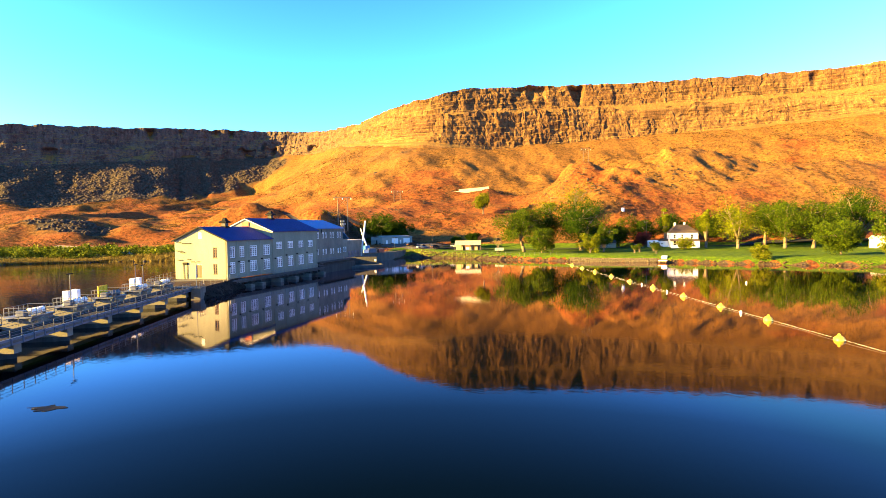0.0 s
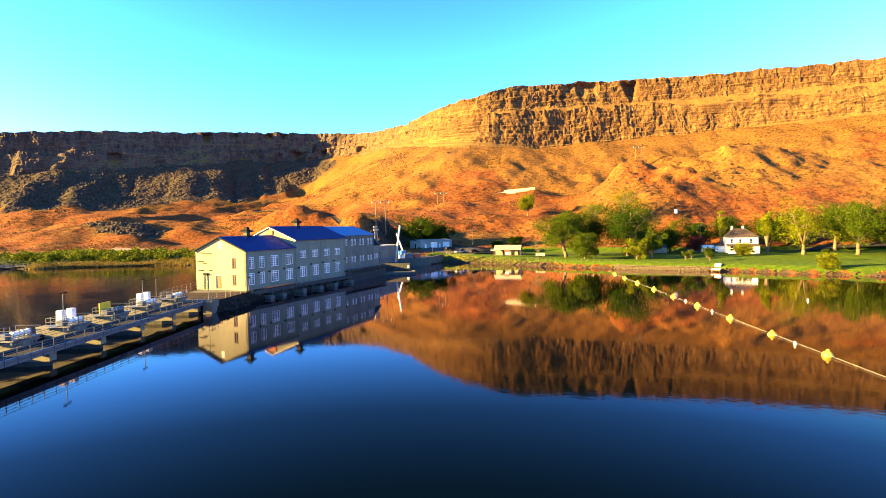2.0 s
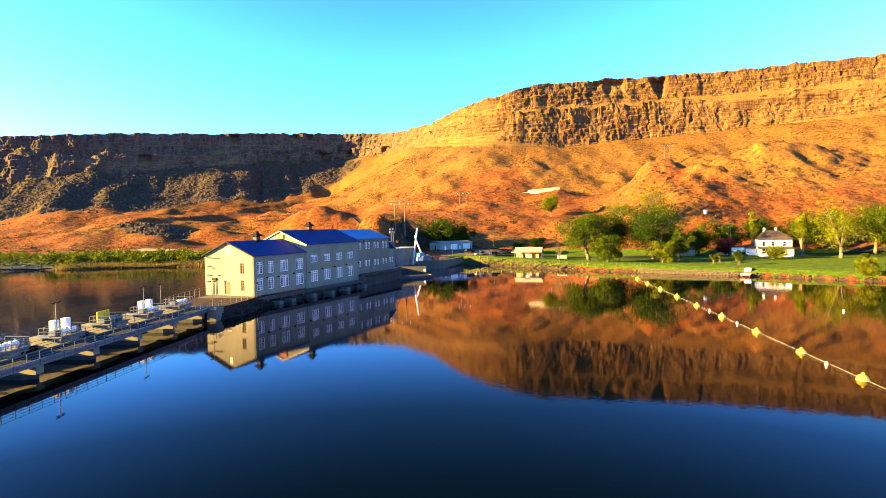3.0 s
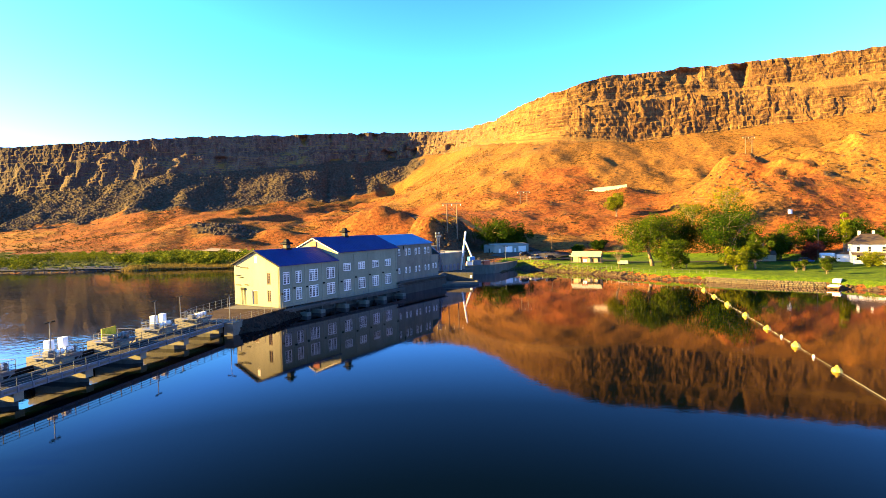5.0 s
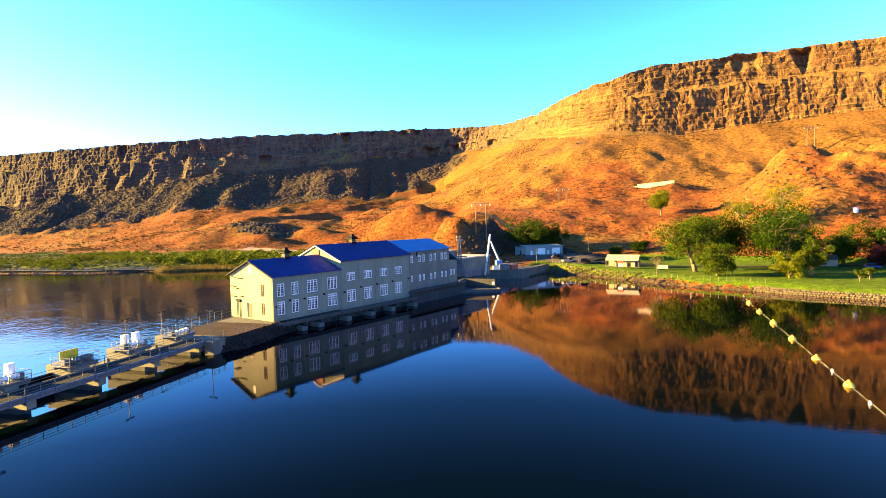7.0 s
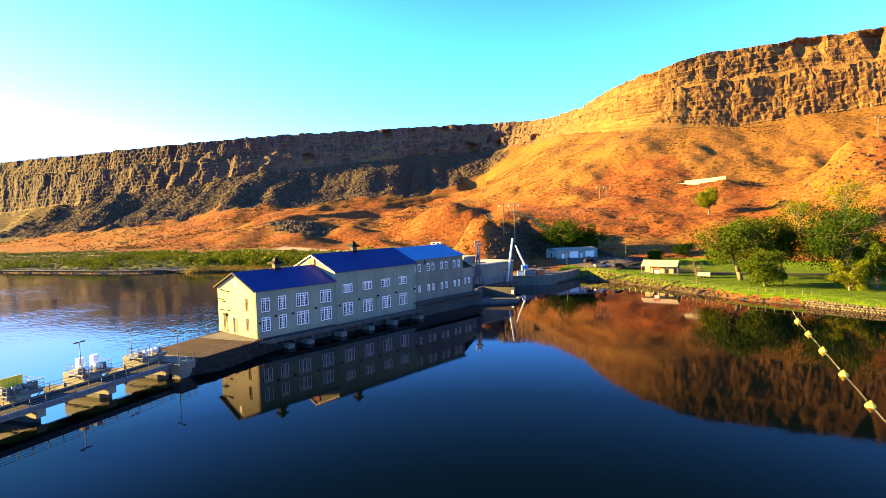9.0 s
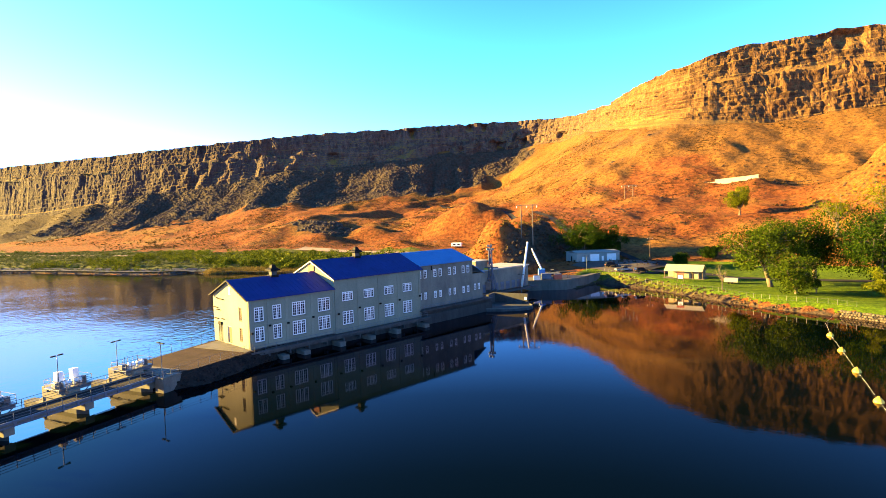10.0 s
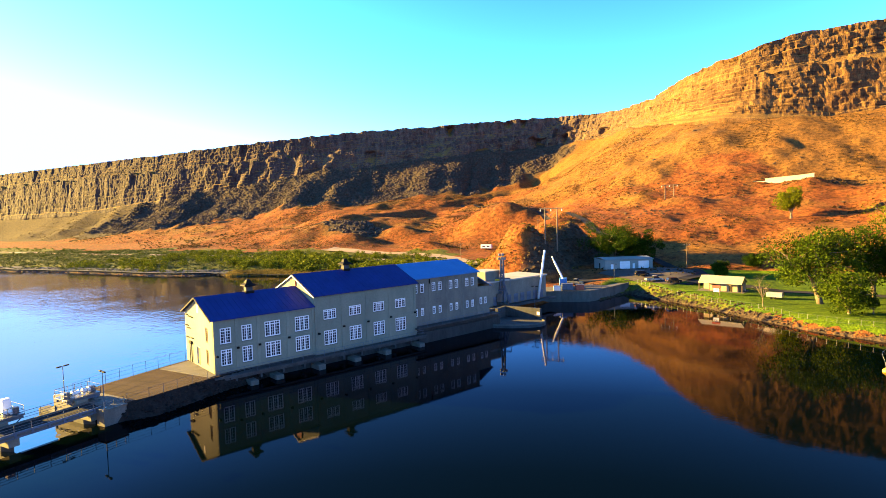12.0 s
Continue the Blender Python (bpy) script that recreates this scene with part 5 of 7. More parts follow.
def winch_mast():
    t = thing("hoist_mast", "blue-grey steel hoist mast with floodlights and yellow pulley block", "mast", m=pose(-36, 203.5, 2.4, 0, 0, 15))
    part("base", boxes((-1.6, 1.6, -1.4, 1.4, -1.5, 1.0), bevel=0.06), M_CONCRETE_DARK, t)
    corners = [(-0.6, -0.6), (0.6, -0.6), (0.6, 0.6), (-0.6, 0.6)]
    for x, y in corners:
        part("mast_leg", rods([((x, y, 1.0), (x * 0.55, y * 0.55, 12.3))], 0.16), M_STEEL_PAINT, t)
    for k in range(6):
        f, g = k / 6, (k + 1) / 6
        z0, z1, s0, s1 = 1.0 + 11.3 * f, 1.0 + 11.3 * g, 1 - 0.45 * f, 1 - 0.45 * g
        ring = [((a[0] * s1, a[1] * s1, z1), (b[0] * s1, b[1] * s1, z1)) for a, b in zip(corners, corners[1:] + corners[:1])]
        cross = [((a[0] * s0, a[1] * s0, z0), (b[0] * s1, b[1] * s1, z1)) for a, b in zip(corners, corners[1:] + corners[:1])]
        part("brace", rods(ring + cross, 0.09), M_STEEL_PAINT, t)
    part("ladder_box", boxes((-0.5, 0.5, -0.35, 0.35, 8.6, 10.2), bevel=0.05), M_STEEL_PAINT, t)
    part("stay", rods([((0.2, 0, 7.5), (2.0, 0, 1.0)), ((0.2, 0, 7.5), (1.2, 1.2, 1.0))], 0.12), M_STEEL_PAINT, t)
    part("cross_beam", boxes((-3.2, 2.2, -0.12, 0.12, 7.2, 7.5)), M_STEEL_PAINT, t)
    part("hanger", rods([((-3.1, 0, 7.2), (-3.1, 0, 4.2)), ((2.1, 0, 7.2), (2.1, 0, 5.2))], 0.08), M_STEEL_PAINT, t)
    part("pulley_block", boxes((-1.9, -0.5, -0.5, 0.5, 6.4, 7.19), bevel=0.1), M_YELLOW, t, "yellow pulley block")
    part("gantry", boxes((-3.4, 0.3, -0.8, 0.8, 4.0, 4.4), bevel=0.03), M_STEEL_PAINT, t)
    part("cabinet", boxes((-1.2, 0.2, -1.6, -0.5, 1.2, 3.4), bevel=0.05), M_STEEL, t, "pale control cabinet")
    lamp = part("floodlight", boxes((-1.0, -0.35, -0.3, 0.1, 12.2, 12.9), bevel=0.08), M_STEEL, t, "round floodlight")
    for x, z in ((0.75, 0.1), (1.4, 0), (0.1, 1.0), (0.95, 1.05)):
        again(lamp, pose(x, 0, z), t)
    part("lamp_rack", rods([((-0.8, 0, 12.4), (1.0, 0, 12.4)), ((-0.4, 0, 13.4), (0.6, 0, 13.4)), ((0, 0, 12.2), (0, 0, 13.4))], 0.05), M_STEEL, t)


winch_mast()
pole = thing("boom_pole", "tall leaning white pole above the workshop quay", "pole", m=pose(-31.2, 217.5, 2.4))
part("pole", rod(bmesh.new(), (-0.6, -0.3, 0), (1.3, 0.2, 13.6), 0.34, 0.3, 12), M_WHITE, pole, flat=False)
part("cap", rod(bmesh.new(), (1.3, 0.2, 13.6), (1.33, 0.21, 13.9), 0.34, 0.2, 12), M_WHITE, pole)


def quay():
    t = thing("quay", "curved grey concrete quay wall with pipe frames", "quay")
    front = [(-35.0, 225.5), (-33.2, 227.2), (-29.5, 229.6), (-25.5, 231.2), (-22.5, 233.4), (-20.6, 237.0), (-19.4, 243), (-18.2, 250), (-17.0, 256.5)]
    back = [(-24, 256.5), (-30, 246), (-40, 236)]
    part("wall", prism(front + back, -3, 3.0, "z"), M_CONCRETE, t)
    for a, b in zip(front[:-1], front[1:]):
        bm = bmesh.new()
        beam(bm, (*a, 3.15), (*b, 3.15), 0.3, 0.35)
        part("parapet", bm, M_CONCRETE, t)
    for k, (x, y) in enumerate(((-28, 236), (-25, 238.5), (-22.6, 241.5))):
        f = thing("pipe_frame", "brown pipe frame standing on the quay deck", "frame", "pipe frames", m=pose(x, y, 3.0, 0, 0, 40))
        part("leg", rods([((-1.4, 0, 0), (-1.4, 0, 2.3))], 0.06), M_WOOD, f)
        part("leg", rods([((1.4, 0, 0), (1.4, 0, 2.3))], 0.06), M_WOOD, f)
        part("bar", rods([((-1.4, 0, 2.3), (1.4, 0, 2.3)), ((-1.4, 0, 1.2), (1.4, 0, 1.2))], 0.06), M_WOOD, f)


quay()


def crate(name, label, cat, m, w, d, h, mat):
    t = thing(name, label, cat, m=m)
    part("body", boxes((-w / 2, w / 2, -d / 2, d / 2, 0.12, h), bevel=0.06), mat, t)
    part("lid", boxes((-w / 2 - 0.05, w / 2 + 0.05, -d / 2 - 0.05, d / 2 + 0.05, h + 0.004, h + 0.12), bevel=0.03), M_STEEL, t)
    for x in (-w / 2 + 0.2, w / 2 - 0.2):
        part("skid", boxes((x - 0.08, x + 0.08, -d / 2, d / 2, 0, 0.118)), M_WOOD, t)


crate("equipment_box", "blue-grey equipment container standing on the quay", "container", pose(-29.5, 234, 3.0, 0, 0, 25), 3.2, 2.0, 1.9, M_STEEL_PAINT)
crate("equipment_box", "dark red equipment container standing on the quay", "container", pose(-26, 235.2, 3.0, 0, 0, 30), 2.4, 1.8, 1.7, M_RUST)
crate("equipment_box", "white equipment container beside the crane", "container", pose(-31.8, 231.5, 3.0, 0, 0, 20), 2.2, 1.6, 1.5, M_WHITE)


def vehicle(m, paint, label, cat="car", kind="suv", glass=True):
    """A parked vehicle, nose along local x."""
    t = thing("pickup_truck" if kind == "pickup" else "car", label, cat, "parked vehicles", m=m)
    L, W = (5.4, 1.95) if kind == "pickup" else (4.7, 1.85)
    low = [(-L / 2, 0.42), (-L / 2, 0.95), (-L / 2 + 0.15, 1.05), (L / 2 - 1.2, 1.05), (L / 2 - 0.2, 0.9), (L / 2, 0.7), (L / 2, 0.42)]
    bm = prism(low, -W / 2, W / 2, "y")
    bmesh.ops.bevel(bm, geom=bm.edges[:], offset=0.05, segments=1, affect="EDGES")
    body = part("body", bm, paint, t)
    if kind == "pickup":
        top = [(-0.4, 1.05), (-0.25, 1.78), (0.95, 1.78), (1.6, 1.05)]
        part("bed_liner", boxes((-L / 2 + 0.15, -0.5, -W / 2 + 0.15, W / 2 - 0.15, 1.052, 1.06)), M_DARK, t)
    else:
        top = [(-L / 2 + 0.12, 1.05), (-L / 2 + 0.45, 1.72), (0.6, 1.72), (1.35, 1.05)]
    bm = prism(top, -W / 2 + 0.12, W / 2 - 0.12, "y")
    bmesh.ops.bevel(bm, geom=bm.edges[:], offset=0.06, segments=1, affect="EDGES")
    part("cabin", bm, M_GLASS, t, "dark window band")
    part("roof_panel", boxes((top[1][0] + 0.05, top[2][0] - 0.05, -W / 2 + 0.16, W / 2 - 0.16, top[1][1] - 0.02, top[1][1] + 0.03), bevel=0.01), paint, t)
    for x in (-L / 2 + 0.95, L / 2 - 0.95):
        for y in (-W / 2 + 0.02, W / 2 - 0.02):
            w = lathe([(0.2, -0.12), (0.34, -0.11), (0.36, 0), (0.34, 0.11), (0.2, 0.12)], 14)
            bmesh.ops.transform(w, matrix=pose(x, y, 0.36, 90, 0, 0), verts=w.verts)
            wheel = part("wheel", w, M_DARK, t, "black tyre")
            r = lathe([(0.19, -0.125), (0.19, 0.125)], 10)
            bmesh.ops.transform(r, matrix=pose(x, y, 0.36, 90, 0, 0), verts=r.verts)
            part("rim", r, M_STEEL, wheel)
    for y in (-0.65, 0.65):
        part("headlight", boxes((L / 2 - 0.03, L / 2 + 0.02, y - 0.16, y + 0.16, 0.68, 0.82)), M_WHITE, t)
        part("tail_light", boxes((-L / 2 - 0.02, -L / 2 + 0.03, y - 0.12, y + 0.12, 0.75, 0.95)), M_RUST, t)
    return t


lot = thing("parking_lot", "dark asphalt parking lot beside the metal shed", "parking lot")
part("asphalt", prism([(-33, 249), (-22, 258.5), (-13, 259.5), (-6, 255), (2, 258), (4, 268), (-4, 281), (-16, 284), (-30, 272), (-37, 262)], 2.6, 3.58, "z"), M_ASPHALT, lot)
M_CAR_BLACK = surface("black_car_paint", (0.008, 0.009, 0.011), (0.014, 0.015, 0.018), 1, 8, 0.25, relief=0.0)
M_CAR_SILVER = surface("silver_car_paint", (0.4, 0.41, 0.42), (0.5, 0.51, 0.52), 1, 8, 0.25, 0.5, relief=0.0)
M_CAR_TAN = surface("tan_car_paint", (0.3, 0.26, 0.14), (0.36, 0.31, 0.17), 1, 8, 0.3, relief=0.0)
M_CAR_BLUE = surface("blue_car_paint", (0.02, 0.06, 0.22), (0.03, 0.08, 0.28), 1, 8, 0.3, relief=0.0)
vehicle(pose(-14.8, 264.5, ground_z(-14.8, 264.5) + 0.1, 0, 0, 35), M_CAR_BLACK, "black parked sport utility vehicle on the gravel lot", kind="suv")
vehicle(pose(-9.6, 258.5, ground_z(-9.6, 258.5) + 0.02, 0, 0, 35), M_CAR_SILVER, "silver parked pickup truck on the gravel lot", "truck", "pickup")
vehicle(pose(-3.4, 257.4, ground_z(-3.4, 257.4) + 0.02, 0, 0, 40), M_CAR_BLACK, "dark parked car with its nose towards the lot", kind="suv")
vehicle(pose(-31.5, 246, 3.2, 0, 0, 15), M_CAR_TAN, "tan pickup truck parked beside the crane", "truck", "pickup")
vehicle(pose(87, 250, ground_z(87, 250), 0, 0, 5), M_CAR_BLUE, "dark blue car parked behind the lawn trees", kind="suv")
vehicle(pose(6, 268, ground_z(6, 268), 0, 0, -20), M_CAR_SILVER, "pale car parked behind the picnic shelter", kind="suv")
vehicle(pose(-150, 266, ground_z(-150, 266), 0, 0, 10), M_CAR_SILVER, "pale car parked behind the river willows", kind="suv")


def crane_truck():
    t = thing("crane_truck", "bright blue mobile crane with white telescopic boom", "crane", m=pose(-32.5, 238.5, 2.9, 0, 0, 110))
    part("chassis", boxes((-4, 4, -1.2, 1.2, 0.7, 1.3), bevel=0.06), M_STEEL_PAINT, t)
    part("cab", boxes((2.4, 4.2, -1.15, 1.15, 1.304, 2.9), bevel=0.15), M_BLUE, t, "bright blue cab")
    part("turntable", boxes((-2.5, 0.8, -1.1, 1.1, 1.304, 3.2), bevel=0.15), M_BLUE, t, "bright blue crane housing")
    part("boom", beam(bmesh.new(), (-1.0, 0, 3.0), (-3.6, 2.6, 8.8), 0.45, 0.5), M_WHITE, t, "pale telescopic boom")
    part("boom_tip", beam(bmesh.new(), (-3.6, 2.6, 8.8), (-4.3, 3.2, 10.3), 0.3, 0.35), M_WHITE, t)
    part("cylinder", rods([((0.4, 0, 2.8), (-2.0, 1.1, 5.2))], 0.14), M_DARK, t)
    for x in (-3, -1.6, 2.8):
        for y in (-1.05, 1.05):
            w = lathe([(0.25, -0.17), (0.48, -0.16), (0.52, 0), (0.48, 0.16), (0.25, 0.17)], 14)
            bmesh.ops.transform(w, matrix=pose(x, y, 0.52, 90, 0, 0), verts=w.verts)
            part("wheel", w, M_DARK, t)


crane_truck()


def metal_shed():
    a = math.degrees(math.atan2(13, 15.5))
    t = thing("metal_shed", "pale green metal shed with two white roller doors", "shed", m=pose(-29.2, 271.5, 5.35, 0, 0, a))
    L, D, H = 18.0, 10.0, 3.55
    doors = [(5.6, 9.4, 0.0, 2.95), (12.6, 16.6, 0.0, 2.95), (2.2, 3.2, 0.0, 2.1), (10.4, 11.3, 0.0, 2.1)]
    mt = surface("ribbed_metal", (0.2, 0.235, 0.215), (0.26, 0.29, 0.265), 0.4, 5.0, 0.5, 0.1, relief=0.0, vary=0.1)
    part("wall", wall_with_holes(0, L, 0, H, doors, 0, 0.2), mt, t)
    part("wall", boxes((0, 0.2, 0.2, D, 0, H)), mt, t)
    part("wall", boxes((L - 0.2, L, 0.2, D, 0, H)), mt, t)
    part("wall", boxes((0.2, L - 0.2, D - 0.2, D, 0, H)), mt, t)
    part("roof", prism([(-0.3, H), (D / 2, H + 0.6), (D + 0.3, H), (D + 0.3, H + 0.14), (D / 2, H + 0.75), (-0.3, H + 0.14)], -0.3, L + 0.3), mt, t)
    for q, (x0, x1, z0, z1) in enumerate(doors):
        d = part("roller_door" if x1 - x0 > 2 else "door", boxes((x0, x1, 0.08, 0.14, z0, z1)), M_WHITE, t, "white metal door")
        if x1 - x0 > 2:
            slat = part("slat", boxes((x0, x1, 0.05, 0.079, 0.05, 0.12)), M_WHITE, d)
            for k in range(1, 10):
                again(slat, pose(0, 0, k * 0.295), d)
    part("door_trim", boxes((-0.04, -0.004, 4.3, 5.3, 0, 2.1)), M_DARK, t)
    part("footing", boxes((0.02, L - 0.02, 0.02, D - 0.02, -1.6, -0.004)), M_CONCRETE_DARK, t)
    rib = part("wall_rib", boxes((0.95, 1.02, -0.04, -0.002, 0.02, H - 0.05)), mt, t)
    for k in range(1, 17):
        if not any(x0 - 0.2 < 0.95 + k < x1 + 0.1 for x0, x1, _, _ in doors):
            again(rib, pose(k, 0, 0), t)


metal_shed()


def shelter():
    t = thing("picnic_shelter", "tan block picnic shelter with cream metal roof", "shelter", m=pose(11.3, 249.5, 3.0, 0, 0, -8))
    L, D = 11.4, 6.0
    part("wall", boxes((-5.6, 5.6, 1.6, 1.9, 0, 2.5)), M_TAN, t)
    part("wall", wall_with_holes(-3.2, 4.4, 0, 2.4, [(-2.2, -1.2, 0, 2.1), (2.0, 3.0, 0, 2.1)], -1.7, 0.25), M_TAN, t)
    part("wall", boxes((4.15, 4.4, -1.44, 1.59, 0, 2.4)), M_TAN, t)
    part("wall", boxes((-3.2, -2.95, -1.44, 1.59, 0, 2.4)), M_TAN, t)
    post = part("post", boxes((-5.8, -5.6, -2.6, -2.4, 0, 2.5)), M_WOOD, t)
    for x in (2.9, 5.7, 8.5, 11.3):
        again(post, pose(x, 0, 0), t)
    part("roof", prism([(-3.3, 2.35), (0, 4.1), (3.3, 2.35), (3.3, 2.5), (0, 4.28), (-3.3, 2.5)], -L / 2, L / 2), M_CREAM, t, "cream ribbed metal roof")
    seam = part("roof_seam", beam(bmesh.new(), (-L / 2 + 0.3, -3.3, 2.52), (-L / 2 + 0.3, 0, 4.3), 0.05, 0.05), M_CREAM, t)
    for k in range(1, 18):
        again(seam, pose(k * 0.62, 0, 0), t)
    part("concrete_floor", boxes((-6.2, 6.2, -3.2, 3.2, -0.3, 0.06)), M_CONCRETE, t)


M_CREAM = surface("cream_metal", (0.36, 0.33, 0.2), (0.45, 0.41, 0.26), 0.5, 6, 0.45, relief=0.0, vary=0.08)
shelter()
k = thing("notice_board", "small notice board under a red gabled top", "sign", m=pose(10.6, 241.6, 2.7, 0, 0, -5))
for x in (-0.8, 0.8):
    part("post", boxes((x - 0.07, x + 0.07, -0.07, 0.07, 0, 2.1)), M_WOOD, k)
part("board", boxes((-0.72, 0.72, -0.05, 0.05, 0.9, 2.0)), M_WHITE, k, "white notice panel")
part("notice_bar", boxes((-0.5, 0.5, -0.062, -0.052, 1.6, 1.72), (-0.5, 0.3, -0.062, -0.052, 1.35, 1.43)), M_DARK, k)
part("top", prism([(-0.5, 2.1), (0, 2.7), (0.5, 2.1)], -1.05, 1.05), M_RUST, k, "red gabled top")
s = thing("trailer", "low pale trailer standing on the lawn", "trailer", m=pose(24.5, 243, ground_z(24.5, 243), 0, 0, -8))
part("body", boxes((-1.9, 1.9, -0.9, 0.9, 0.5, 1.75), bevel=0.12), M_MEMBRANE, s)
for x in (-0.6, 0.3):
    for y in (-0.95, 0.95):
        w = lathe([(0.15, -0.1), (0.3, -0.1), (0.3, 0.1), (0.15, 0.1)], 12)
        bmesh.ops.transform(w, matrix=pose(x, y, 0.3, 90, 0, 0), verts=w.verts)
        part("wheel", w, M_DARK, s)


def house():
    gz0 = 3.2
    t = thing("house", "two-storey white clapboard house with brown hipped roof", "house", m=pose(104.5, 246, gz0, 0, 0, -10))
    W, D, H = 11.4, 9.5, 6.2
    M_SIDING = M_WHITE
    holes = [(-4.3, -3.3, 3.7, 5.4), (-1.2, -0.2, 3.7, 5.4), (2.6, 3.8, 3.7, 5.4), (-4.4, -3.2, 0.8, 2.5), (-0.6, 0.4, 0.1, 2.3), (2.6, 3.8, 0.8, 2.5)]
    part("wall", wall_with_holes(-W / 2, W / 2, -0.5, H, holes, -D / 2, 0.25), M_SIDING, t)
    sides = [(-3.2, -2.2, 3.7, 5.3), (1.2, 2.2, 3.7, 5.3), (-3.2, -2.2, 0.9, 2.5), (1.2, 2.2, 0.9, 2.5)]
    bm = wall_with_holes(-D / 2 + 0.25, D / 2 - 0.25, -0.5, H, sides, -W / 2, 0.25)
    bmesh.ops.transform(bm, matrix=pose(0, 0, 0, 0, 0, -90), verts=bm.verts)
    part("wall", bm, M_SIDING, t)
    part("wall", boxes((W / 2 - 0.25, W / 2, -D / 2 + 0.25, D / 2 - 0.25, -0.5, H)), M_SIDING, t)
    part("wall", boxes((-W / 2, W / 2, D / 2 - 0.25, D / 2, -0.5, H)), M_SIDING, t)
    for x0, x1, z0, z1 in holes:
        w = part("window" if z0 > 0.5 else "door", boxes((x0, x1, -D / 2 + 0.12, -D / 2 + 0.15, z0, z1)), M_GLASS, t)
        part("window_frame", boxes((x0, x0 + 0.1, -D / 2 + 0.02, -D / 2 + 0.11, z0, z1), (x1 - 0.1, x1, -D / 2 + 0.02, -D / 2 + 0.11, z0, z1), (x0, x1, -D / 2 + 0.03, -D / 2 + 0.1, (z0 + z1) / 2 - 0.05, (z0 + z1) / 2 + 0.05)), M_WHITE, w)
    for x0, x1, z0, z1 in sides:
        part("window", boxes((-W / 2 + 0.12, -W / 2 + 0.15, -x1, -x0, z0, z1)), M_GLASS, t)
    e, rh, rl = 0.55, 3.4, 2.2
    bm = bmesh.new()
    c = [bm.verts.new(p) for p in ((-W / 2 - e, -D / 2 - e, H), (W / 2 + e, -D / 2 - e, H), (W / 2 + e, D / 2 + e, H), (-W / 2 - e, D / 2 + e, H))]
    r = [bm.verts.new(p) for p in ((-rl, 0, H + rh), (rl, 0, H + rh))]
    bm.faces.new((c[0], c[1], r[1], r[0]))
    bm.faces.new((c[1], c[2], r[1]))
    bm.faces.new((c[2], c[3], r[0], r[1]))
    bm.faces.new((c[3], c[0], r[0]))
    bm.faces.new(c[::-1])
    part("roof", bm, M_SHINGLE, t, "brown shingled hip roof")
    part("porch_roof", prism([(-D / 2 - 2.8, 2.7), (-D / 2, 3.5), (-D / 2, 3.3), (-D / 2 - 2.8, 2.55)], -W / 2 - 0.2, W / 2 + 0.2), M_SHINGLE, t)
    part("porch_wall", boxes((-W / 2, W / 2, -D / 2 - 2.5, -D / 2 - 2.3, -0.5, 0.9), (W / 2 - 3.2, W / 2, -D / 2 - 2.52, -D / 2 - 2.28, 0.904, 2.6)), M_WHITE, t)
    post = part("porch_post", boxes((-W / 2, -W / 2 + 0.18, -D / 2 - 2.5, -D / 2 - 2.3, 0.904, 2.6)), M_WHITE, t)
    for x in (2.7, 5.4):
        again(post, pose(x, 0, 0), t)
    for x in (-2.6, 1.4):
        ch = part("chimney", boxes((x - 0.35, x + 0.35, 0.4, 1.1, H + 2, H + 4.4), bevel=0.03), M_WHITE, t)
    part("side_wing", boxes((-W / 2 - 3.4, -W / 2 - 0.004, -1, 3.6, -0.5, 2.6)), M_WHITE, t)
    part("wing_roof", prism([(-W / 2 - 3.7, 2.604), (-W / 2 - 0.01, 3.6), (-W / 2 - 0.01, 2.604)], -1.3, 3.9, "y"), M_SHINGLE, t)


M_SHINGLE = surface("brown_shingles", (0.035, 0.024, 0.018), (0.085, 0.055, 0.038), 0.6, 7, 0.9, relief=0.02)
house()


def small_shed(x, y, rz, w, d, h, wall, roof, label, name="garden_shed"):
    t = thing(name, label, "shed", m=pose(x, y, ground_z(x, y) - 0.1, 0, 0, rz))
    part("wall", boxes((-w / 2, w / 2, -d / 2, d / 2, 0, h)), wall, t)
    part("roof", prism([(-d / 2 - 0.25, h), (0, h + d * 0.22), (d / 2 + 0.25, h), (d / 2 + 0.25, h + 0.12), (0, h + d * 0.22 + 0.14), (-d / 2 - 0.25, h + 0.12)], -w / 2 - 0.2, w / 2 + 0.2), roof, t)
    part("door", boxes((-0.5, 0.5, -d / 2 - 0.05, -d / 2 - 0.004, 0.05, 2.0)), M_WOOD, t)


small_shed(93.5, 250, -8, 4.0, 3.0, 2.2, M_WHITE, M_WHITE, "small white garden shed near the house")
small_shed(172, 218, -20, 9, 6, 3.4, M_WHITE, M_WHITE, "white low outbuilding behind the shore bushes", "outbuilding")
small_shed(72, 262, -4, 16, 6, 2.6, M_TAN, M_SHINGLE, "long tan building in the shade of the trees", "outbuilding")


# ---------------------------------------------------------------- shore: fence, stones, dock, floats
mesh_fence("shore_fence", [(x, y, ground_z(x, y)) for x, y in ((-16, 259), (-8, 251), (0, 244.5), (10, 237), (20, 229), (30, 219.5), (37, 215.5), (45, 212), (50, 209))], 1.15, 2.3, "low wire fence with pale posts along the shore", wire=False)


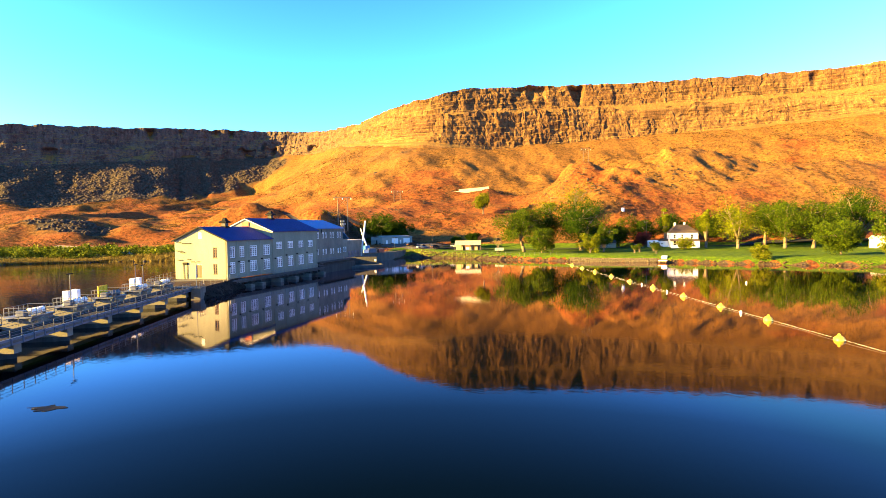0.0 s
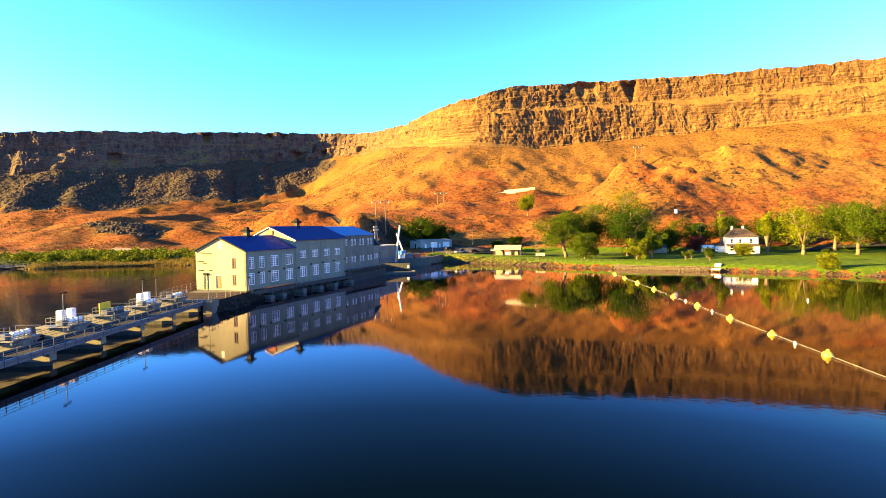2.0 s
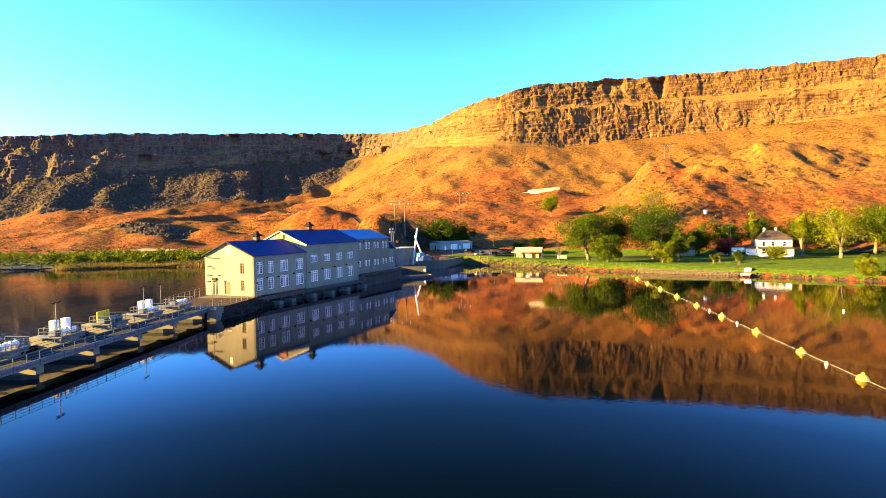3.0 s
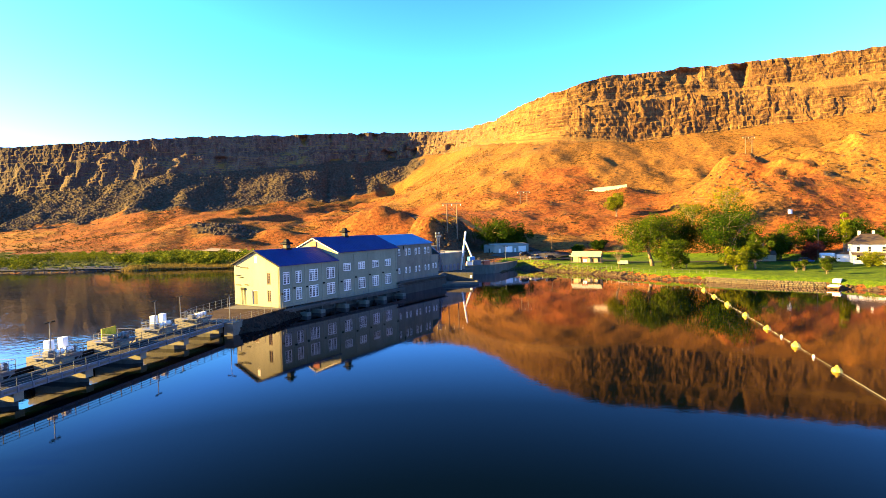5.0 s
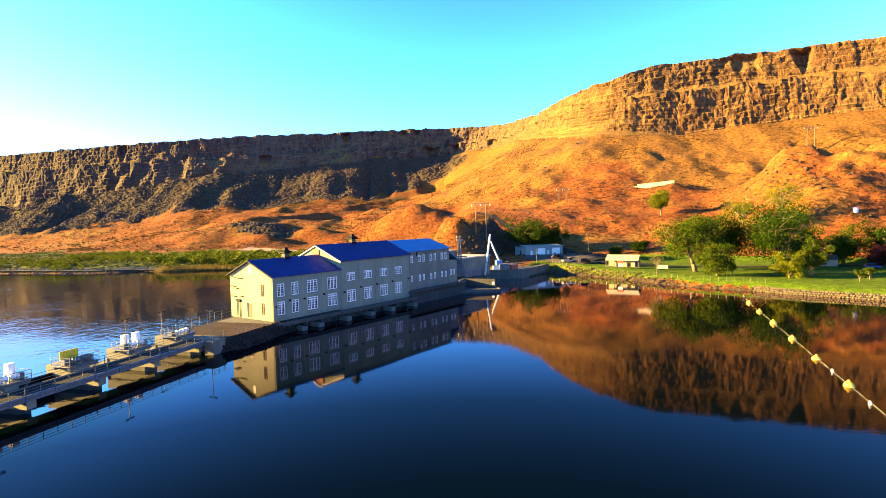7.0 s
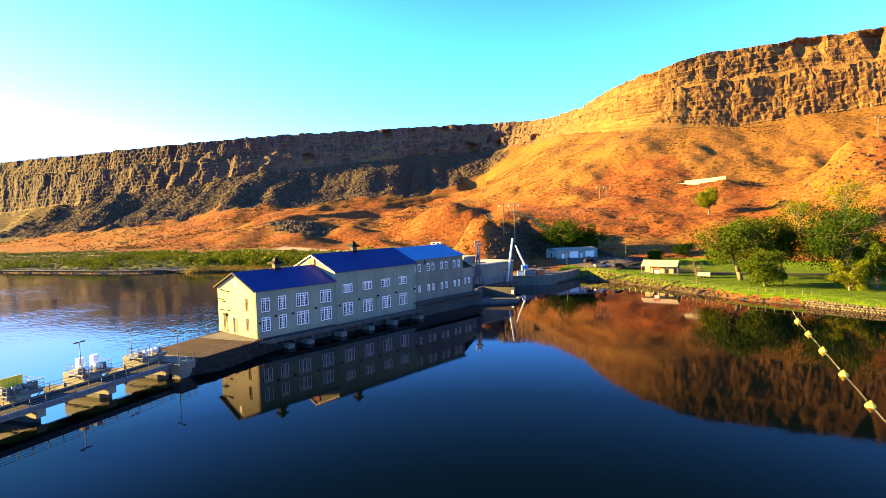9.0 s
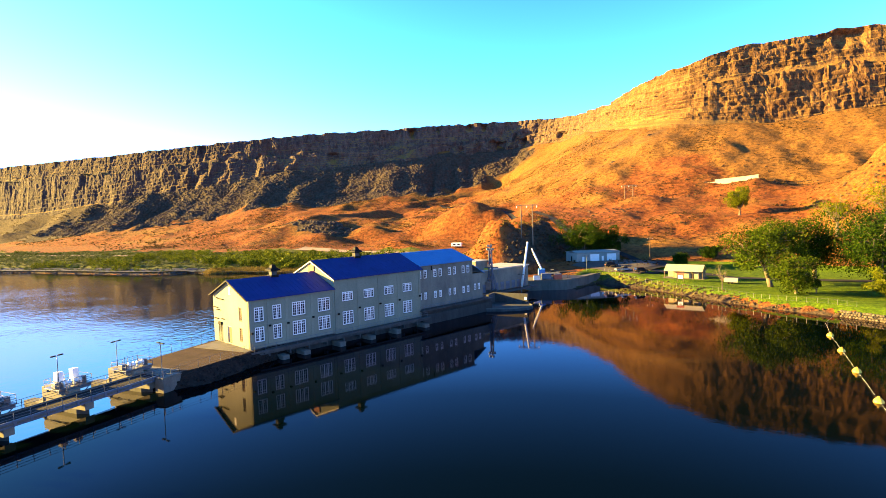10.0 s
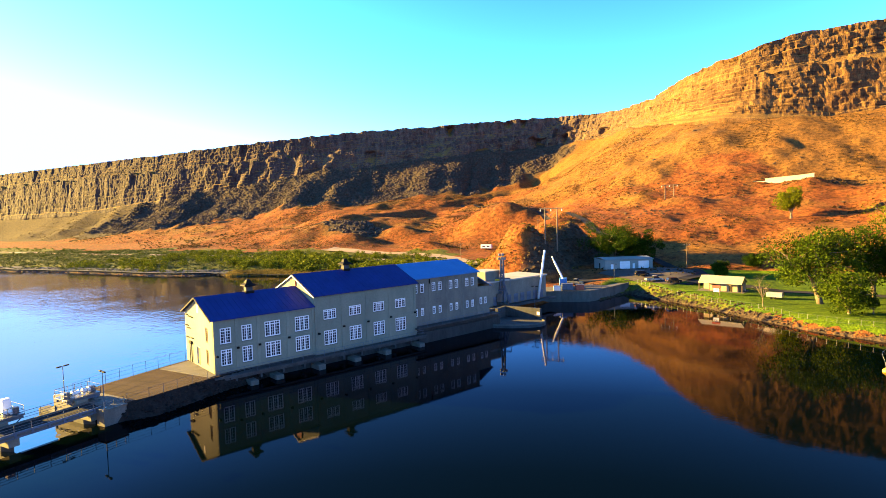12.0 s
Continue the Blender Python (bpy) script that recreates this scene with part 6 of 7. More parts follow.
def stone_wall():
    t = thing("stone_wall", "low shore wall of pale stacked stones", "stone wall")
    line = [(47, 206.6), (57, 200.2), (66, 196.4), (74, 193)]
    rng = random.Random(3)
    shapes = []
    for _ in range(6):
        bm = rock(rng, 0.44, 0.75)
        me = bpy.data.meshes.new("stone")
        bm.to_mesh(me)
        bm.free()
        me.materials.append(M_RIPRAP)
        shapes.append(me)
    for (ax, ay), (bx, by) in zip(line[:-1], line[1:]):
        n = int(math.hypot(bx - ax, by - ay) / 0.62)
        for k in range(n):
            for row in range(3):
                f = (k + 0.5 * (row % 2)) / n
                o = bpy.data.objects.new("stone", shapes[rng.randrange(6)])
                scene.collection.objects.link(o)
                o.parent = t
                o.matrix_basis = pose(ax + (bx - ax) * f + rng.uniform(-0.12, 0.12), ay + (by - ay) * f + rng.uniform(-0.15, 0.15) + 0.22 * row, 0.22 + 0.5 * row, 0, 0, rng.uniform(0, 360))


stone_wall()
spots = []
line = smooth_line([(p[0], p[1]) for p in SHORE[3:16]], 1)
for a, b in zip(line[:-1], line[1:]):
    for _ in range(int(np.hypot(*(b - a)) * 2.2)):
        f, off = RNG.random(), RNG.uniform(-0.6, 1.3)
        n = np.array([(b - a)[1], -(b - a)[0]]) / (np.hypot(*(b - a)) + 1e-6)
        p = a + (b - a) * f - n * off * -1
        spots.append((p[0], p[1], max(0.0, ground_z(p[0], p[1])) + RNG.uniform(-0.15, 0.1), RNG.uniform(0.15, 0.5)))
scatter("shore_stones", spots, ROCKS, M_BROWNROCK, "loose brown stones along the water's edge", "rocks", RNG)

d = thing("dock", "small white dock with red trim on the shore", "dock", m=pose(75.5, 192.2, 0, 0, 0, -28))
part("deck", boxes((-1.3, 1.3, -3.2, 2.0, 0.75, 0.9), bevel=0.02), M_WHITE, d)
for x, y in ((-1.1, -3.0), (1.1, -3.0), (-1.1, 0), (1.1, 0)):
    part("pile", rods([((x, y, -2), (x, y, 1.6))], 0.09), M_WOOD, d)
part("trim", boxes((-1.35, 1.35, -3.28, -3.204, 0.45, 0.75)), M_RUST, d, "red trim board")
part("ramp", boxes((-0.9, 0.9, 2.004, 5.0, 0.9, 2.2)), M_WHITE, d)

BUOYS = [(43.4 + 0.012 * (y - 100) * (-1), y) for y in (35.0, 48.4, 61.9, 75.3, 87.9, 101.2, 115.4, 129.2, 143.0, 157.6, 171.4, 184.3)]
buoy = thing("buoy", "round yellow float moored on the boom line", "buoy", "boom floats", m=pose(*BUOYS[0], -0.05))
part("float", lathe([(0.12, -0.5), (0.34, -0.44), (0.5, -0.28), (0.59, -0.06), (0.59, 0.12), (0.5, 0.34), (0.36, 0.48), (0.2, 0.56), (0.16, 0.57)], 18), M_BUOY, buoy, flat=False)
part("neck", lathe([(0.16, 0.57), (0.16, 0.74), (0.1, 0.78)], 10), M_BUOY, buoy)
for k, (x, y) in enumerate(BUOYS[1:]):
    copy_thing(buoy, pose(x, y, -0.08 + 0.05 * (k % 3), (k * 37) % 11 - 5, (k * 53) % 13 - 6, k * 40))
c = thing("boom_line", "pale rope strung between the floats", "rope")
rope = [(BUOYS[0][0] + 1, -30, 0.12)] + [(x, y, 0.16) for x, y in BUOYS] + [(43, 198, 0.1), (46, 207.5, 0.7)]
bm = bmesh.new()
for a, b in zip(rope[:-1], rope[1:]):
    mid = Vector(a).lerp(Vector(b), 0.5) + Vector((0.12, 0, -0.06))
    rod(bm, a, mid, 0.009, n=4)
    rod(bm, mid, b, 0.009, n=4)
part("rope", bm, M_WHITE, c)
m0 = thing("marker_float", "small white marker float on the boom line", "buoy", "marker floats", m=pose(43.3, 81.5, 0.1))
part("float", lathe([(0.08, -0.2), (0.16, -0.1), (0.16, 0.15), (0.07, 0.34)], 10), M_WHITE, m0)
for y in (122.0, 108.3):
    copy_thing(m0, pose(43.2, y, 0.1))
copy_thing(m0, pose(66, 122, 0.1))


w = thing("floating_weed", "dark mat of weed floating on the calm water", "weed", m=pose(-30.1, 42.0, 0))
outline = [(1.25 * math.cos(a) * (1 + 0.3 * math.sin(3 * a) + 0.2 * math.cos(7 * a)), 0.6 * math.sin(a) * (1 + 0.3 * math.cos(4 * a) + 0.2 * math.sin(9 * a))) for a in np.linspace(0, 6.283, 60, endpoint=False)]
bm = prism(outline, -0.05, 0.025, "z")
part("weed_mat", bm, M_DARK, w)


# ---------------------------------------------------------------- roads, poles and pylons
def ribbon(name, pts, width, mat, label, lift=0.12, category="road", cross=5, level=True):
    line = smooth_line(pts, 3)
    seg_l = np.concatenate([[0], np.cumsum(np.hypot(*np.diff(line, axis=0).T))])
    q = np.arange(0, seg_l[-1], 2.0)
    x, y = np.interp(q, seg_l, line[:, 0]), np.interp(q, seg_l, line[:, 1])
    tx_, ty_ = np.gradient(x), np.gradient(y)
    n_ = np.hypot(tx_, ty_)
    offs = np.linspace(-width / 2, width / 2, cross)[:, None]
    xs, ys = x[None] - offs * (ty_ / n_)[None], y[None] + offs * (tx_ / n_)[None]
    zs = land(xs, ys)[0]
    zs = (np.maximum(zs, zs.mean(0)[None]) if level else zs) + lift
    return tagged(new(name, grid_mesh(name, xs, ys, zs, mat)), label, category, kind="structure")


M_LOT = surface("worn_lot", (0.035, 0.029, 0.025), (0.075, 0.06, 0.048), 0.15, 4.0, 0.95, relief=0.02)
M_GRAVEL = surface("gravel", (0.2, 0.14, 0.09), (0.32, 0.23, 0.15), 0.15, 4.0, 0.95, relief=0.02)
ribbon("parking", [(-17, 259.5), (-15, 264), (-13, 270), (-11, 277), (-9, 285)], 29.0, M_LOT, "brown worn parking lot rising to the shed", 0.1, "parking lot", 21, False)
ribbon("road", [(-2, 262), (4, 275), (-5, 292), (-28, 310), (-45, 325), (-56, 338), (-74, 366), (-100, 405), (-138, 442), (-200, 490), (-252, 545)], 3.6, M_ASPHALT, "narrow paved road winding up the slope", 0.25)
ribbon("road", [(0, 262), (25, 258), (60, 256), (90, 262), (140, 262), (220, 250)], 5.5, M_ASPHALT, "narrow paved road behind the lawn", 0.1)
ribbon("gravel_yard", [(-245, 352), (-215, 351), (-185, 349), (-155, 342), (-128, 325), (-105, 303), (-88, 288)], 13.0, M_GRAVEL, "pale gravel yard on the river terrace", 0.12, "yard")
ribbon("gravel_bank", [(-150, 259), (-186, 252), (-200, 245), (-216, 247), (-226, 239), (-240, 233), (-276, 228.5), (-326, 222.5), (-364, 211), (-440, 205), (-520, 202)], 9.0, M_GRAVEL_BAR, "grey gravel bank beside the river", 0.08, "river bank")
ribbon("road", [(-112, 292), (-130, 304), (-170, 312), (-260, 305), (-420, 285), (-700, 265)], 5.0, M_GRAVEL, "pale gravel road along the river flat", 0.15)


def pylon(x, y, top, rz):
    high = top - ground_z(x, y) + 0.3
    t = thing("power_pylon", "two-legged wooden power pylon with crossarm", "power pylon", "power pylons", m=pose(x, y, ground_z(x, y) - 0.3, 0, 0, rz))
    for s in (-2.2, 2.2):
        part("pole", rod(bmesh.new(), (s, 0, 0), (s, 0, high), 0.27, 0.19), M_BARK, t)
    part("crossarm", boxes((-4.2, 4.2, -0.16, 0.16, high - 0.6, high - 0.2)), M_BARK, t)
    for s in (-1, 1):
        part("brace", rods([((-2.2 * s, 0, high - 0.8), (2.2 * s, 0, high - 4.6))], 0.09), M_BARK, t)
    for s in (-3.9, 0, 3.9):
        part("insulator", lathe([(0.05, high - 1.4), (0.14, high - 1.3), (0.14, high - 0.75), (0.05, high - 0.6)], 8), M_WHITE, t).matrix_basis = pose(s, 0, 0)
    return t


pylon(-46.8, 264.7, 28.4, 10)
pylon(-31.6, 397, 39.8, 10)
pylon(118, 462, ground_z(118, 462) + 15, 10)


def utility_pole(x, y, high, label="weathered wooden utility pole with crossarm", arm=True):
    t = thing("utility_pole", label, "utility pole", "utility poles", m=pose(x, y, ground_z(x, y) - 0.3, 0, 0, 20))
    part("pole", rod(bmesh.new(), (0, 0, 0), (0, 0, high), 0.17, 0.11), M_WOOD, t)
    if arm:
        part("crossarm", boxes((-1.1, 1.1, -0.06, 0.06, high - 0.8, high - 0.65)), M_WOOD, t)
        for s in (-0.95, 0, 0.95):
            part("insulator", lathe([(0.04, 0), (0.07, 0.05), (0.05, 0.22)], 8), M_WHITE, t).matrix_basis = pose(s, 0, high - 0.65)
    return t


POLES = [(-5.5, 293, 10.5), (-38, 309, 10), (-45, 300, 10), (92, 254, 12), (-80, 330, 9), (-120, 322, 9), (30, 289, 8)]
for x, y, h in POLES:
    utility_pole(x, y, h)
lamp_post(pose(-22, 257.5, 3.0, 0, 0, 0), 6.0)
lamp_post(pose(-27.2, 204.4, 2.4), 5.5)
w = thing("power_lines", "thin dark power lines between the poles", "cable")
runs = [((-5.5, 293), (92, 254)), ((-80, 330), (-120, 322)), ((-38, 309), (-5.5, 293))]
for a, b in runs:
    za, zb = ground_z(*a) + 9.3, ground_z(*b) + 10.5
    bm = bmesh.new()
    prev = None
    for k in range(13):
        f = k / 12
        p = Vector((a[0] + (b[0] - a[0]) * f, a[1] + (b[1] - a[1]) * f, za + (zb - za) * f - 2.0 * (1 - (2 * f - 1) ** 2)))
        if prev:
            rod(bm, prev, p, 0.03, n=4, caps=False)
        prev = p
    part("wire", bm, M_DARK, w)


# ---------------------------------------------------------------- things on the slope
M_PALE = surface("pale_concrete", (0.42, 0.36, 0.24), (0.55, 0.47, 0.33), 0.3, 4, 0.8, relief=0.02)
t = thing("retaining_wall", "long pale concrete retaining wall on the hillside", "retaining wall", m=pose(8.4, 418.5, 37.4, 0, 0, -9))
part("wall", prism([(0, -2), (26.3, -0.5), (26.3, 5.2), (20, 4.6), (8, 3.9), (4.2, 3.6), (4.2, 2.6), (0, 2.6)], 0, 1.0, "y"), M_PALE, t)
part("coping", prism([(4.1, 3.604), (8, 3.904), (20, 4.604), (26.4, 5.21), (26.4, 5.45), (20, 4.85), (8, 4.15), (4.1, 3.85)], -0.15, 1.15, "y"), M_PALE, t)
part("end_pier", boxes((-1.6, -0.004, -0.3, 1.6, -2, 2.9), bevel=0.06), M_CONCRETE_DARK, t, "dark end pier")
t = thing("water_tank", "small white cylindrical water tank on the slope", "tank", m=pose(98.6, 307.3, ground_z(98.6, 307.3) - 0.3))
part("body", lathe([(0.9, 0), (0.9, 1.9)], 20), M_WHITE, t)
part("lid", lathe([(0.95, 1.904), (0.9, 1.98), (0.15, 2.2)], 20), M_WHITE, t)
t = thing("travel_trailer", "white travel trailer parked on the gravel flat", "trailer", m=pose(-134, 376, ground_z(-134, 376), 0, 0, 10))
part("body", boxes((-3.4, 3.4, -1.2, 1.2, 0.6, 3.0), bevel=0.2), M_WHITE, t)
part("window", boxes((-2.2, -0.6, -1.23, -1.204, 1.6, 2.3)), M_GLASS, t)
part("window", boxes((0.6, 2.2, -1.23, -1.204, 1.6, 2.3)), M_GLASS, t)
for x in (-0.6, 0.4):
    w2 = lathe([(0.2, -0.12), (0.36, -0.1), (0.36, 0.1), (0.2, 0.12)], 12)
    bmesh.ops.transform(w2, matrix=pose(x, -1.1, 0.36, 90, 0, 0), verts=w2.verts)
    part("wheel", w2, M_DARK, t)


# ---------------------------------------------------------------- trees
def leaf_mesh(name, centres, radii, per, size, mat, seed, flat=0.8):
    """Clumps of small leaf blades round the given centres."""
    g = np.random.default_rng(seed)
    n = len(centres) * per
    c = np.repeat(np.asarray(centres, float), per, 0)
    r = np.repeat(np.asarray(radii, float), per)
    v = g.normal(size=(n, 3))
    v /= np.linalg.norm(v, axis=1)[:, None] + 1e-9
    d = v * (r * g.uniform(0.35, 1.05, n) ** 0.6)[:, None]
    d[:, 2] *= flat
    p = c + d
    a = g.normal(size=(n, 3)) + v * 0.6
    a /= np.linalg.norm(a, axis=1)[:, None] + 1e-9
    b = np.cross(a, g.normal(size=(n, 3)))
    b /= np.linalg.norm(b, axis=1)[:, None] + 1e-9
    s = (size * g.uniform(0.6, 1.3, n))[:, None]
    co = np.stack([p - a * s, p - b * s * 0.6, p + a * s, p + b * s * 0.6], 1).reshape(-1, 3)
    me = bpy.data.meshes.new(name)
    me.from_pydata(co, [], np.arange(n * 4).reshape(n, 4))
    me.materials.append(mat)
    me.update()
    return me


def tree(x, y, high, wide, leaf, label, seed, trunk=0.22, thick=1.0, lean=(0, 0), form="round", per=46, size=0.42, category="tree", name="tree", z=None, bare=0.0):
    """A tapered trunk with forking limbs and a crown of leaf clumps at the limbs' ends."""
    rng = random.Random(seed)
    t = thing(name, label, category, "trees", m=pose(x, y, (ground_z(x, y) if z is None else z) - 0.15))
    bole = high * trunk
    r0 = (high * 0.028 + 0.06) * thick
    fork = Vector((lean[0] * bole, lean[1] * bole, bole))
    bm = bmesh.new()
    rod(bm, (0, 0, -0.2), fork * 0.5, r0 * 1.25, r0, 9)
    rod(bm, fork * 0.5, fork, r0, r0 * 0.85, 9)
    ends, rads = [], []
    n = 8 if form != "tall" else 5
    for k in range(n):
        a = k * 2.399 + rng.uniform(-0.3, 0.3)
        if form == "tall":
            out, up = wide * 0.22 * rng.uniform(0.5, 1), high - bole
            tip = fork + Vector((math.cos(a) * out, math.sin(a) * out, up * rng.uniform(0.75, 0.96)))
        else:
            out = wide * 0.5 * rng.uniform(0.45, 0.82) * (1 if k else 0.15)
            tip = fork + Vector((math.cos(a) * out, math.sin(a) * out, (high - bole) * rng.uniform(0.35, 0.8) if k else (high - bole) * 0.84))
        mid = fork.lerp(tip, 0.5) + Vector((rng.uniform(-1, 1), rng.uniform(-1, 1), high * 0.05))
        rod(bm, fork, mid, r0 * 0.6, r0 * 0.38, 6)
        rod(bm, mid, tip, r0 * 0.38, r0 * 0.12, 6)
        for q in range(8):
            f = rng.uniform(0.35, 1.0)
            base = (fork.lerp(mid, f * 2) if f < 0.5 else mid.lerp(tip, f * 2 - 1))
            spread = wide * (0.16 if form != "tall" else 0.10)
            e = base + Vector((rng.gauss(0, spread), rng.gauss(0, spread), rng.gauss(0.3, spread * 0.75)))
            e.z = min(max(e.z, bole * 0.75), high * 0.985)
            rod(bm, base, e, r0 * 0.14, r0 * 0.05, 5)
            if rng.random() >= bare:
                ends.append(e)
                rads.append(rng.uniform(0.13, 0.21) * wide if form != "tall" else rng.uniform(0.16, 0.26) * wide)
    part("trunk", bm, M_BARK, t, flat=False)
    if ends:
        crown = new("crown", leaf_mesh("crown", ends, rads, int(per * 3.3), size * 0.64, leaf, seed))
        crown.parent = t
    return t


tree(34.5, 238, 20.5, 19, M_LEAF, "tall green cottonwood leaning over the lawn", 1, 0.26, lean=(-0.28, 0), per=70)
tree(46, 252, 19, 17, M_LEAF_DARK, "dense dark green tree behind the cottonwood", 2, 0.2, per=70)
tree(39.5, 224, 9.8, 11, M_LEAF, "round bushy green tree near the shore fence", 3, 0.1, per=60, size=0.34)
tree(59, 240, 20.5, 23, M_LEAF_DARK, "broad dark green shade tree on the lawn", 4, 0.24, lean=(0.08, 0), per=80)
tree(57, 300, 17, 15, M_LEAF_YELLOW, "tall thin-leaved yellowing cottonwood behind the trees", 5, 0.3, per=17, size=0.42, bare=0.2)
tree(71.5, 303, 18, 16, M_LEAF_YELLOW, "yellowing cottonwood at the foot of the slope", 6, 0.3, per=17, size=0.42, bare=0.2)
tree(58, 221, 7.2, 8, M_LEAF_YELLOW, "small yellow-green ornamental tree", 7, 0.16, per=50, size=0.28)
tree(65, 227, 11.5, 7, M_LEAF, "slender young green tree", 8, 0.16, per=60, size=0.32)
tree(98.5, 249, 17, 4.4, M_LEAF_YELLOW, "narrow upright poplar beside the house", 9, 0.10, form="tall", per=90, size=0.36)
tree(112.5, 240, 16.5, 5.0, M_LEAF_YELLOW, "narrow upright poplar with pale trunk", 10, 0.16, form="tall", per=80, size=0.36)
tree(123, 234, 20.5, 17, M_LEAF_YELLOW, "yellow-green cottonwood with pale trunk", 11, 0.2, per=55, size=0.38)
tree(146, 255, 21, 15, M_LEAF, "green cottonwood with forked pale trunk", 12, 0.3, lean=(0.1, 0), per=60)
tree(139, 228, 21, 20, M_LEAF, "big spreading green cottonwood on the lawn", 13, 0.22, per=80)
tree(151, 229, 21, 18, M_LEAF, "big green cottonwood with leaning limbs", 14, 0.2, lean=(0.2, 0), per=80)
tree(129, 182, 11.0, 13, M_LEAF, "round bushy green tree by the water", 15, 0.10, per=80, size=0.36)
tree(178, 240, 24, 20, M_LEAF_DARK, "tall dark green tree at the edge of the lawn", 16, 0.22, per=60)
tree(196, 228, 23, 20, M_LEAF, "tall green tree at the edge of the lawn", 17, 0.22, per=60)
tree(170, 212, 15, 12, M_LEAF, "green tree behind the shore bushes", 18, 0.15, per=60)
tree(25.8, 355, 15.5, 10.5, M_LEAF_YELLOW, "lone yellow-green tree on the dry slope", 19, 0.16, per=60, size=0.36)
tree(-33, 296, 15, 18, M_LEAF_DARK, "dense dark green tree behind the metal shed", 20, 0.12, per=90)
tree(-24, 300, 12, 13, M_LEAF_DARK, "dense dark green tree behind the metal shed", 21, 0.12, per=80)
tree(22.5, 229, 8.6, 6, M_LEAF_YELLOW, "bare pale young tree beside the fence", 22, 0.25, thick=0.42, per=3, size=0.2, bare=0.6)
tree(101, 178, 4.4, 5, M_LEAF_YELLOW, "pale yellow-green shrub at the water", 23, 0.08, per=40, size=0.22, name="shrub", category="shrub")
tree(136, 168, 6.0, 8, M_LEAF_YELLOW, "bright yellow-green willow shrub at the water", 24, 0.08, per=60, size=0.26, name="shrub", category="shrub")
tree(143, 163, 5.0, 7, M_LEAF_YELLOW, "bright yellow-green willow shrub at the water", 25, 0.08, per=60, size=0.26, name="shrub", category="shrub")
tree(100, 232, 4.6, 5.5, M_LEAF_YELLOW, "yellow-green shrub in front of the house", 26, 0.08, per=40, size=0.24, name="shrub", category="shrub")
tree(92, 257, 6.5, 7, M_LEAF_RED, "dark red-leaved small tree beside the house", 27, 0.12, per=60, size=0.3)
tree(6.5, 283, 4.5, 6, M_LEAF, "round green shrub at the road's edge", 28, 0.06, per=60, size=0.26, name="shrub", category="shrub")
tree(16, 300, 4.0, 7, M_LEAF_DARK, "low dark green shrub on the slope", 29, 0.06, per=50, size=0.28, name="shrub", category="shrub")
for k, (x, y, h, w) in enumerate(((84, 268, 13, 13), (98, 272, 14, 13), (112, 274, 15, 14), (126, 268, 14, 13), (138, 272, 16, 14), (160, 262, 18, 15), (70, 262, 12, 12), (210, 250, 22, 19), (225, 235, 22, 20), (186, 264, 20, 18))):
    tree(x, y, h, w, M_LEAF_DARK if k % 3 else M_LEAF, "dark green tree in the grove behind the lawn", 40 + k, 0.14, per=55, size=0.42)
for k, (x, y) in enumerate(((73, 214), (77, 220), (84, 224), (79, 208), (44, 226), (112, 200), (90, 236))):
    s = tree(x, y, 3.2 + 0.4 * (k % 3), 2.2, M_LEAF, "staked young sapling on the lawn", 60 + k, 0.3, per=16, size=0.18, name="sapling", category="sapling")
    if k < 4:
        for q in (-0.5, 0.5):
            part("stake", rods([((q, 0, 0), (q * 0.6, 0, 1.9))], 0.04), M_WOOD, s)


# ---------------------------------------------------------------- wild growth and loose rock
def clump_shape(seed, blades, size, flat, mat=None):
    me = leaf_mesh("t", [(0, 0, flat * 0.5)], [0.75], blades, size, M_SAGE, seed, flat)
    co = np.empty(len(me.vertices) * 3)
    me.vertices.foreach_get("co", co)
    bpy.data.meshes.remove(me)
    co = co.reshape(-1, 3)
    co[:, 2] = np.maximum(co[:, 2], -0.05)
    return co, np.arange(len(co)).reshape(-1, 4)


def place(count, x0, x1, y0, y1, keep, size, rng_seed):
    g = np.random.default_rng(rng_seed)
    x, y = g.uniform(x0, x1, count), g.uniform(y0, y1, count)
    z, rk, lw, ms, rd = land(x, y)
    ok = keep(x, y, z, rk, lw, ms, g.random(count))
    s = g.uniform(*size, count)
    return list(zip(x[ok], y[ok], z[ok], s[ok]))


SAGE = [clump_shape(200 + k, 6, 0.48, 0.6) for k in range(6)]
BUSH = [clump_shape(220 + k, 120, 0.13, 0.85) for k in range(6)]
patchy = lambda x, y: fbm(x / 26, y / 26, 3, 77)
spots = place(150000, -420, 330, 262, 600, lambda x, y, z, rk, lw, ms, q: (z > 4.5) & (z < 118) & (lw < 0.2) & (ms < 0.3) & (q < 0.42 + 1.1 * patchy(x, y)), (0.22, 0.75), 1)
scatter("sagebrush", spots, SAGE, M_SAGE, "dry brown-green sagebrush clumps on the slope", "shrubs", RNG)
on_mound = lambda x, y: np.exp(-((x + 60) / 17) ** 2 - ((y - 280) / 36) ** 2) > 0.3
spots = place(5200, -85, -32, 240, 330, lambda x, y, z, rk, lw, ms, q: on_mound(x, y) & (z > 4.5) & (rk < 0.45) & (q < 0.5 + 0.6 * fbm(x / 6, y / 6, 2, 91)), (0.35, 0.9), 21)
scatter("dry_grass", spots, SAGE, leaf_material("dry_grass", (0.07, 0.05, 0.012), (0.22, 0.15, 0.03)), "dry yellow grass tufts on the mound", "grass", RNG)
spots = place(3200, -70, -32, 244, 330, lambda x, y, z, rk, lw, ms, q: on_mound(x, y) & (z > 4.5) & (rk > 0.35) & (q < 0.55), (0.25, 1.1), 22)
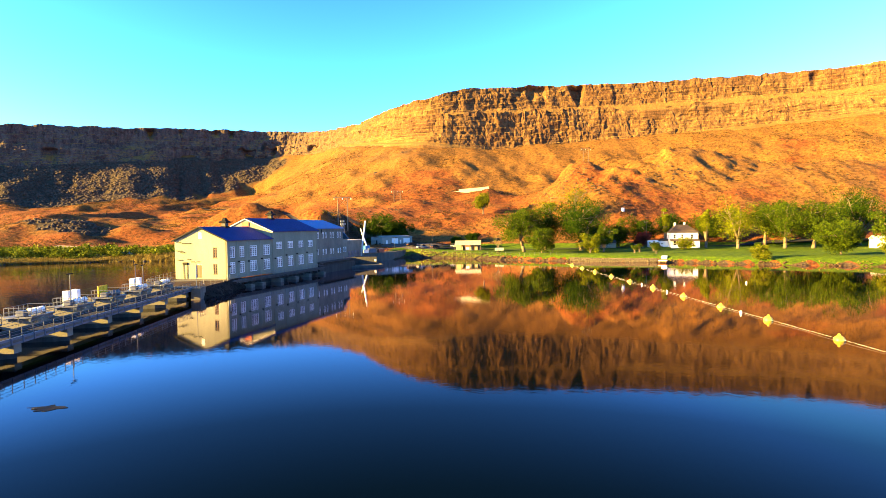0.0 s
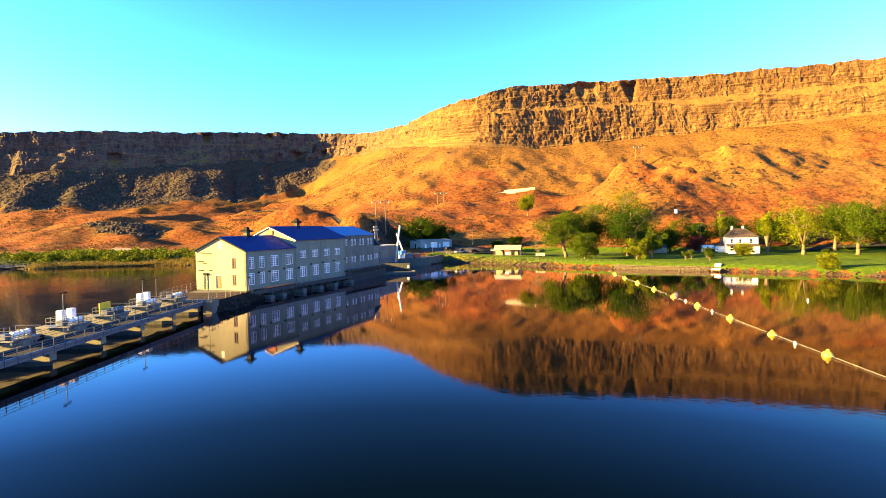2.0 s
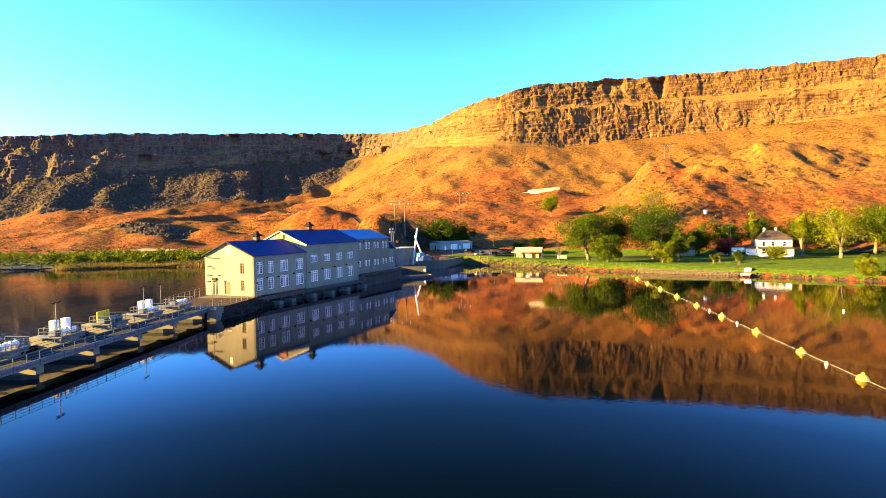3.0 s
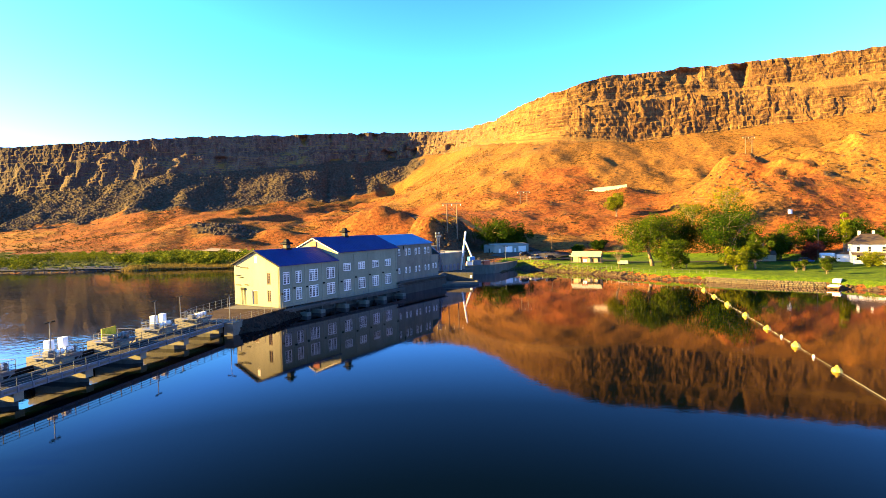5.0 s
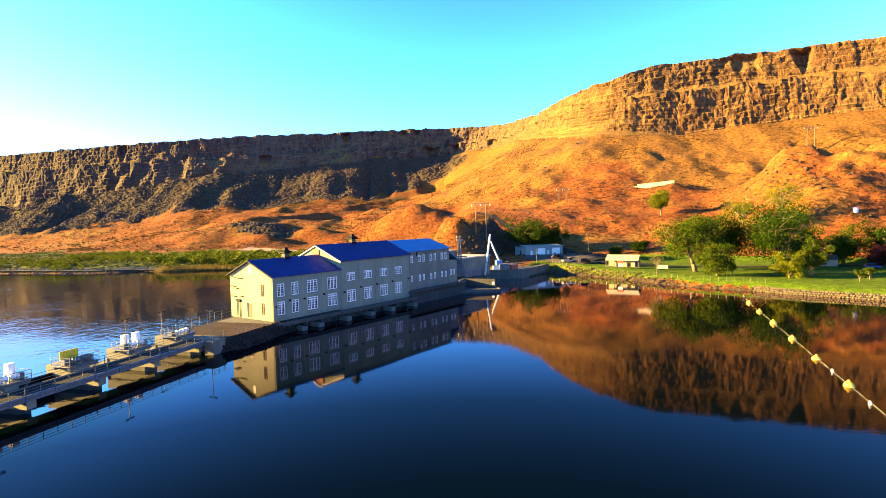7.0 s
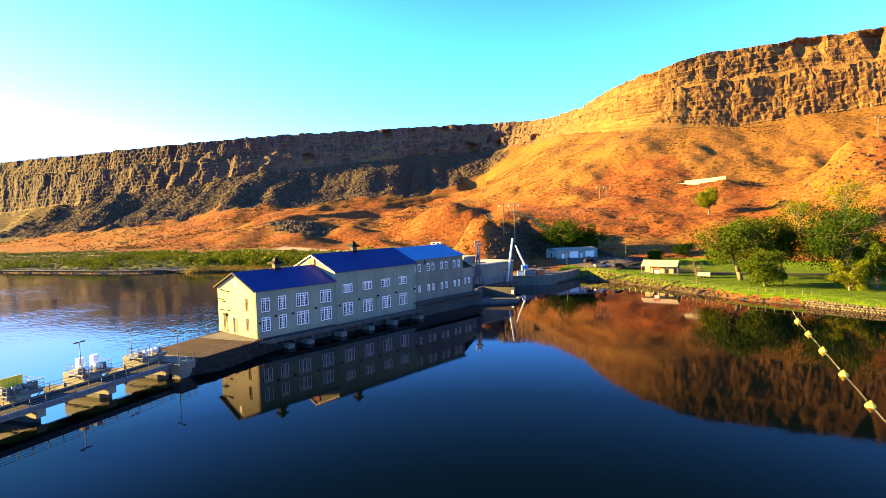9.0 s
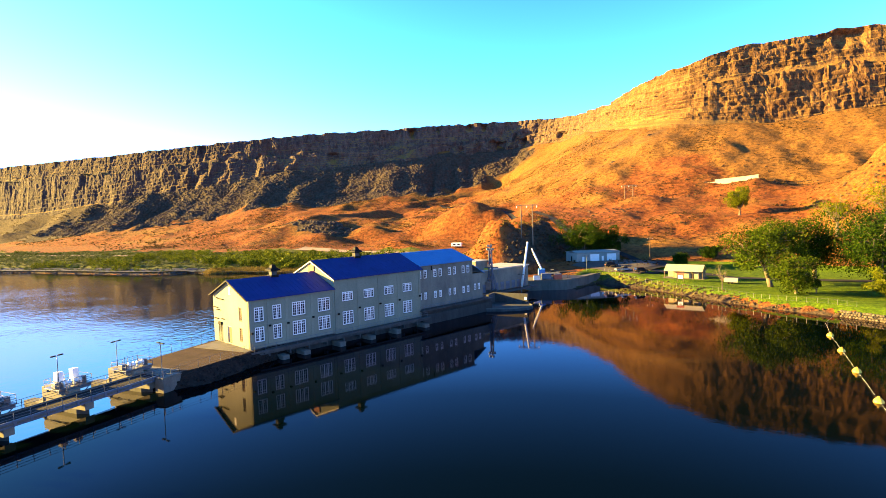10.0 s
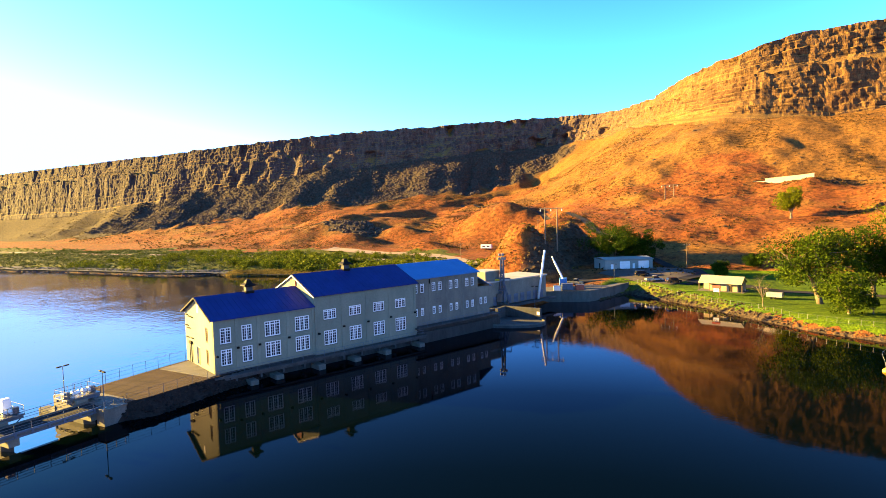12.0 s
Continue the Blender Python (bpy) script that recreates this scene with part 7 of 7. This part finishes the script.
scatter("mound_rocks", spots, ROCKS, M_BROWNROCK, "brown rocks on the mound's steep side", "rocks", RNG)
spots = place(9000, -1000, -380, 330, 600, lambda x, y, z, rk, lw, ms, q: (z > 4) & (z < 70) & (ms < 0.3) & (q < 0.4 + 0.7 * patchy(x, y)), (0.7, 1.6), 2)
scatter("sagebrush", spots, SAGE, M_SAGE, "dry sagebrush clumps on the far river flat", "shrubs", RNG)
spots = place(130000, -800, 60, 380, 720, lambda x, y, z, rk, lw, ms, q: (rk > 0.5) & (z > 12) & (z < 102) & (q < 0.45), (0.5, 2.1), 3)
scatter("talus_boulders", spots, ROCKS, M_ROCK, "dark basalt boulders covering the talus", "rocks", RNG)
spots = place(9000, -100, 330, 280, 540, lambda x, y, z, rk, lw, ms, q: (z > 8) & (q < 0.08 + 0.3 * patchy(y, x)), (0.25, 0.9), 4)
scatter("slope_rocks", spots, ROCKS, M_BROWNROCK, "scattered brown rocks on the hillside", "rocks", RNG)
g = np.random.default_rng(9)
spots = []
for cx, cy, n, sp in ((88, 330, 60, 9), (84, 364, 90, 9), (150, 345, 90, 14), (-318, 452, 140, 14), (-270, 470, 60, 10), (-400, 500, 90, 16), (40, 415, 60, 10), (-36, 368, 30, 6), (95, 285, 30, 5)):
    for _ in range(n):
        x, y = cx + g.normal() * sp, cy + g.normal() * sp * 0.6
        spots.append((x, y, ground_z(x, y) if n < 0 else 0.0, g.uniform(0.3, 1.15)))
zs = land(np.array([s[0] for s in spots]), np.array([s[1] for s in spots]))[0]
spots = [(s[0], s[1], float(z), s[3]) for s, z in zip(spots, zs)]
scatter("outcrop_rocks", spots, ROCKS, M_BROWNROCK, "brown rock outcrops on the knolls", "rocks", RNG)

shore_d = lambda x, y: shore_distance(x, y)
spots = place(5500, -700, -66, 190, 400, lambda x, y, z, rk, lw, ms, q: (ms > 0.5) & (shore_d(x, y) > 6) & (q < 0.24 + 0.5 * fbm(x / 18, y / 9, 3, 81)), (0.6, 1.5), 5)
scatter("willow_bushes", spots, BUSH, M_LEAF, "green willow bushes on the marshy bank", "bushes", RNG)
spots = place(6000, -330, -66, 215, 330, lambda x, y, z, rk, lw, ms, q: (ms > 0.5) & (shore_d(x, y) > 4) & (q < 0.10 + 0.5 * fbm(x / 14, y / 8, 3, 82)), (1.5, 3.2), 6)
scatter("willow_bushes", spots, BUSH, M_WILLOW, "bright yellow-green willow bushes on the bank", "bushes", RNG)
spots = place(900, -225, -110, 256, 292, lambda x, y, z, rk, lw, ms, q: (shore_d(x, y) > 5) & (q < 0.22 + 0.5 * fbm(x / 11, y / 11, 2, 83)), (2.4, 4.4), 13)
scatter("willow_bushes", spots, BUSH, M_WILLOW, "tall bright yellow-green willows behind the reeds", "bushes", RNG)
GRASS = [clump_shape(240 + k, 8, 0.5, 0.35) for k in range(5)]
spots = place(16000, -520, -100, 205, 330, lambda x, y, z, rk, lw, ms, q: (ms > 0.45) & (shore_d(x, y) > 1.5) & (q < 0.6), (0.6, 1.2), 7)
scatter("marsh_grass", spots, GRASS, leaf_material("marsh_grass", (0.05, 0.075, 0.02), (0.14, 0.15, 0.05)), "low green marsh grass tufts", "grass", RNG)


spots = place(16000, -430, -128, 195, 262, lambda x, y, z, rk, lw, ms, q: (shore_d(x, y) > -0.6) & (shore_d(x, y) < 8) & (q < 0.9), (0.2, 0.65), 11)
scatter("gravel_bar", spots, ROCKS, M_GRAVEL_BAR, "grey river gravel along the low bank", "gravel", RNG)
spots = place(2500, -10, 30, 215, 262, lambda x, y, z, rk, lw, ms, q: (shore_d(x, y) > -0.3) & (shore_d(x, y) < 4.5) & (z < 3.2) & (q < 0.8), (0.15, 0.42), 12)
scatter("bank_rocks", spots, ROCKS, M_BROWNROCK, "dark brown rocks on the steep bank below the fence", "rocks", RNG)


def reed_shape(seed):
    g2 = np.random.default_rng(seed)
    co, fs = [], []
    for k in range(10):
        a, r = g2.uniform(0, 6.28), g2.uniform(0, 0.55)
        x, y, h = r * math.cos(a), r * math.sin(a), g2.uniform(0.7, 1.1)
        b, w = g2.uniform(0, 6.28), 0.06
        co += [(x - w * math.cos(b), y - w * math.sin(b), 0), (x + w * math.cos(b), y + w * math.sin(b), 0), (x + g2.normal() * 0.16, y + g2.normal() * 0.16, h)]
        fs.append((3 * k, 3 * k + 1, 3 * k + 2))
    return np.array(co), np.array(fs)


REEDS = [reed_shape(300 + k) for k in range(5)]
spots = place(60000, -205, -64, 205, 275, lambda x, y, z, rk, lw, ms, q: (shore_d(x, y) > -0.5) & (shore_d(x, y) < 7) & (q < 0.75), (0.8, 1.6), 8)
scatter("reeds", spots, REEDS, M_REED, "tall dry yellow reeds along the river bank", "reeds", RNG)
spots = place(30000, 26, 170, 150, 250, lambda x, y, z, rk, lw, ms, q: (shore_d(x, y) > 0.3) & (shore_d(x, y) < 2.0) & (q < 0.25), (0.25, 0.6), 10)
scatter("bank_grass", spots, REEDS, M_REED, "dry yellow grass along the lawn's edge", "grass", RNG)
